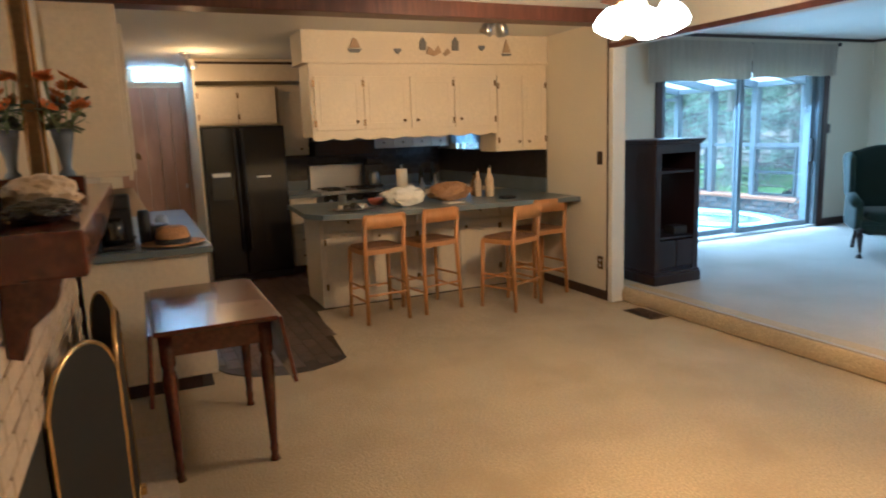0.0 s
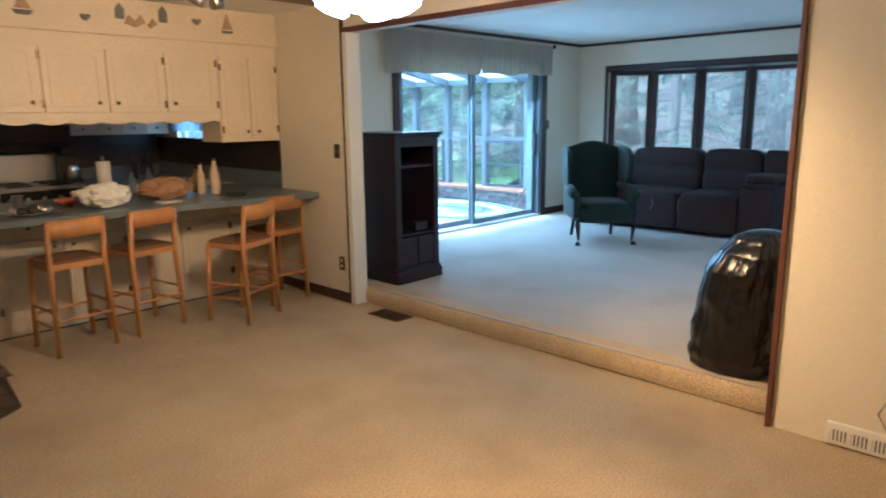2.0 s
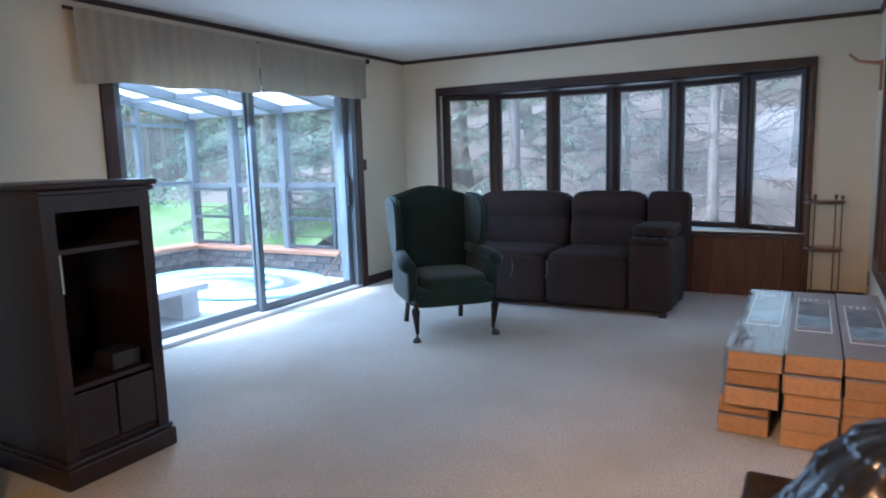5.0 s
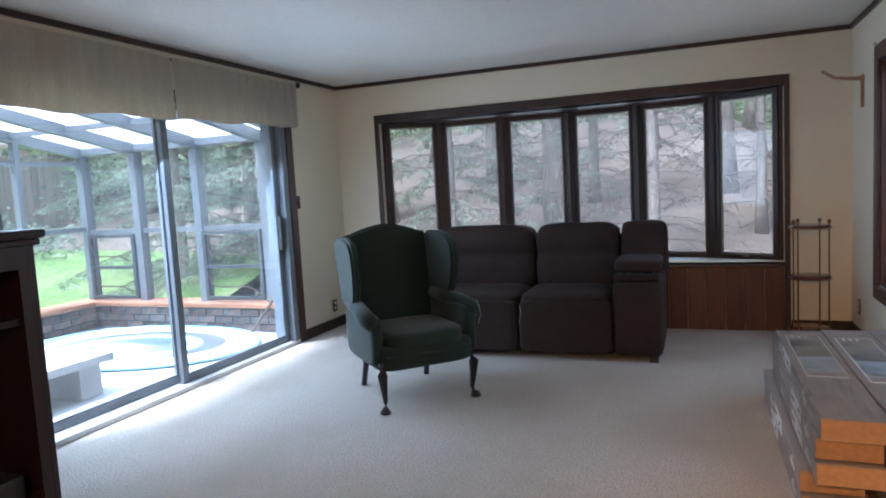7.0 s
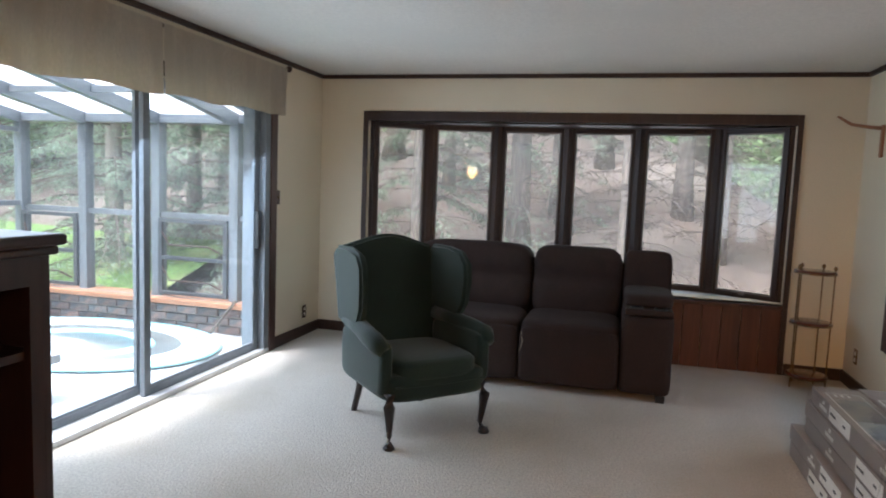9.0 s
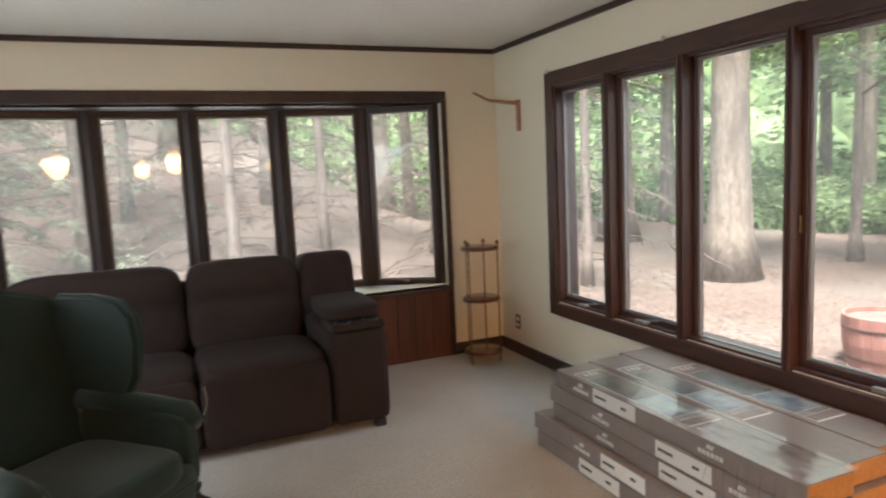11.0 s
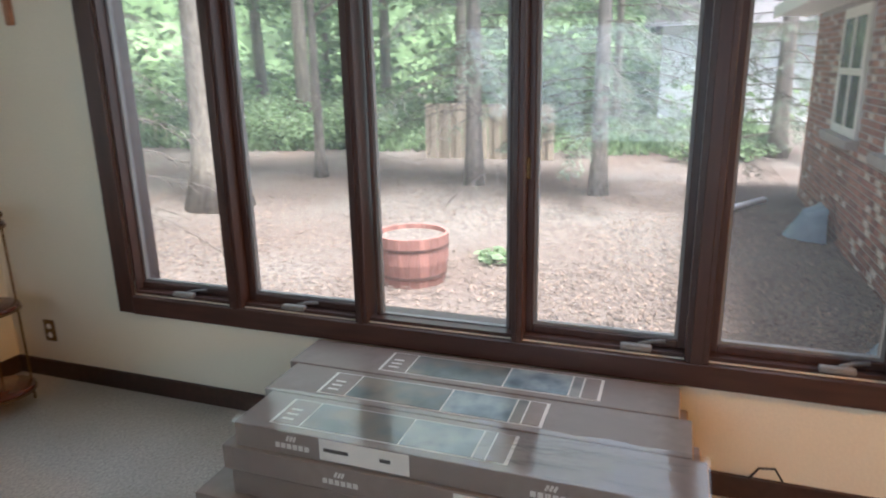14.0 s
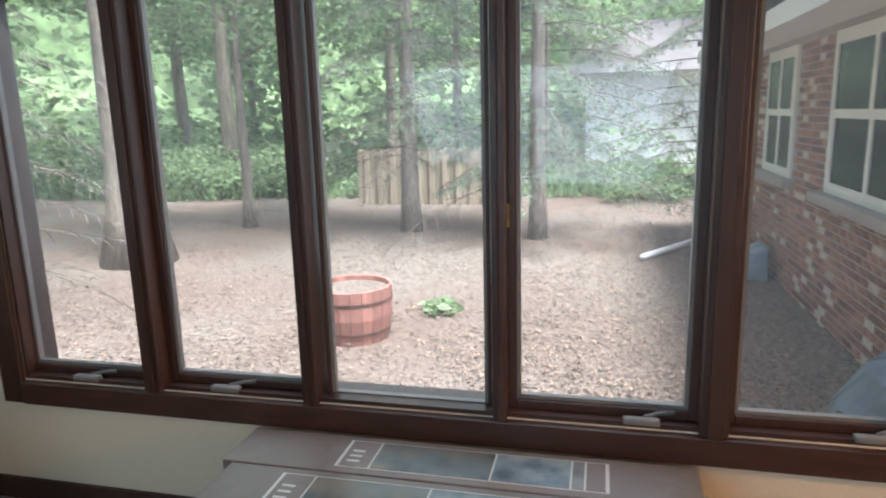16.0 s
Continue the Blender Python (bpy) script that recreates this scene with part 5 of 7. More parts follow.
GB2 = mat("dark_bottle_glass", (0.03, 0.035, 0.03), 0.1, var=0.1, bump=0)
GB2.node_tree.nodes["Principled BSDF"].inputs["Specular IOR Level"].default_value = 0.04
bottle(-4.45, 3.98, CTZ, 0.27, 0.035, CLOTH, "tall pale plastic bottle beside the paper bag")
bottle(-4.36, 4.06, CTZ, 0.30, 0.04, CLOTH, "tall pale plastic bottle beside the paper bag")
bottle(-6.45, 4.38, CTZ, 0.28, 0.035, GB2, "dark glass bottle by the backsplash")
bottle(-6.40, 4.20, CTZ, 0.25, 0.035, GB2, "dark glass bottle by the backsplash")
bottle(-5.0, 3.62, CTZ, 0.20, 0.03, FROST, "clear plastic bottle on the counter")
bottle(-4.98, 3.76, CTZ, 0.23, 0.032, FROST, "clear plastic bottle on the counter")
bottle(-4.60, 4.02, CTZ, 0.22, 0.045, KRAFT, "squat amber bottle beside the paper bag")
bottle(-4.58, 4.18, CTZ, 0.25, 0.05, FROST, "wide clear jar by the tiled wall")
T = thing("paper_towel", pose(-4.90, 3.36, CTZ), "white roll of paper towels on a stand", "paper towels")
part("roll", lathe([(0.02, 0.012), (0.055, 0.012), (0.055, 0.29), (0.02, 0.29)], 24), PAPER, T, smooth=True)
part("holder", lathe([(0.08, 0), (0.08, 0.01), (0.012, 0.012), (0.010, 0.32), (0.016, 0.33)], 18), STEEL, T, smooth=True)
T = thing("coffee_maker", pose(-6.55, 3.62, CTZ), "black and steel coffee maker against the backsplash", "coffee maker")
part("base", bx(-0.09, 0.09, -0.10, 0.10, 0, 0.03, 0.01), BLACKM, T)
part("column", bx(-0.09, -0.02, -0.10, 0.10, 0.03, 0.34, 0.01), BLACKM, T)
part("head", bx(-0.09, 0.08, -0.10, 0.10, 0.28, 0.36, 0.015), BLACKM, T)
part("carafe", lathe([(0.05, 0.03), (0.07, 0.07), (0.06, 0.16), (0.042, 0.2)], 18, 0.03), STEEL, T, smooth=True)
tagged(part("envelope", bx(-4.16, -4.02, 3.45, 3.62, CTZ, CTZ + 0.006, 0.001), PAPER), "white envelope on the counter", "paper")
tagged(part("eyeglasses_case", bx(-4.12, -4.02, 4.02, 4.16, CTZ, CTZ + 0.025, 0.01, 3), BLACKM, smooth=True), "small black case on the counter", "case")
# kitchen window towards the sunroom, with a valance
KWN = thing("window_4", I, "small kitchen window with white frame", "window", kind="structure")
pane("sash", pose(-6.35, 4.76, 1.05), 0.60, 0.57, KWN, rail=0.035, material=WHITE)
T = thing("curtain", I, "pale blue half curtain at the kitchen window", "curtain")
cu = bm_new()
G = [[cu.verts.new((-6.5 + 0.95 * i / 40, 4.655 + 0.012 * math.sin(i * 1.1), 1.40 + 0.24 * j / 4 + (0.02 * abs(math.sin(i * 0.5)) if j == 0 else 0))) for j in range(5)] for i in range(41)]
for i in range(40):
    for j in range(4):
        cu.faces.new((G[i][j], G[i + 1][j], G[i + 1][j + 1], G[i][j + 1]))
bmesh.ops.solidify(cu, geom=cu.faces[:], thickness=0.004)
part("cloth", cu, mat("pale_blue_cloth", (0.50, 0.55, 0.60), 0.9, bump=0.2), T, smooth=True)


def bar_stool(m):
    T = thing("bar_stool", m, "orange pine bar stool with a woven rush seat", "stool", "stools at the peninsula")
    # local: back at +y, seat centre at origin
    w, d, sz = 0.175, 0.165, 0.62
    for s in (-1, 1):
        part("leg", tube([(s * (w + 0.015), -d - 0.015, 0.0), (s * w, -d, sz - 0.02)], [0.017, 0.019], 8), PINE, T, smooth=True)
        part("back_leg", tube([(s * (w + 0.015), d + 0.03, 0.0), (s * w, d, sz - 0.02), (s * (w - 0.002), d + 0.035, 0.90)], [0.017, 0.02, 0.017], 8), PINE, T, smooth=True)
        part("seat_rail", bx(s * w - 0.014, s * w + 0.014, -d, d, sz - 0.045, sz - 0.002, 0.006), PINE, T)
        for z in (0.19, 0.30):
            part("stretcher", tube([(s * (w + 0.010), -d - 0.01, z), (s * (w + 0.010), d + 0.02, z)], 0.010, 8), PINE, T)
    for y in (-d, d):
        part("seat_rail", bx(-w, w, y - 0.014, y + 0.014, sz - 0.045, sz - 0.002, 0.006), PINE, T)
    part("stretcher", tube([(-w - 0.01, -d - 0.012, 0.24), (w + 0.01, -d - 0.012, 0.24)], 0.011, 8), PINE, T)
    part("stretcher", tube([(-w - 0.01, d + 0.024, 0.24), (w + 0.01, d + 0.024, 0.24)], 0.010, 8), PINE, T)
    part("seat", puff(-w - 0.012, w + 0.012, -d - 0.012, d + 0.012, sz - 0.03, sz + 0.018, 7, 8), RUSH, T, smooth=True)
    for z in (0.85,):
        r = bm_new()
        n = 10
        G = [[r.verts.new((-w + 2 * w * i / n, d + 0.03 + 0.025 * (1 - (2 * i / n - 1) ** 2) + t, z - 0.055 + j * 0.115)) for j in (0, 1) for t in (-0.009, 0.009)] for i in range(n + 1)]
        for i in range(n):
            a, b = G[i], G[i + 1]
            r.faces.new((a[0], b[0], b[2], a[2])), r.faces.new((a[1], a[3], b[3], b[1]))
            r.faces.new((a[2], b[2], b[3], a[3])), r.faces.new((a[0], a[1], b[1], b[0]))
        r.faces.new((G[0][0], G[0][2], G[0][3], G[0][1])), r.faces.new((G[n][0], G[n][1], G[n][3], G[n][2]))
        part("back_rail", r, PINE, T, smooth=True)
    return T


s1 = bar_stool(pose(-3.96, 2.735, 0, 0, 0, -85))
copy_thing(s1, pose(-4.02, 3.25, 0, 0, 0, -79))
copy_thing(s1, pose(-3.70, 3.89, 0, 0, 0, -68))
copy_thing(s1, pose(-3.98, 4.36, 0, 0, 0, -85))

# drop-leaf table
TT = thing("drop_leaf_table", pose(-2.17, 1.21, 0), "polished reddish drop-leaf table with turned legs", "table")
part("top", bx(-0.48, 0.48, -0.265, 0.265, 0.715, 0.74, 0.008, 3), CHERRY, TT)
part("apron", bx(-0.40, 0.40, -0.21, 0.21, 0.60, 0.715, 0.003), CHERRY, TT)
for s, t in ((1, 1), (1, -1), (-1, 1), (-1, -1)):
    pr = [(0.026, 0.0), (0.017, 0.03), (0.022, 0.06), (0.018, 0.09), (0.03, 0.40), (0.034, 0.50), (0.024, 0.54), (0.034, 0.56), (0.034, 0.70)]
    part("leg", lathe(pr, 14, s * 0.38, t * 0.215), CHERRY, TT, smooth=True)
lf = part("drop_leaf", bx(-0.48, 0.48, -0.010, 0.010, -0.33, 0.0, 0.004), CHERRY, TT)
lf.matrix_basis = pose(0, 0.277, 0.732, 9)
lf = part("drop_leaf", bx(-0.48, 0.48, -0.010, 0.010, -0.33, 0.0, 0.004), CHERRY, TT)
lf.matrix_basis = pose(0, -0.277, 0.732, -4)

# fireplace, mantel and what stands there
FP = thing("fireplace", I, "cream painted brick fireplace", "fireplace", kind="structure")
part("core", bx(-2.35, 0.35, 0.56, 0.62, 0.0, 1.24), MORTARW, FP)
# flat dark panel on the core; the firebox has no depth
part("firebox", bx(-1.75, -0.35, 0.618, 0.624, 0.06, 0.72), SCREENM, FP, "flat dark panel at the firebox")
me = None
for r in range(18):
    for k in range(13):
        x = -2.33 + k * 0.212 + (0.1 if r % 2 else 0)
        z = 0.012 + r * 0.068
        if x + 0.2 > 0.35 or (-1.85 < x < -0.40 and z < 0.70):
            continue
        if me is None:
            o = part("brick", bx(0.004, 0.204, 0.0, 0.022, 0.003, 0.062, 0.004, 1), BRICKW, FP)
            me = o.data
        else:
            o = new("brick", me)
            o.parent = FP
        o.location = (x, 0.62 - 0.004, z)
MT = thing("mantel_shelf", I, "thick dark wooden mantel shelf on carved corbels", "mantel")
part("shelf", bx(-2.35, -0.30, 0.60, 0.84, 1.255, 1.36, 0.01, 3), CHERRY, MT)
for x in (-0.50, -2.15):
    c = bm_new()
    pr = [(0.0, 0.0), (0.0, -0.20), (0.03, -0.21), (0.05, -0.14), (0.11, -0.09), (0.14, 0.0)]
    a = [c.verts.new((x - 0.045, 0.64 + p, 1.255 + q)) for p, q in pr]
    b = [c.verts.new((x + 0.045, 0.64 + p, 1.255 + q)) for p, q in pr]
    c.faces.new(a), c.faces.new(b[::-1])
    for i in range(len(pr)):
        j = (i + 1) % len(pr)
        c.faces.new((a[i], b[i], b[j], a[j]))
    bmesh.ops.recalc_face_normals(c, faces=c.faces[:])
    part("corbel", c, CHERRY, MT)
MZ = 1.361
T = thing("mirror", pose(-1.15, 0.60, MZ), "large gilt framed mirror leaning above the mantel", "mirror")
part("glass", bx(-0.62, 0.62, -0.004, 0.004, 0.06, 1.10), MIRROR, T, "mirror glass")
for a in ((-0.72, -0.62, 0.0, 1.16), (0.62, 0.72, 0.0, 1.16)):
    part("frame", bx(a[0], a[1], -0.012, 0.03, a[2], a[3], 0.008, 3), ABRASS, T)
    part("gilt_bead", bx(a[0] + 0.03, a[0] + 0.055, 0.03, 0.042, a[2], a[3], 0.005), BRASS, T)
part("frame", bx(-0.62, 0.62, -0.012, 0.03, 0.0, 0.06, 0.008, 3), ABRASS, T)
part("frame", bx(-0.62, 0.62, -0.012, 0.03, 1.10, 1.16, 0.008, 3), ABRASS, T)


def vase(x, y, z):
    st = thing("wooden_box", pose(x, y, z), "small dark wooden box under the vase", "box")
    part("box", bx(-0.07, 0.07, -0.06, 0.06, 0, 0.06, 0.005), CHERRY, st)
    T = thing("flower_vase", pose(x, y, z + 0.061), "blue glass vase of orange artificial flowers", "vase")
    part("vase", lathe([(0.03, 0), (0.032, 0.01), (0.018, 0.03), (0.024, 0.08), (0.038, 0.15), (0.045, 0.19), (0.040, 0.19)], 20), VASE, T, smooth=True)
    R = random.Random(2)
    for k in range(16):
        a, r = R.random() * 6.28, 0.05 + 0.11 * R.random()
        px, py, pz = r * math.cos(a), r * 0.7 * math.sin(a), 0.26 + 0.14 * R.random()
        st = part("stem", tube([(0.01 * math.cos(a), 0.01 * math.sin(a), 0.15), (px * 0.6, py * 0.6, 0.22), (px, py, pz)], 0.003, 5), LEAF, T)
        if k < 11:
            f = bm_new()
            for j in range(12):
                b = j / 12 * 6.28
                c = bm_new()
                bmesh.ops.create_grid(c, x_segments=2, y_segments=1, size=1)
                for v in c.verts:
                    v.co = Vector((0.022 + v.co.x * 0.02, v.co.y * 0.008 * (1.2 - abs(v.co.x) * 0.6), 0.006 * v.co.x * v.co.x))
                join(f, c, pose(0, 0, 0, 0, -15, math.degrees(b)))
            bmesh.ops.solidify(f, geom=f.faces[:], thickness=0.002)
            o = part("flower", f, PETAL, st)
            o.matrix_basis = pose(px, py, pz, R.uniform(-40, 40), R.uniform(-40, 40))
        for j in range(4):
            c = bm_new()
            bmesh.ops.create_grid(c, x_segments=2, y_segments=1, size=1)
            for v in c.verts:
                v.co = Vector((0.03 + v.co.x * 0.03, v.co.y * 0.012 * (1.1 - abs(v.co.x) * 0.7), 0))
            bmesh.ops.solidify(c, geom=c.faces[:], thickness=0.001)
            lf = part("leaf", c, NEEDLE, st)
            lf.matrix_basis = pose(px * (0.5 + 0.12 * j), py * (0.5 + 0.12 * j), 0.20 + 0.03 * j, R.uniform(-30, 30), R.uniform(-30, 30), R.random() * 360)


vase(-1.82, 0.70, MZ)
crumpled_bag(-0.75, 0.72, MZ, 0.12, 0.09, 0.10, CLOTH, "crumpled cream cloth on the mantel", "cloth", 3)
crumpled_bag(-0.55, 0.74, MZ, 0.11, 0.08, 0.05, BLACKM, "small dark cloth on the mantel", "cloth", 9)


def fire_screen():
    T = thing("fire_screen", pose(-1.15, 0.80, 0), "folding arched fire screen with brass edging", "fire screen")
    spots = [((0.30, -0.16), (-0.08, 0.02)), ((-0.08, 0.02), (-0.58, 0.02)), ((-0.58, 0.02), (-0.86, -0.10))]
    for (xa, ya), (xb, yb) in spots:
        w = math.hypot(xb - xa, yb - ya)
        top = 0.68
        out = [(0, 0.02)] + [(w / 2 - w / 2 * math.cos(math.pi * i / 14), top + 0.20 * math.sin(math.pi * i / 14)) for i in range(15)] + [(w, 0.02)]
        m = pose(xa, ya, 0.03, 0, 0, math.degrees(math.atan2(yb - ya, xb - xa)))
        b = bm_new()
        f = [b.verts.new((x, -0.003, z)) for x, z in out]
        k = [b.verts.new((x, 0.003, z)) for x, z in out]
        b.faces.new(f), b.faces.new(k[::-1])
        P_ = part("mesh_panel", b, SCREENM, T)
        P_.matrix_basis = m
        part("brass_rim", tube([(x, 0, z) for x, z in out] + [(0, 0, 0.02)], 0.009, 8), BRASS, P_, "bright brass rim", smooth=True)
    for x, y in ((0.30, -0.16), (-0.08, 0.02), (-0.58, 0.02), (-0.86, -0.10)):
        part("foot", bx(x - 0.02, x + 0.02, y - 0.03, y + 0.03, 0.0, 0.05, 0.005), BRASS, T)


fire_screen()
struct("hearth", bx(-2.35, 0.35, 0.64, 0.98, 0.0, 0.012, 0.003), BRICKW, "low painted hearth slab before the fireplace", "hearth")

# floor register, wall register, wall air conditioner with its cord
FV = thing("floor_vent", pose(-2.83, 4.66, 0.001), "brown metal floor register in the carpet", "vent")
part("frame", bx(-0.17, 0.17, -0.09, 0.09, 0.0, 0.006, 0.002), ABRASS, FV)
for k in range(10):
    part("louvre", bx(-0.145 + k * 0.03, -0.13 + k * 0.03, -0.07, 0.07, 0.006, 0.010), TRIM, FV)
WV = thing("wall_register", pose(0.255, 4.684, 0.012), "white metal baseboard register", "vent")
part("frame", bx(0, 0.62, -0.022, 0.0, 0.0, 0.105, 0.004), WHITE, WV)
for k in range(7):
    part("grille", bx(0.02 + k * 0.085, 0.085 + k * 0.085, -0.024, -0.022, 0.02, 0.075), ALU, WV)
    for j in range(4):
        part("louvre", bx(0.022 + k * 0.085 + j * 0.016, 0.030 + k * 0.085 + j * 0.016, -0.027, -0.024, 0.02, 0.075), WHITE, WV)
AC = thing("air_conditioner", pose(0.515, 4.684, 0.72), "white through-wall air conditioner in a dark wooden frame", "air conditioner")
fr = bm_new()
box(fr, 0.0, 0.045, -0.03, 0.0, 0.0, 0.56, 0.004), box(fr, 0.655, 0.70, -0.03, 0.0, 0.0, 0.56, 0.004)
box(fr, 0.045, 0.655, -0.03, 0.0, 0.0, 0.045, 0.004), box(fr, 0.045, 0.655, -0.03, 0.0, 0.515, 0.56, 0.004)
part("wood_frame", fr, TRIM, AC)
part("front", bx(0.045, 0.655, -0.06, -0.002, 0.045, 0.515, 0.012, 3), WHITE, AC)
for k in range(16):
    part("louvre", bx(0.09, 0.61, -0.066, -0.06, 0.10 + k * 0.022, 0.11 + k * 0.022), PAPER, AC)
part("cord", tube([(0.10, -0.03, 0.03), (0.09, -0.035, -0.10), (0.02, -0.04, -0.32), (-0.06, -0.04, -0.50), (-0.02, -0.06, -0.56), (0.08, -0.05, -0.60)], 0.005, 6), ALUW, AC, smooth=True)

# ceiling fan with a cluster of lit globes
FN = thing("ceiling_fan", pose(FAN[0], FAN[1], CF), "ceiling fan with a cluster of lit frosted glass shades", "ceiling fan")
part("canopy", lathe([(0.07, 0.0), (0.075, -0.02), (0.03, -0.06)], 20), BRASS, FN, smooth=True)
part("rod", tube([(0, 0, -0.05), (0, 0, -0.16)], 0.014), BRASS, FN)
part("motor", lathe([(0.05, -0.14), (0.11, -0.16), (0.125, -0.21), (0.10, -0.26), (0.05, -0.28)], 26), BRASS, FN, smooth=True)
for k in range(5):
    b = part("blade", bx(0.16, 0.62, -0.065, 0.065, -0.004, 0.004, 0.003), CHERRY, FN)
    b.matrix_basis = pose(0, 0, -0.20, 0, 0, k * 72 + 10) @ pose(0, 0, 0, 10)
    part("blade_arm", bx(0.09, 0.20, -0.018, 0.018, -0.010, -0.004, 0.002), BRASS, b)
for k in range(4):
    a = radians(k * 90 + 35)
    x, y = 0.13 * math.cos(a), 0.13 * math.sin(a)
    g = part("glass_shade", lathe([(0.02, 0.05), (0.045, 0.03), (0.07, -0.02), (0.075, -0.07), (0.06, -0.09), (0.02, -0.095)], 20), BULB, FN, "lit frosted glass shade", smooth=True)
    g.matrix_basis = pose(x, y, -0.36, 25 * math.sin(a), -25 * math.cos(a))
    part("lamp_arm", tube([(0, 0, -0.27), (x * 0.7, y * 0.7, -0.29), (x, y, -0.32)], 0.010), BRASS, FN)

# vinyl pieces of the kitchen floor
VB = bx(-0.098, 0.098, -0.046, 0.046, 0.0, 0.003, 0.0012, 1)
first = part("vinyl_brick", VB, VINYL, KFLOOR)
me = first.data
spot = 0


def in_poly(x, y, poly):
    c = False
    for (xa, ya), (xb, yb) in zip(poly, poly[1:] + poly[:1]):
        if (ya > y) != (yb > y) and x < (xb - xa) * (y - ya) / (yb - ya) + xa:
            c = not c
    return c


for r in range(13):
    for k in range(19):
        x, y = -6.05 + k * 0.202 + (0.1 if r % 2 else 0), 1.33 + r * 0.098
        if not in_poly(x + 0.1, y, KF) or not in_poly(x - 0.1, y, KF) or (y > 2.26 and x > -5.1):
            continue
        o = first if spot == 0 else new("vinyl_brick", me)
        o.parent = KFLOOR
        o.location = (x, y, 0.004)
        spot += 1

# ---- sunroom ----
SF = 0.12
SR = thing("sunroom", I, "grey aluminium glass sunroom with a sloping glazed roof", "sunroom", kind="structure")
struct("sunroom_floor", bx(-7.8, -4.73, 4.84, 9.85, -0.45, SF), CONC, "pale concrete sunroom floor", "floor")
XO, YN, ZL0, ZT = -7.6, 9.6, 0.42, 2.02
SLOPE = 0.18


def zr(y):
    return ZT + 0.06 + (YN - y) * SLOPE


posts_x = [-7.6, -6.83, -6.0, -5.17]
for x in posts_x:
    part("post", bx(x - 0.045, x + 0.045, YN - 0.06, YN + 0.05, ZL0, ZT + 0.02, 0.004), ALU, SR)
part("post", bx(-4.80, -4.735, YN - 0.06, YN + 0.05, ZL0, ZT + 0.02), ALU, SR)
part("eave_beam", bx(-7.66, -4.735, YN - 0.05, YN + 0.07, ZT + 0.02, ZT + 0.10, 0.004), ALU, SR)
part("mid_rail", bx(-7.6, -4.80, YN - 0.03, YN + 0.02, 1.16, 1.21), ALU, SR)
for y in (8.80, 7.95, 7.05, 6.15, 5.25):
    part("post", bx(XO - 0.035, XO + 0.035, y - 0.03, y + 0.03, ZL0, zr(y)), ALU, SR)
part("mid_rail", bx(XO - 0.025, XO + 0.025, 4.85, YN, 1.20, 1.25), ALU, SR)
part("mid_rail", bx(XO - 0.025, XO + 0.025, 4.85, YN, 1.93, 1.975), ALU, SR)
for x in (*posts_x, -4.78):
    r = bm_new()
    a = [r.verts.new(p) for p in ((x - 0.04, YN, zr(YN) - 0.07), (x + 0.04, YN, zr(YN) - 0.07), (x + 0.04, YN, zr(YN) + 0.05), (x - 0.04, YN, zr(YN) + 0.05))]
    b = [r.verts.new((v.co.x, 4.86, v.co.z + (YN - 4.86) * SLOPE)) for v in a]
    r.faces.new(a), r.faces.new(b[::-1])
    for i in range(4):
        r.faces.new((a[i], b[i], b[(i + 1) % 4], a[(i + 1) % 4]))
    bmesh.ops.recalc_face_normals(r, faces=r.faces[:])
    part("rafter", r, ALU, SR)
for y in (8.75, 7.6, 6.3, 5.2):
    part("purlin", bx(-7.6, -4.74, y - 0.02, y + 0.02, zr(y) - 0.03, zr(y) + 0.02), ALU, SR)
for xa, xb in zip([*posts_x], [*posts_x[1:], -4.74]):
    g = bm_new()
    q = [g.verts.new(p) for p in ((xa, YN + 0.05, zr(YN) + 0.03), (xb, YN + 0.05, zr(YN) + 0.03), (xb, 4.86, zr(4.86) + 0.04), (xa, 4.86, zr(4.86) + 0.04))]
    g.faces.new(q)
    bmesh.ops.solidify(g, geom=g.faces[:], thickness=0.006)
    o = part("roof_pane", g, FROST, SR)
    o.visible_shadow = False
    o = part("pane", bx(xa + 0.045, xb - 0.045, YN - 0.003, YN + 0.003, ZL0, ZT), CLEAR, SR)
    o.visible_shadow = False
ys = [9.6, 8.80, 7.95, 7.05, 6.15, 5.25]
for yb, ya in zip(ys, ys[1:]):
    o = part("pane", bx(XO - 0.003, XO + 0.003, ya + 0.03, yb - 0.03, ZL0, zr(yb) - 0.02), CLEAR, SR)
    o.visible_shadow = False
# lower awning vents with folding arms
for xa, xb in ((-7.55, -6.88), (-5.95, -5.22)):
    vf = bm_new()
    box(vf, xa, xa + 0.04, YN - 0.085, YN - 0.05, 0.44, 1.16, 0.003), box(vf, xb - 0.04, xb, YN - 0.085, YN - 0.05, 0.44, 1.16, 0.003)
    for z in (0.44, 0.77, 1.12):
        box(vf, xa + 0.04, xb - 0.04, YN - 0.085, YN - 0.05, z, z + 0.035, 0.003)
    V = part("vent_frame", vf, ALUD, SR, "dark metal frame of an awning vent")
    for z in (0.50, 0.83):
        part("vent_arm", tube([(xa + 0.05, YN - 0.09, z + 0.20), (xa + 0.18, YN - 0.16, z + 0.09), (xb - 0.14, YN - 0.16, z + 0.09), (xb - 0.05, YN - 0.09, z + 0.02)], 0.008, 6), TRIM, V)
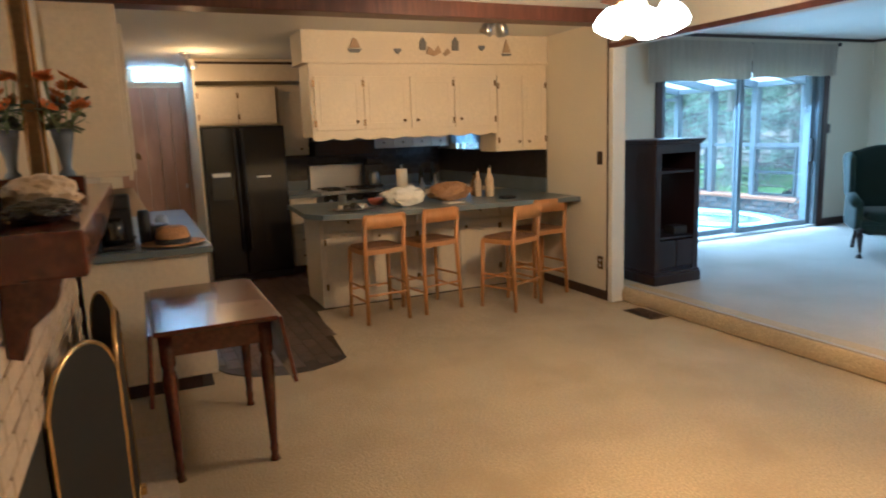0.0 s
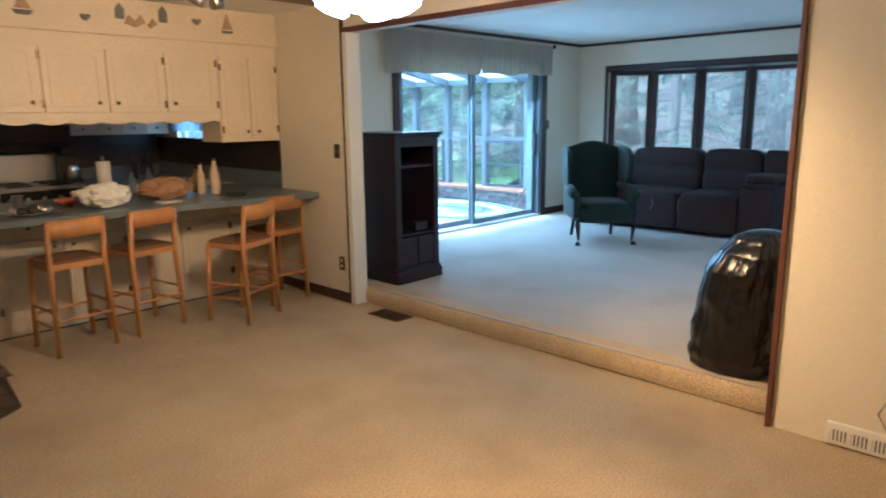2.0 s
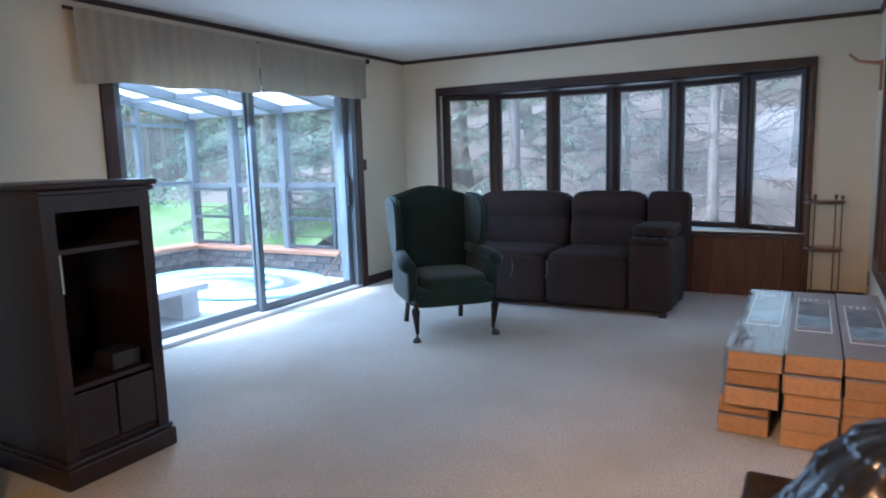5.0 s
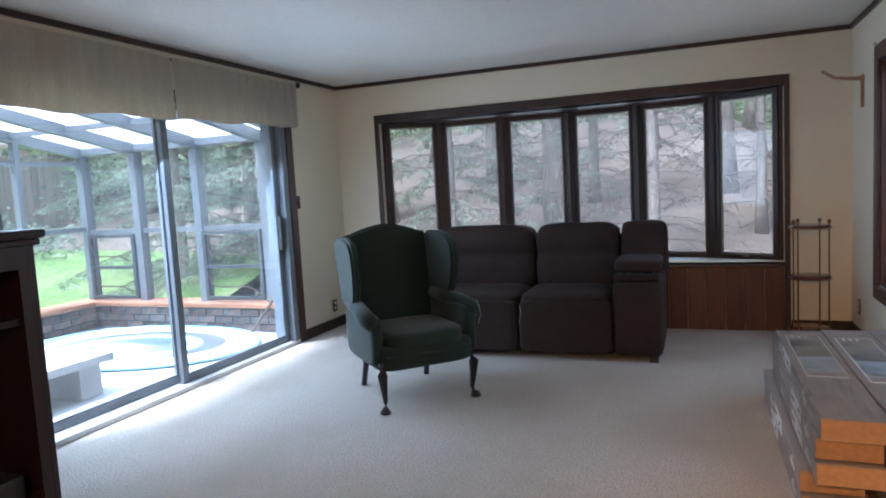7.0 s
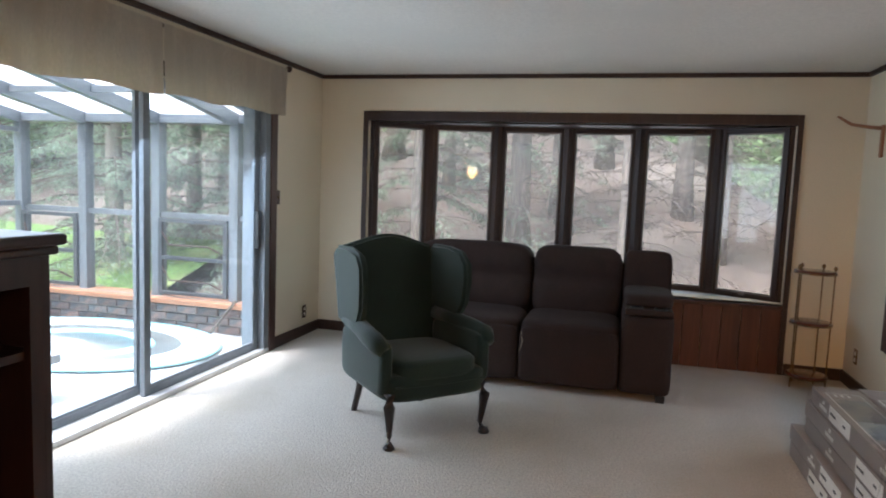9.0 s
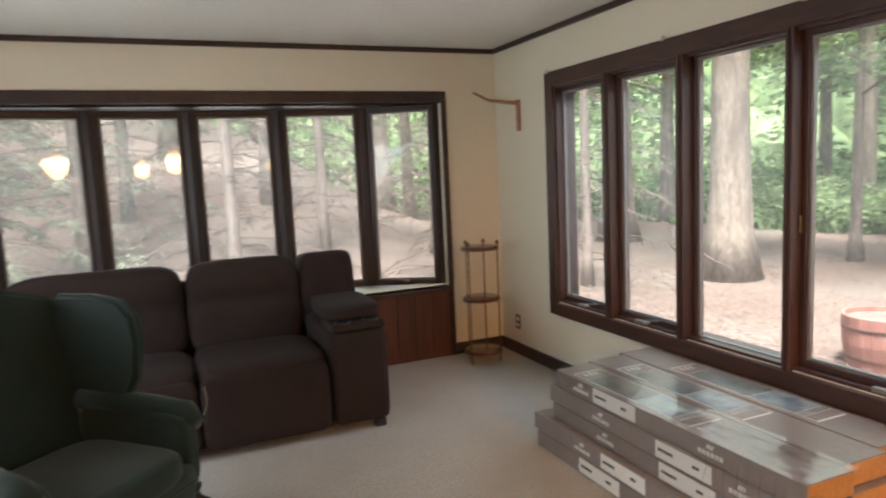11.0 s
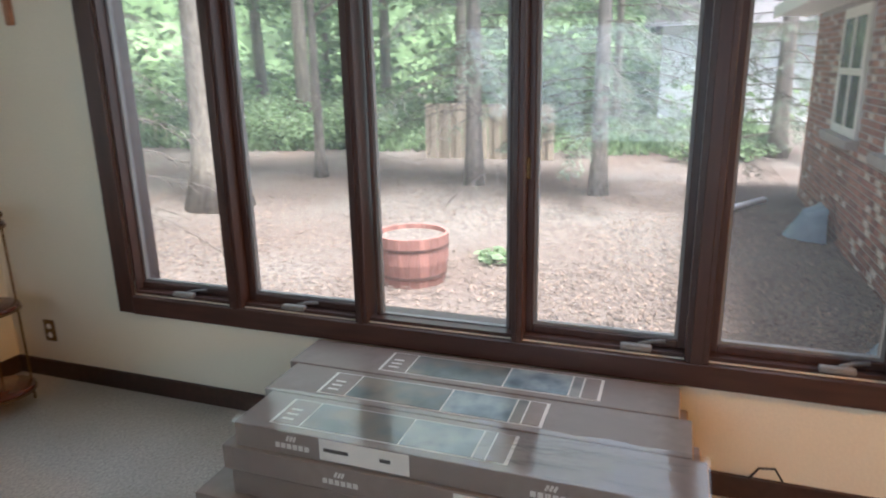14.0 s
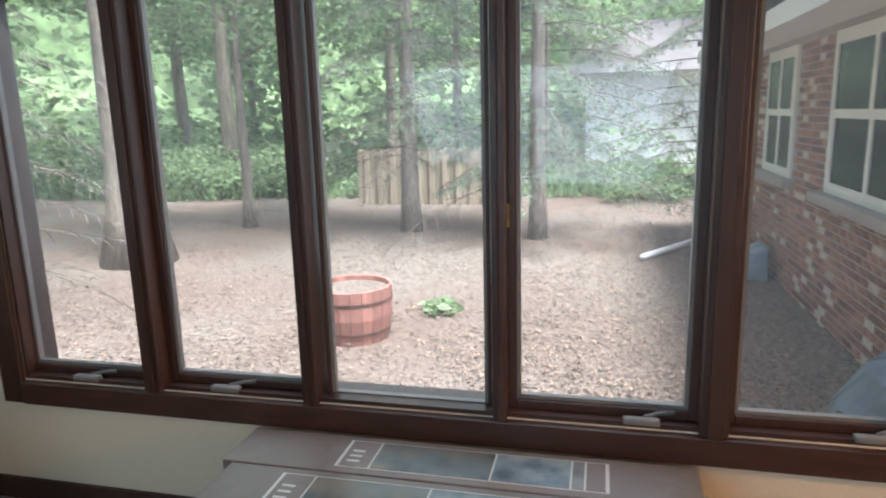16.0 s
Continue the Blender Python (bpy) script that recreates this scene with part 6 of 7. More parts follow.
# knee wall with a wooden ledge
KW = thing("knee_wall", I, "low sooty brick wall with a red cedar ledge", "low wall", kind="structure")
part("core", bx(-7.72, -4.735, YN - 0.08, YN + 0.10, -0.45, 0.37), MORTAR, KW)
part("core", bx(-7.72, -7.52, 4.86, YN - 0.08, -0.45, 0.37), MORTAR, KW)
part("ledge", bx(-7.76, -4.735, YN - 0.20, YN + 0.12, 0.375, 0.42, 0.006), CEDAR, KW)
part("ledge", bx(-7.76, -7.40, 4.86, YN - 0.20, 0.375, 0.42, 0.006), CEDAR, KW)
GB = mat("grey_brick", (0.16, 0.15, 0.15), 0.85, var=0.25, fine=60, big=12, bump=0.5, second=(0.30, 0.20, 0.17), rnd=0.35)
bm = bx(-0.105, 0.105, -0.02, 0.012, -0.033, 0.033, 0.003)
first = part("brick", bm, GB, KW)
me = first.data
first.location = (-7.40, YN - 0.085, SF + 0.04)
for r in range(4):
    for k in range(12):
        if r == 0 and k == 0:
            continue
        o = new("brick", me)
        o.parent = KW
        o.location = (-7.40 + k * 0.222 + (0.11 if r % 2 else 0), YN - 0.085, SF + 0.04 + r * 0.077)
for r in range(4):
    for k in range(14):
        o = new("brick", me)
        o.parent = KW
        o.matrix_basis = pose(-7.515, YN - 0.22 - k * 0.222 - (0.11 if r % 2 else 0), SF + 0.04 + r * 0.077, 0, 0, 90)
# round inflatable pool
PT = thing("paddling_pool", pose(-6.10, 8.72, SF) @ Matrix.Diagonal((1.15, 1.0, 1, 1)), "pale blue inflatable paddling pool full of light", "pool")
part("floor_sheet", lathe([(0.05, 0.012), (0.80, 0.012), (0.84, 0.016)], 48), POOLW, PT, smooth=True).scale = (1.12, 0.86, 1)
for k, (rr, z, m_) in enumerate(((0.90, 0.025, POOL), (0.76, 0.018, POOLW), (0.45, 0.012, POOL))):
    t = bm_new()
    n, q = 56, 10
    G = [[t.verts.new(((rr + 0.07 * math.cos(2 * math.pi * j / q)) * math.cos(2 * math.pi * i / n) * 1.12, (rr + 0.07 * math.cos(2 * math.pi * j / q)) * math.sin(2 * math.pi * i / n) * 0.86, z + 0.022 * math.sin(2 * math.pi * j / q))) for j in range(q)] for i in range(n)]
    for i in range(n):
        for j in range(q):
            t.faces.new((G[i][j], G[(i + 1) % n][j], G[(i + 1) % n][(j + 1) % q], G[i][(j + 1) % q]))
    part("air_ring", t, m_, PT, smooth=True)
BN = thing("bench", pose(-5.42, 7.0, SF), "low grey slab bench in the sunroom", "bench")
part("top", bx(-0.30, 0.30, -0.55, 0.55, 0.24, 0.30, 0.008), CONC, BN)
part("support", bx(-0.24, 0.24, 0.30, 0.48, 0.0, 0.24, 0.006), CONC, BN)
part("support", bx(-0.24, 0.24, -0.48, -0.30, 0.0, 0.24, 0.006), CONC, BN)
tagged(part("broom", tube([(-5.30, 9.35, SF + 0.01), (-5.05, 9.40, 0.46)], 0.014, 7), TWIG), "wooden stick leaning on the sunroom ledge", "stick")

# ---- outdoors ----
GZ = -0.45


def ground_z(x, y):
    h = 0.0
    if y > 11.5:
        d = y - 11.5
        near = max(0.0, min(1.0, (2.5 - x) / 6.0 + 0.5)) if x > -0.5 else 1.0
        h += near * (0.26 * d if d < 14 else 3.64 + 0.12 * (d - 14))
    h += 0.05 * noise.noise(Vector((x * 0.25, y * 0.25, 0)))
    if x < -9:
        h += 0.22 * max(0, -x - 17) + 0.02 * (-9 - x)
    return GZ + h


gm = bm_new()


def span(lo, hi, step):
    return [lo + i * step for i in range(int(round((hi - lo) / step)) + 1)]


gx = [-300, -120, -60] + span(-40, 40, 1.0) + [60, 120, 300]
gy = [-300, -120, -60] + span(-30, 50, 1.0) + [80, 140, 300]
GV = [[gm.verts.new((x, y, ground_z(x, y) if abs(x) < 50 and abs(y) < 60 else GZ + (6 if y > 50 else 0))) for y in gy] for x in gx]
for i in range(len(gx) - 1):
    for j in range(len(gy) - 1):
        gm.faces.new((GV[i][j], GV[i + 1][j], GV[i + 1][j + 1], GV[i][j + 1]))
struct("ground", gm, LITTER, "ground of dry leaf litter rising into woods", "ground", smooth=True)
lw = bm_new()
LG = {}
for i in range(0, 10):
    for j in range(0, 11):
        x, y = -7.8 - i * 1.0, 4.0 + j * 1.0
        LG[i, j] = lw.verts.new((x, y, ground_z(x, y) + 0.30))
for i in range(9):
    for j in range(10):
        lw.faces.new((LG[i, j], LG[i + 1, j], LG[i + 1, j + 1], LG[i, j + 1]))
struct("lawn", lw, GRASS, "short green lawn behind the sunroom", "lawn", smooth=True)

# ---- east side: brick wing, tub, yard ----
WY = 4.93


def sash_window(x0, x1, z0, z1):
    T = thing("house_window", I, "white double-hung window in the brick wing with a stone sill", "window", "windows of the brick wing")
    f = bm_new()
    for a, b in ((x0, x0 + 0.07), (x1 - 0.07, x1)):
        box(f, a, b, WY - 0.06, WY + 0.03, z0, z1, 0.004)
    box(f, x0 + 0.07, x1 - 0.07, WY - 0.06, WY + 0.03, z0, z0 + 0.06, 0.004), box(f, x0 + 0.07, x1 - 0.07, WY - 0.06, WY + 0.03, z1 - 0.08, z1, 0.004)
    part("frame", f, WHITE, T)
    part("sill", bx(x0 - 0.12, x1 + 0.15, WY - 0.02, WY + 0.13, z0 - 0.10, z0 - 0.002, 0.008), MORTAR, T, "pale limestone sill")
    half = (x1 - x0 - 0.14) / 2
    for k in (0, 1):
        a = x0 + 0.07 + k * half
        zc = (z0 + z1) / 2
        for j, (p, q) in enumerate(((z0 + 0.06, zc), (zc, z1 - 0.08))):
            S = bm_new()
            y = WY + 0.010 + 0.012 * j
            box(S, a, a + 0.04, y - 0.015, y + 0.015, p, q), box(S, a + half - 0.04, a + half, y - 0.015, y + 0.015, p, q)
            box(S, a + 0.04, a + half - 0.04, y - 0.015, y + 0.015, p, p + 0.04), box(S, a + 0.04, a + half - 0.04, y - 0.015, y + 0.015, q - 0.04, q)
            s = part("sash", S, WHITE, T)
            part("pane", bx(a + 0.04, a + half - 0.04, y - 0.003, y + 0.003, p + 0.04, q - 0.04), GB2, s, "dark reflecting glass")


sash_window(2.95, 4.92, 0.80, 2.25)
sash_window(6.15, 7.45, 0.80, 2.25)
BRW = thing("brick_wall", I, "red and tan brick outer wall of the house", "brick wall", kind="structure")
part("mortar_core", bx(0.30, 9.3, WY - 0.089, WY - 0.006, -0.6, 2.33), MORTAR, BRW)
part("brick_return", bx(9.3, 9.5, 0.4, WY - 0.01, -0.6, 2.33), BRICKI, BRW)
part("eave_soffit", bx(0.16, 9.9, WY - 0.02, WY + 0.55, 2.33, 2.37), WHITE, BRW)
part("fascia", bx(0.16, 9.9, WY + 0.55, WY + 0.58, 2.30, 2.48), WHITE, BRW)
part("roof", bx(0.16, 9.9, 0.4, WY + 0.60, 2.57, 2.63), ROOFM, BRW)
sh1 = bx(0.0, 0.195, -0.02, 0.0, 0.0, 0.058, 0.003, 1)
sh2 = bx(0.0, 0.195, -0.02, 0.0, 0.0, 0.058, 0.003, 1)
b0 = part("brick", sh1, BRICK, BRW)
b1 = part("brick", sh2, BRICKP, BRW)
mA, mB = b0.data, b1.data
rb = random.Random(8)
cnt = 2
far = bm_new()
farp = bm_new()
for r in range(37):
    z = -0.50 + r * 0.0745
    for k in range(44):
        x = 0.34 + k * 0.206 + (0.103 if r % 2 else 0)
        if x + 0.195 > 9.3 or any(a - 0.16 < x < b + 0.02 and 0.66 < z < 2.25 for a, b in ((2.95, 4.92), (6.15, 7.45))):
            continue
        if 1.72 < x < 2.54 and 0.36 < z < 1.07:
            continue
        pale = rb.random() < 0.13
        if 1.9 < x < 4.6 and 0.0 < z < 0.76 + 0.9 * (x < 2.7) and cnt < 290:
            o = new("brick", mB if pale else mA)
            o.parent = BRW
            o.location = (x, WY, z)
            cnt += 1
        else:
            t = farp if pale else far
            y0, y1, xe, ze = WY - 0.02, WY, x + 0.195, z + 0.058
            v = [t.verts.new(p) for p in ((x, y1, z), (xe, y1, z), (xe, y1, ze), (x, y1, ze), (x, y0, z), (xe, y0, z), (xe, y0, ze), (x, y0, ze))]
            for q in ((3, 2, 1, 0), (0, 1, 5, 4), (1, 2, 6, 5), (2, 3, 7, 6), (3, 0, 4, 7)):
                t.faces.new([v[i] for i in q])
b0.location, b1.location = (0.34, WY, -0.5745), (0.546, WY, -0.5745)
part("brickwork", far, BRICKI, BRW, "courses of red brick", kind="stuff")
part("pale_brickwork", farp, BRICKP, BRW, "scattered pale bricks", kind="stuff")
# louvred vent in the brick wall
T = thing("wall_vent", I, "white louvred vent set in the brick wall", "vent")
fr = bm_new()
box(fr, 1.90, 1.95, WY - 0.05, WY + 0.06, 0.42, 1.10, 0.005), box(fr, 2.50, 2.55, WY - 0.05, WY + 0.06, 0.42, 1.10, 0.005)
box(fr, 1.95, 2.50, WY - 0.05, WY + 0.06, 0.42, 0.47, 0.005), box(fr, 1.95, 2.50, WY - 0.05, WY + 0.06, 1.05, 1.10, 0.005)
part("frame", fr, WHITE, T)
part("backing", bx(1.95, 2.50, WY - 0.05, WY - 0.01, 0.47, 1.05), BLACKM, T)
for k in range(10):
    part("louvre", bx(1.95, 2.50, -0.03, 0.0, -0.004, 0.004), WHITE, T).matrix_basis = pose(0, WY + 0.04, 0.50 + k * 0.057, 35)
# brick return seen at the edge of the casement window
BR2 = thing("brick_pier", I, "brick pier outside the casement window", "brick pier", kind="structure")
part("mortar_core", bx(0.16, 0.245, 9.26, 9.44, -0.6, 2.55), MORTAR, BR2)
me = None
for r in range(38):
    for k in range(1):
        x = 0.165
        o = part("brick", bx(0, 0.075, -0.012, 0.0, 0, 0.06, 0.003, 1), BRICK, BR2) if me is None else new("brick", me)
        me = o.data
        o.parent = BR2
        o.location = (x, 9.26, -0.45 + r * 0.0745)

T = thing("half_barrel", pose(3.70, 9.25, GZ) @ Matrix.Diagonal((0.95, 0.95, 0.96, 1)), "weathered red half-barrel planter with metal hoops", "planter")
n = 22
st0 = None
for k in range(n):
    a0, a1 = 2 * math.pi * k / n + 0.006, 2 * math.pi * (k + 1) / n - 0.006
    s = bm_new()
    lev = [(0.34, 0.0), (0.385, 0.26), (0.39, 0.54)]
    O = [[s.verts.new((r * math.cos(a), r * math.sin(a), z)) for a in (a0, a1)] for r, z in lev]
    N_ = [[s.verts.new(((r - 0.03) * math.cos(a), (r - 0.03) * math.sin(a), z)) for a in (a0, a1)] for r, z in lev]
    for i in range(2):
        s.faces.new((O[i][0], O[i][1], O[i + 1][1], O[i + 1][0]))
        s.faces.new((N_[i][0], N_[i + 1][0], N_[i + 1][1], N_[i][1]))
        s.faces.new((O[i][0], O[i + 1][0], N_[i + 1][0], N_[i][0])), s.faces.new((O[i][1], N_[i][1], N_[i + 1][1], O[i + 1][1]))
    s.faces.new((O[2][0], O[2][1], N_[2][1], N_[2][0]))
    part("stave", s, BARREL, T)
for z, r in ((0.10, 0.362), (0.40, 0.390)):
    part("hoop", lathe([(r, z), (r + 0.008, z + 0.035), (r + 0.003, z + 0.035), (r - 0.005, z)], 40, cap=False), RUST, T)
part("soil", lathe([(0.05, 0.49), (0.355, 0.49), (0.358, 0.485)], 30), LITTER, T)
# downspout ends wrapped in plastic
for x, y, s in ((6.75, 5.25, 0.7), (2.72, 5.22, 0.72)):
    T = thing("window_well_cover", pose(x, y, GZ), "bluish clear plastic window well cover against the brick", "well cover")
    c = bm_new()
    n = 12
    L1 = [(0.55 * math.cos(math.pi * i / n), -0.3 + 0.62 * math.sin(math.pi * i / n) - 0.0) for i in range(n + 1)]
    A = [c.verts.new((p * s, q * s, 0.0)) for p, q in L1]
    B = [c.verts.new((p * s * 0.8, (q * 0.5 - 0.14) * s, 0.42 * s + 0.03 * math.sin(i * 2.2))) for i, (p, q) in enumerate(L1)]
    C = [c.verts.new((p * s * 0.8, -0.31 * s, 0.55 * s)) for p, q in L1]
    for i in range(n):
        c.faces.new((A[i], A[i + 1], B[i + 1], B[i])), c.faces.new((B[i], B[i + 1], C[i + 1], C[i]))
    bmesh.ops.solidify(c, geom=c.faces[:], thickness=0.006)
    part("dome", c, GALV, T)
tagged(part("fallen_pipe", tube([(8.75, 5.48, GZ + 0.06), (7.35, 6.42, GZ + 0.05)], 0.045, 10), SIDING, smooth=True), "white drain pipe lying on the leaves", "pipe")

# fence and neighbouring house beyond the spruces
FT = thing("board_fence", I, "tall weathered board fence beyond the trees", "fence")
first = part("board", bx(-0.02, 0.02, -0.07, 0.07, 0, 1.28, 0.004, 1), FENCE, FT)
me = first.data
first.location = (12.6, 9.5, GZ)
for k in range(1, 20):
    o = new("board", me)
    o.parent = FT
    o.location = (12.6 + (0.05 if k % 2 else 0), 9.5 + k * 0.155, GZ)
F2 = thing("board_fence", I, "tan board fence beyond the sunroom lawn", "fence")
for k in range(13):
    o = new("board", me)
    o.parent = F2
    o.location = (-16.0, 14.1 + k * 0.17, ground_z(-16, 15) - 0.1)
    o.scale = (1, 1.1, 1.75)
NH = thing("neighbour_house", I, "pale grey neighbouring house behind the trees", "house")
part("wall", bx(23, 30, -1.0, 7.6, GZ, 2.9), SIDING, NH)
r = bm_new()
v = [r.verts.new(p) for p in ((22.4, -1.6, 2.85), (22.4, 8.2, 2.85), (26.5, 8.2, 5.0), (26.5, -1.6, 5.0), (30.6, 8.2, 2.85), (30.6, -1.6, 2.85))]
r.faces.new((v[0], v[1], v[2], v[3])), r.faces.new((v[3], v[2], v[4], v[5])), r.faces.new((v[1], v[4], v[2])), r.faces.new((v[0], v[3], v[5]))
part("roof", r, ROOFM, NH)

# ---- trees ----


def leaf_cloud(bm, R, n, cx, cy, cz, rx, ry, rz, size, core=0.25):
    for _ in range(n):
        a, b = R.random() * 6.283, R.uniform(-1, 1)
        q = (core + (1 - core) * R.random()) ** 0.6
        s = math.sqrt(1 - b * b)
        p = Vector((cx + rx * q * s * math.cos(a), cy + ry * q * s * math.sin(a), cz + rz * q * b))
        u = Vector((R.uniform(-1, 1), R.uniform(-1, 1), R.uniform(-0.5, 0.5))).normalized()
        w = u.cross(Vector((R.uniform(-1, 1), R.uniform(-1, 1), R.uniform(-1, 1)))).normalized()
        k = size * R.uniform(0.6, 1.3)
        v = [bm.verts.new(p + u * k), bm.verts.new(p + w * k * 0.5), bm.verts.new(p - u * k), bm.verts.new(p - w * k * 0.5)]
        bm.faces.new(v)


def trunk_mesh(R, h, r, lean=0.02, flare=1.6, n=14):
    P, RR = [], []
    ox = oy = 0.0
    for i in range(n + 1):
        q = i / n
        ox += R.uniform(-1, 1) * lean * h / n
        oy += R.uniform(-1, 1) * lean * h / n
        P.append((ox, oy, -0.15 + q * h))
        RR.append(r * (1 - 0.75 * q) * (1 + (flare - 1) * max(0, 1 - q * n / 1.2)))
    return tube(P, RR, 14), P, RR


def broad_tree(x, y, h, r, crown_n, seed, label, low=3.5, spread=3.2, size=0.11, pale=False):
    R = random.Random(seed)
    T = thing("broadleaf_tree", pose(x, y, ground_z(x, y)), label, "tree", "woodland trees")
    t, P, RR = trunk_mesh(R, h, r)
    part("trunk", t, BARK, T, smooth=True)
    cr = bm_new()
    for k in range(9):
        i = int(len(P) * (0.35 + 0.55 * k / 9))
        b = Vector(P[min(i, len(P) - 1)])
        a = R.random() * 6.283
        L = spread * R.uniform(0.6, 1.1)
        e = b + Vector((math.cos(a) * L, math.sin(a) * L, L * R.uniform(0.1, 0.5)))
        m = (b + e) / 2 + Vector((0, 0, 0.25))
        part("limb", tube([b, m, e], [RR[min(i, len(P) - 1)] * 0.4, r * 0.14, r * 0.05], 7), BARK, T, smooth=True)
        for q, f in ((m, 0.35), (e, 0.65)):
            leaf_cloud(cr, R, int(crown_n / 4 * f), q.x, q.y, q.z, spread * 0.5, spread * 0.5, spread * 0.26, size * 0.75)
    part("crown", cr, LEAF, T, "broad green leaves")


def spruce(x, y, h, r, seed, label, n=46, first=0.5, reach=2.4, green=0.5, gstart=0.0, thin=0.7):
    R = random.Random(seed)
    T = thing("spruce_tree", pose(x, y, ground_z(x, y)), label, "tree", "spruce trees")
    t, P, RR = trunk_mesh(R, h, r, 0.008, 1.35)
    part("trunk", t, BARKD, T, smooth=True)
    br, nd = bm_new(), bm_new()
    for k in range(n):
        z = first + (h - first) * (k / n) ** 1.1
        a = k * 2.4 + R.uniform(-0.4, 0.4)
        L = reach * (1 - 0.55 * z / h) * R.uniform(0.6, 1.15)
        d = Vector((math.cos(a), math.sin(a), 0))
        pts = [Vector((0, 0, z)) + d * (L * q) + Vector((0, 0, -0.26 * L * q * q + 0.05 * math.sin(q * 3))) for q in (0, 0.35, 0.7, 1.0)]
        tube(pts, [0.024 * thin, 0.017 * thin, 0.010 * thin, 0.004], 5, br)
        side = d.cross(Vector((0, 0, 1)))
        for j in range(24):
            q = 0.15 + 0.85 * j / 24
            b = Vector((0, 0, z)) + d * (L * q) + Vector((0, 0, -0.26 * L * q * q))
            sgn = 1 if j % 2 else -1
            e = b + (side * sgn * 0.34 + d * 0.20) * L * 0.45 * R.uniform(0.5, 1) * (1.1 - q * 0.6) + Vector((0, 0, -0.10 * R.random() * L))
            tube([b, b.lerp(e, 0.55) + Vector((0, 0, 0.03)), e], [0.007 * max(1.0, thin * 1.4), 0.005, 0.0022], 3, br)
            if R.random() < green and z > gstart:
                for m in range(15):
                    c = b.lerp(e, 0.1 + 0.062 * m)
                    u = (e - b).normalized()
                    w = Vector((R.uniform(-1, 1), R.uniform(-1, 1), R.uniform(-1, 0.3))).normalized()
                    s = 0.125 * R.uniform(0.6, 1.3)
                    v = [nd.verts.new(c - u * 0.008), nd.verts.new(c + w * s + u * s * 0.3), nd.verts.new(c + u * 0.02 + w * s * 0.25)]
                    nd.faces.new(v)
    part("branches", br, TWIG, T, "drooping dry grey branches")
    part("needles", nd, NEEDLE, T, "sparse green needles")


broad_tree(6.45, 13.72, 13, 0.37, 3600, 1, "large grey-barked broadleaf tree with a flared base", spread=3.6)
broad_tree(8.6, 19.5, 15, 0.42, 3600, 2, "tall pale-barked broadleaf tree at the wood edge", spread=4)
broad_tree(9.5, 13.6, 9, 0.105, 3000, 3, "slender broadleaf tree in the leaf litter", spread=2.4)
spruce(9.3, 10.3, 11, 0.16, 4, "spruce with bare drooping lower branches", n=100, first=1.3, reach=2.9, green=0.6, gstart=1.6, thin=0.5)
spruce(8.9, 8.0, 10, 0.14, 5, "spruce with thin grey-green branches", n=110, first=1.0, reach=3.0, green=0.8, gstart=1.1, thin=0.45)
spruce(14.4, 4.7, 11, 0.2, 15, "spruce beside the neighbouring house", n=84, first=0.5, reach=3.6, green=0.95, gstart=0.4)
RT = random.Random(21)
for k, (x, y) in enumerate(((15.5, 17.5), (18.5, 21), (13, 22.5), (21.5, 17.5), (17.5, 13.2), (24, 12.5), (10.5, 25), (25, 22), (22, 9.0))):
    broad_tree(x, y, RT.uniform(11, 16), RT.uniform(0.16, 0.3), 4600, 30 + k, "woodland broadleaf tree with light green leaves", spread=3.8, size=0.15)
# hillside to the north
for k, (x, y) in enumerate(((-3.4, 15.2), (-0.6, 17.8), (1.8, 15.6), (-5.6, 19.0))):
    spruce(x, y, RT.uniform(9, 12), RT.uniform(0.13, 0.2), 50 + k, "hillside spruce with thin grey twigs", thin=0.4, n=80, first=0.6, reach=2.7, green=0.45 if k in (0, 3) else 0.15, gstart=0.5 if k in (0, 3) else 1.5)
for k, (x, y) in enumerate(((-2.2, 21.5), (2.6, 21.0), (-8.0, 22), (0.4, 25.5), (4.6, 24.5), (-4.4, 27), (-11, 18.5), (-14, 23), (5.2, 18.4), (-7.2, 16.4))):
    broad_tree(x, y, RT.uniform(10, 15), RT.uniform(0.13, 0.26), 1200, 60 + k, "hillside tree with light spring leaves", spread=3.4, size=0.13)
for k, (x, y) in enumerate(((-4.6, 13.4), (-1.7, 13.9), (0.9, 13.2), (-3.0, 17.2), (3.4, 13.6), (-0.2, 15.4))):
    spruce(x, y, RT.uniform(7, 10), RT.uniform(0.07, 0.11), 250 + k, "thin hillside spruce with bare grey twigs", thin=0.35, n=80, first=0.4, reach=2.0, green=0.55 if k == 0 else 0.15, gstart=0.3 if k == 0 else 2.0)
for k, (x, y) in enumerate(((-7.4, 13.6), (-9.6, 15.2), (-9.4, 12.9), (-14.5, 17.5), (-10.8, 18.5))):
    spruce(x, y, RT.uniform(8, 11), 0.15, 350 + k, "dense dark green spruce behind the sunroom", n=76, first=0.3, reach=2.6, green=0.95, gstart=0.2)
# west, past the lawn
for k, (x, y) in enumerate(((-20, 13), (-21, 18), (-18.5, 9.5), (-22, 6))):
    broad_tree(x, y, RT.uniform(9, 12), 0.2, 2600, 80 + k, "green tree behind the lawn", spread=3.8, size=0.17)


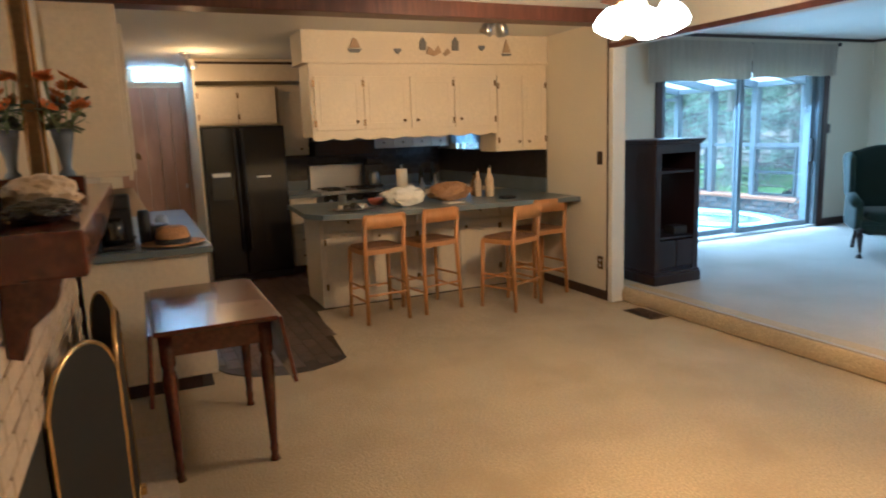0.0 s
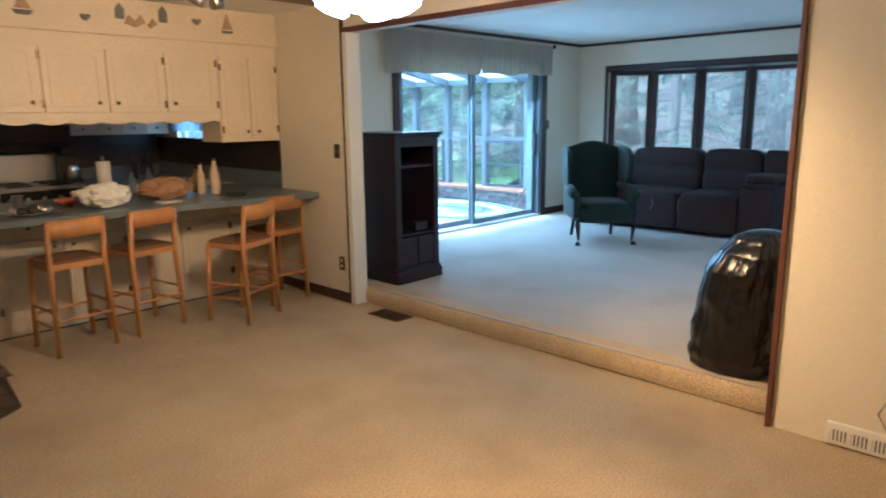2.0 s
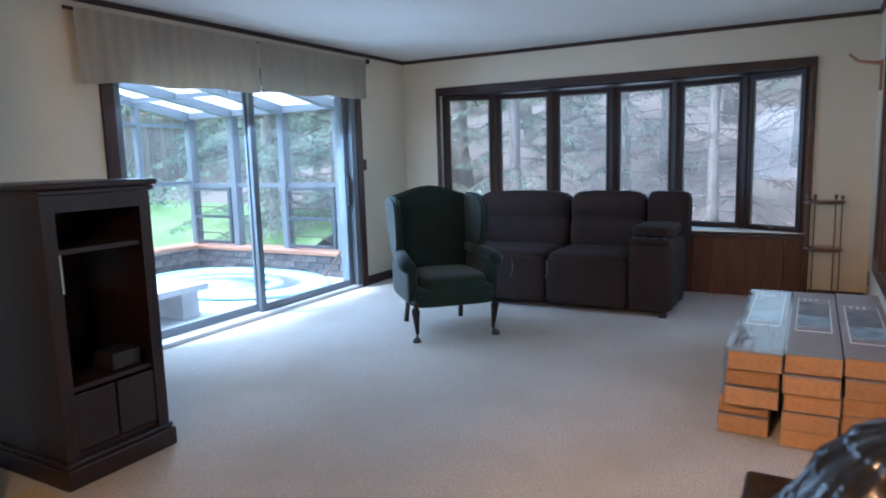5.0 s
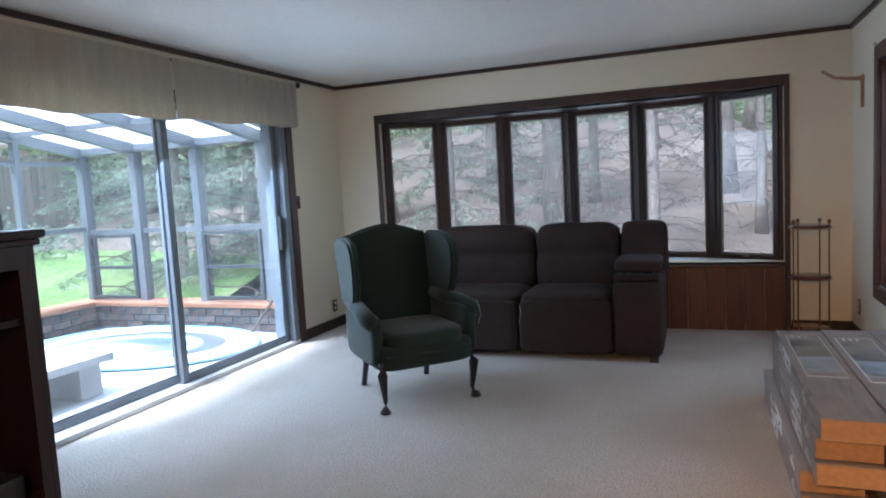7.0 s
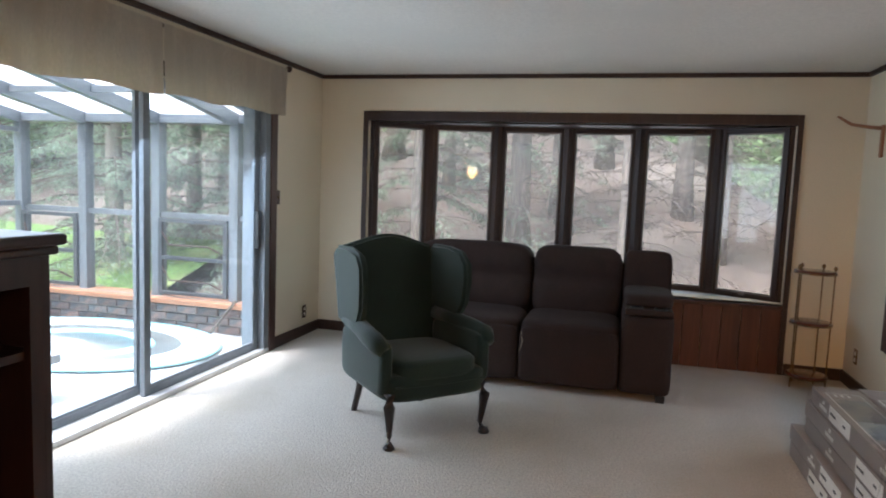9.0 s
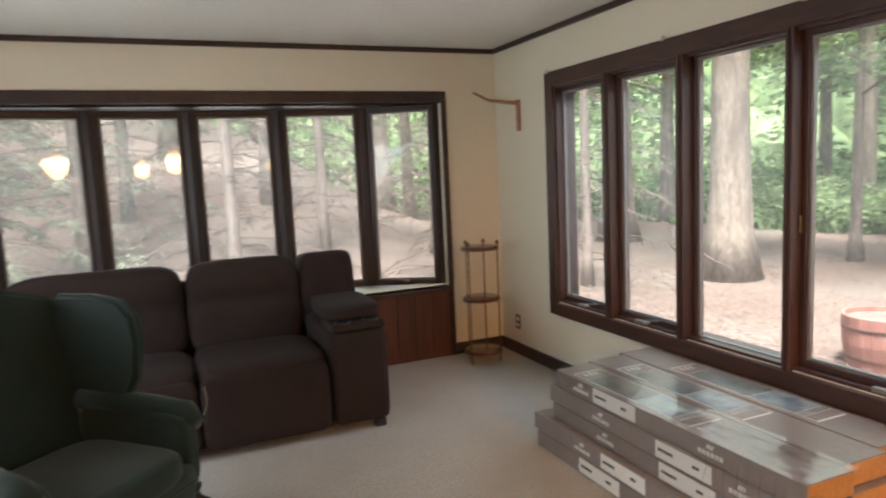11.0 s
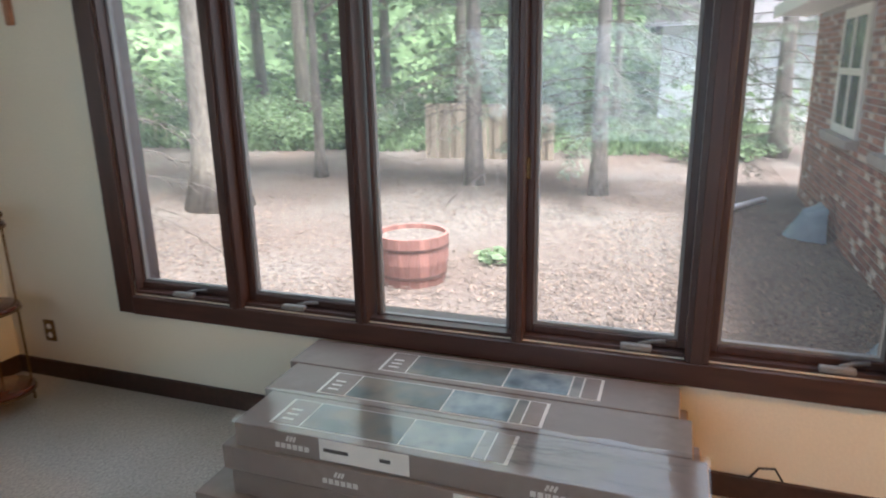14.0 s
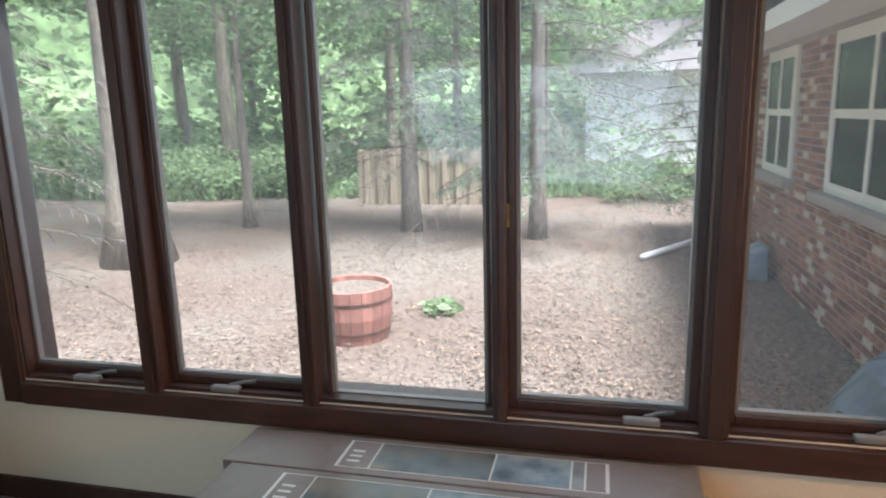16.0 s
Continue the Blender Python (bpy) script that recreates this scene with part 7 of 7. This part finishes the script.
def shrub(x, y, w, h, seed, n=420, mt=None):
    R = random.Random(seed)
    T = thing("shrub", pose(x, y, ground_z(x, y)), "leafy green undergrowth shrub", "shrub", "undergrowth shrubs")
    st = bm_new()
    for k in range(7):
        a = R.random() * 6.283
        tube([(0, 0, -0.05), (0.3 * w * math.cos(a), 0.3 * w * math.sin(a), h * 0.5), (0.6 * w * math.cos(a), 0.6 * w * math.sin(a), h * R.uniform(0.7, 1.0))], [0.014, 0.009, 0.003], 5, st)
    part("stems", st, TWIG, T)
    cr = bm_new()
    leaf_cloud(cr, R, n, 0, 0, h * 0.55, w, w, h * 0.5, 0.075, 0.1)
    part("foliage", cr, mt or LEAF, T)


for k in range(40):
    shrub(RT.uniform(13.4, 20), RT.uniform(14.6, 22), RT.uniform(0.7, 1.4), RT.uniform(0.6, 1.5), 300 + k, 700)
for k in range(14):
    shrub(RT.uniform(13.2, 14.8), RT.uniform(3.5, 13.5), RT.uniform(0.4, 0.7), RT.uniform(0.4, 0.9), 140 + k, 160)
for k in range(9):
    shrub(RT.uniform(-17.5, -13.5), RT.uniform(13.5, 20), RT.uniform(0.8, 1.5), RT.uniform(0.9, 1.8), 160 + k, mt=NEEDLE)
shrub(4.55, 8.6, 0.24, 0.12, 200, 60)
# far woods
fw = bm_new()
R = random.Random(77)
for k in range(430):
    a = R.uniform(-0.6, 3.75)
    d = R.uniform(25, 40)
    cx, cy = 1 + d * math.cos(a), 7 + d * math.sin(a)
    leaf_cloud(fw, R, 150, cx, cy, ground_z(cx, cy) + R.uniform(0.5, 11), 2.8, 2.8, 2.4, 0.27, 0.1)
for k in range(520):
    a, d = R.uniform(-0.5, 3.6), R.uniform(21, 34)
    cx, cy = 1 + d * math.cos(a), 7 + d * math.sin(a)
    leaf_cloud(fw, R, 60, cx, cy, ground_z(cx, cy) + R.uniform(0.2, 1.4), 1.8, 1.8, 0.9, 0.17, 0.1)
tagged(part("far_woods", fw, LEAF), "distant green woods all round the house", "woods", kind="stuff")
# green undergrowth at the wood edge
ug = bm_new()
for _ in range(26000):
    x, y = R.uniform(12.5, 27), R.uniform(4.5, 27)
    if x < 13.6 - 0.08 * (y - 12) + 1.3 * noise.noise(Vector((x * 0.3, y * 0.3, 3.0))) or noise.noise(Vector((x * 0.5, y * 0.5, 8.0))) < -0.25:
        continue
    z, hh = ground_z(x, y), R.uniform(0.10, 0.42)
    a, b = R.random() * 6.283, R.random() * 6.283
    s = R.uniform(0.03, 0.075)
    p, q = Vector((x, y, z - 0.02)), Vector((x + 0.16 * math.cos(b), y + 0.16 * math.sin(b), z + hh))
    d = Vector((math.cos(a) * s, math.sin(a) * s, 0))
    v = [ug.verts.new(p - d * 0.4), ug.verts.new(p + d * 0.4), ug.verts.new(p.lerp(q, 0.6) + d), ug.verts.new(q), ug.verts.new(p.lerp(q, 0.6) - d)]
    ug.faces.new(v)
tagged(part("undergrowth", ug, LEAF), "low green plants at the edge of the wood", "undergrowth", kind="stuff")
# the last rank of woods, past everything else
bd = bm_new()
rows = [(0.0, -3.0), (0.0, 2.5), (0.5, 5.5), (1.5, 9.0)]
grid = []
for i in range(121):
    a = 2 * math.pi * i / 120
    col = []
    for out, z in rows:
        d = 56 + out + 2.5 * noise.noise(Vector((i * 0.5, z * 0.3, 1.0)))
        col.append(bd.verts.new((1 + d * math.cos(a), 7 + d * math.sin(a), z + (3.0 * noise.noise(Vector((i * 0.4, 5.0, 0.0))) + 5.0 if z == 9.0 else 0))))
    grid.append(col)
for c, e in zip(grid, grid[1:]):
    for j in range(3):
        bd.faces.new((c[j], e[j], e[j + 1], c[j + 1]))
tagged(part("backdrop", bd, WOODS), "far green wood closing the view", "backdrop", kind="structure")
# loose dead leaves near the house
dl = bm_new()
R = random.Random(12)


def dead_leaf(x, y):
    z = ground_z(x, y) + 0.012 + 0.02 * R.random()
    a, s = R.random() * 6.283, R.uniform(0.009, 0.024)
    u, w = Vector((math.cos(a), math.sin(a), R.uniform(-0.4, 0.4))), Vector((-math.sin(a), math.cos(a), R.uniform(-0.4, 0.4)))
    p = Vector((x, y, z))
    v = [dl.verts.new(p - u * s), dl.verts.new(p + w * s * 0.6 + Vector((0, 0, 0.012))), dl.verts.new(p + u * s), dl.verts.new(p - w * s * 0.6 + Vector((0, 0, 0.012)))]
    dl.faces.new((v[0], v[1], v[3])), dl.faces.new((v[1], v[2], v[3]))


for _ in range(80000):
    q = R.random() ** 1.4
    x, y = 0.3 + 13.5 * q, R.uniform(4.95, 12 + 7 * q)
    if R.random() < (1.0 if y < 7.6 + noise.noise(Vector((x * 0.7, y * 0.7, 2.0))) * 1.5 else 0.4 + 0.5 * noise.noise(Vector((x * 0.8, y * 0.8, 6.0)))):
        dead_leaf(x, y)
for _ in range(16000):
    dead_leaf(R.uniform(-6, 5), R.uniform(11, 22))
tagged(part("dead_leaves", dl, LEAFD), "scattered curled brown dead leaves", "leaves", kind="stuff")
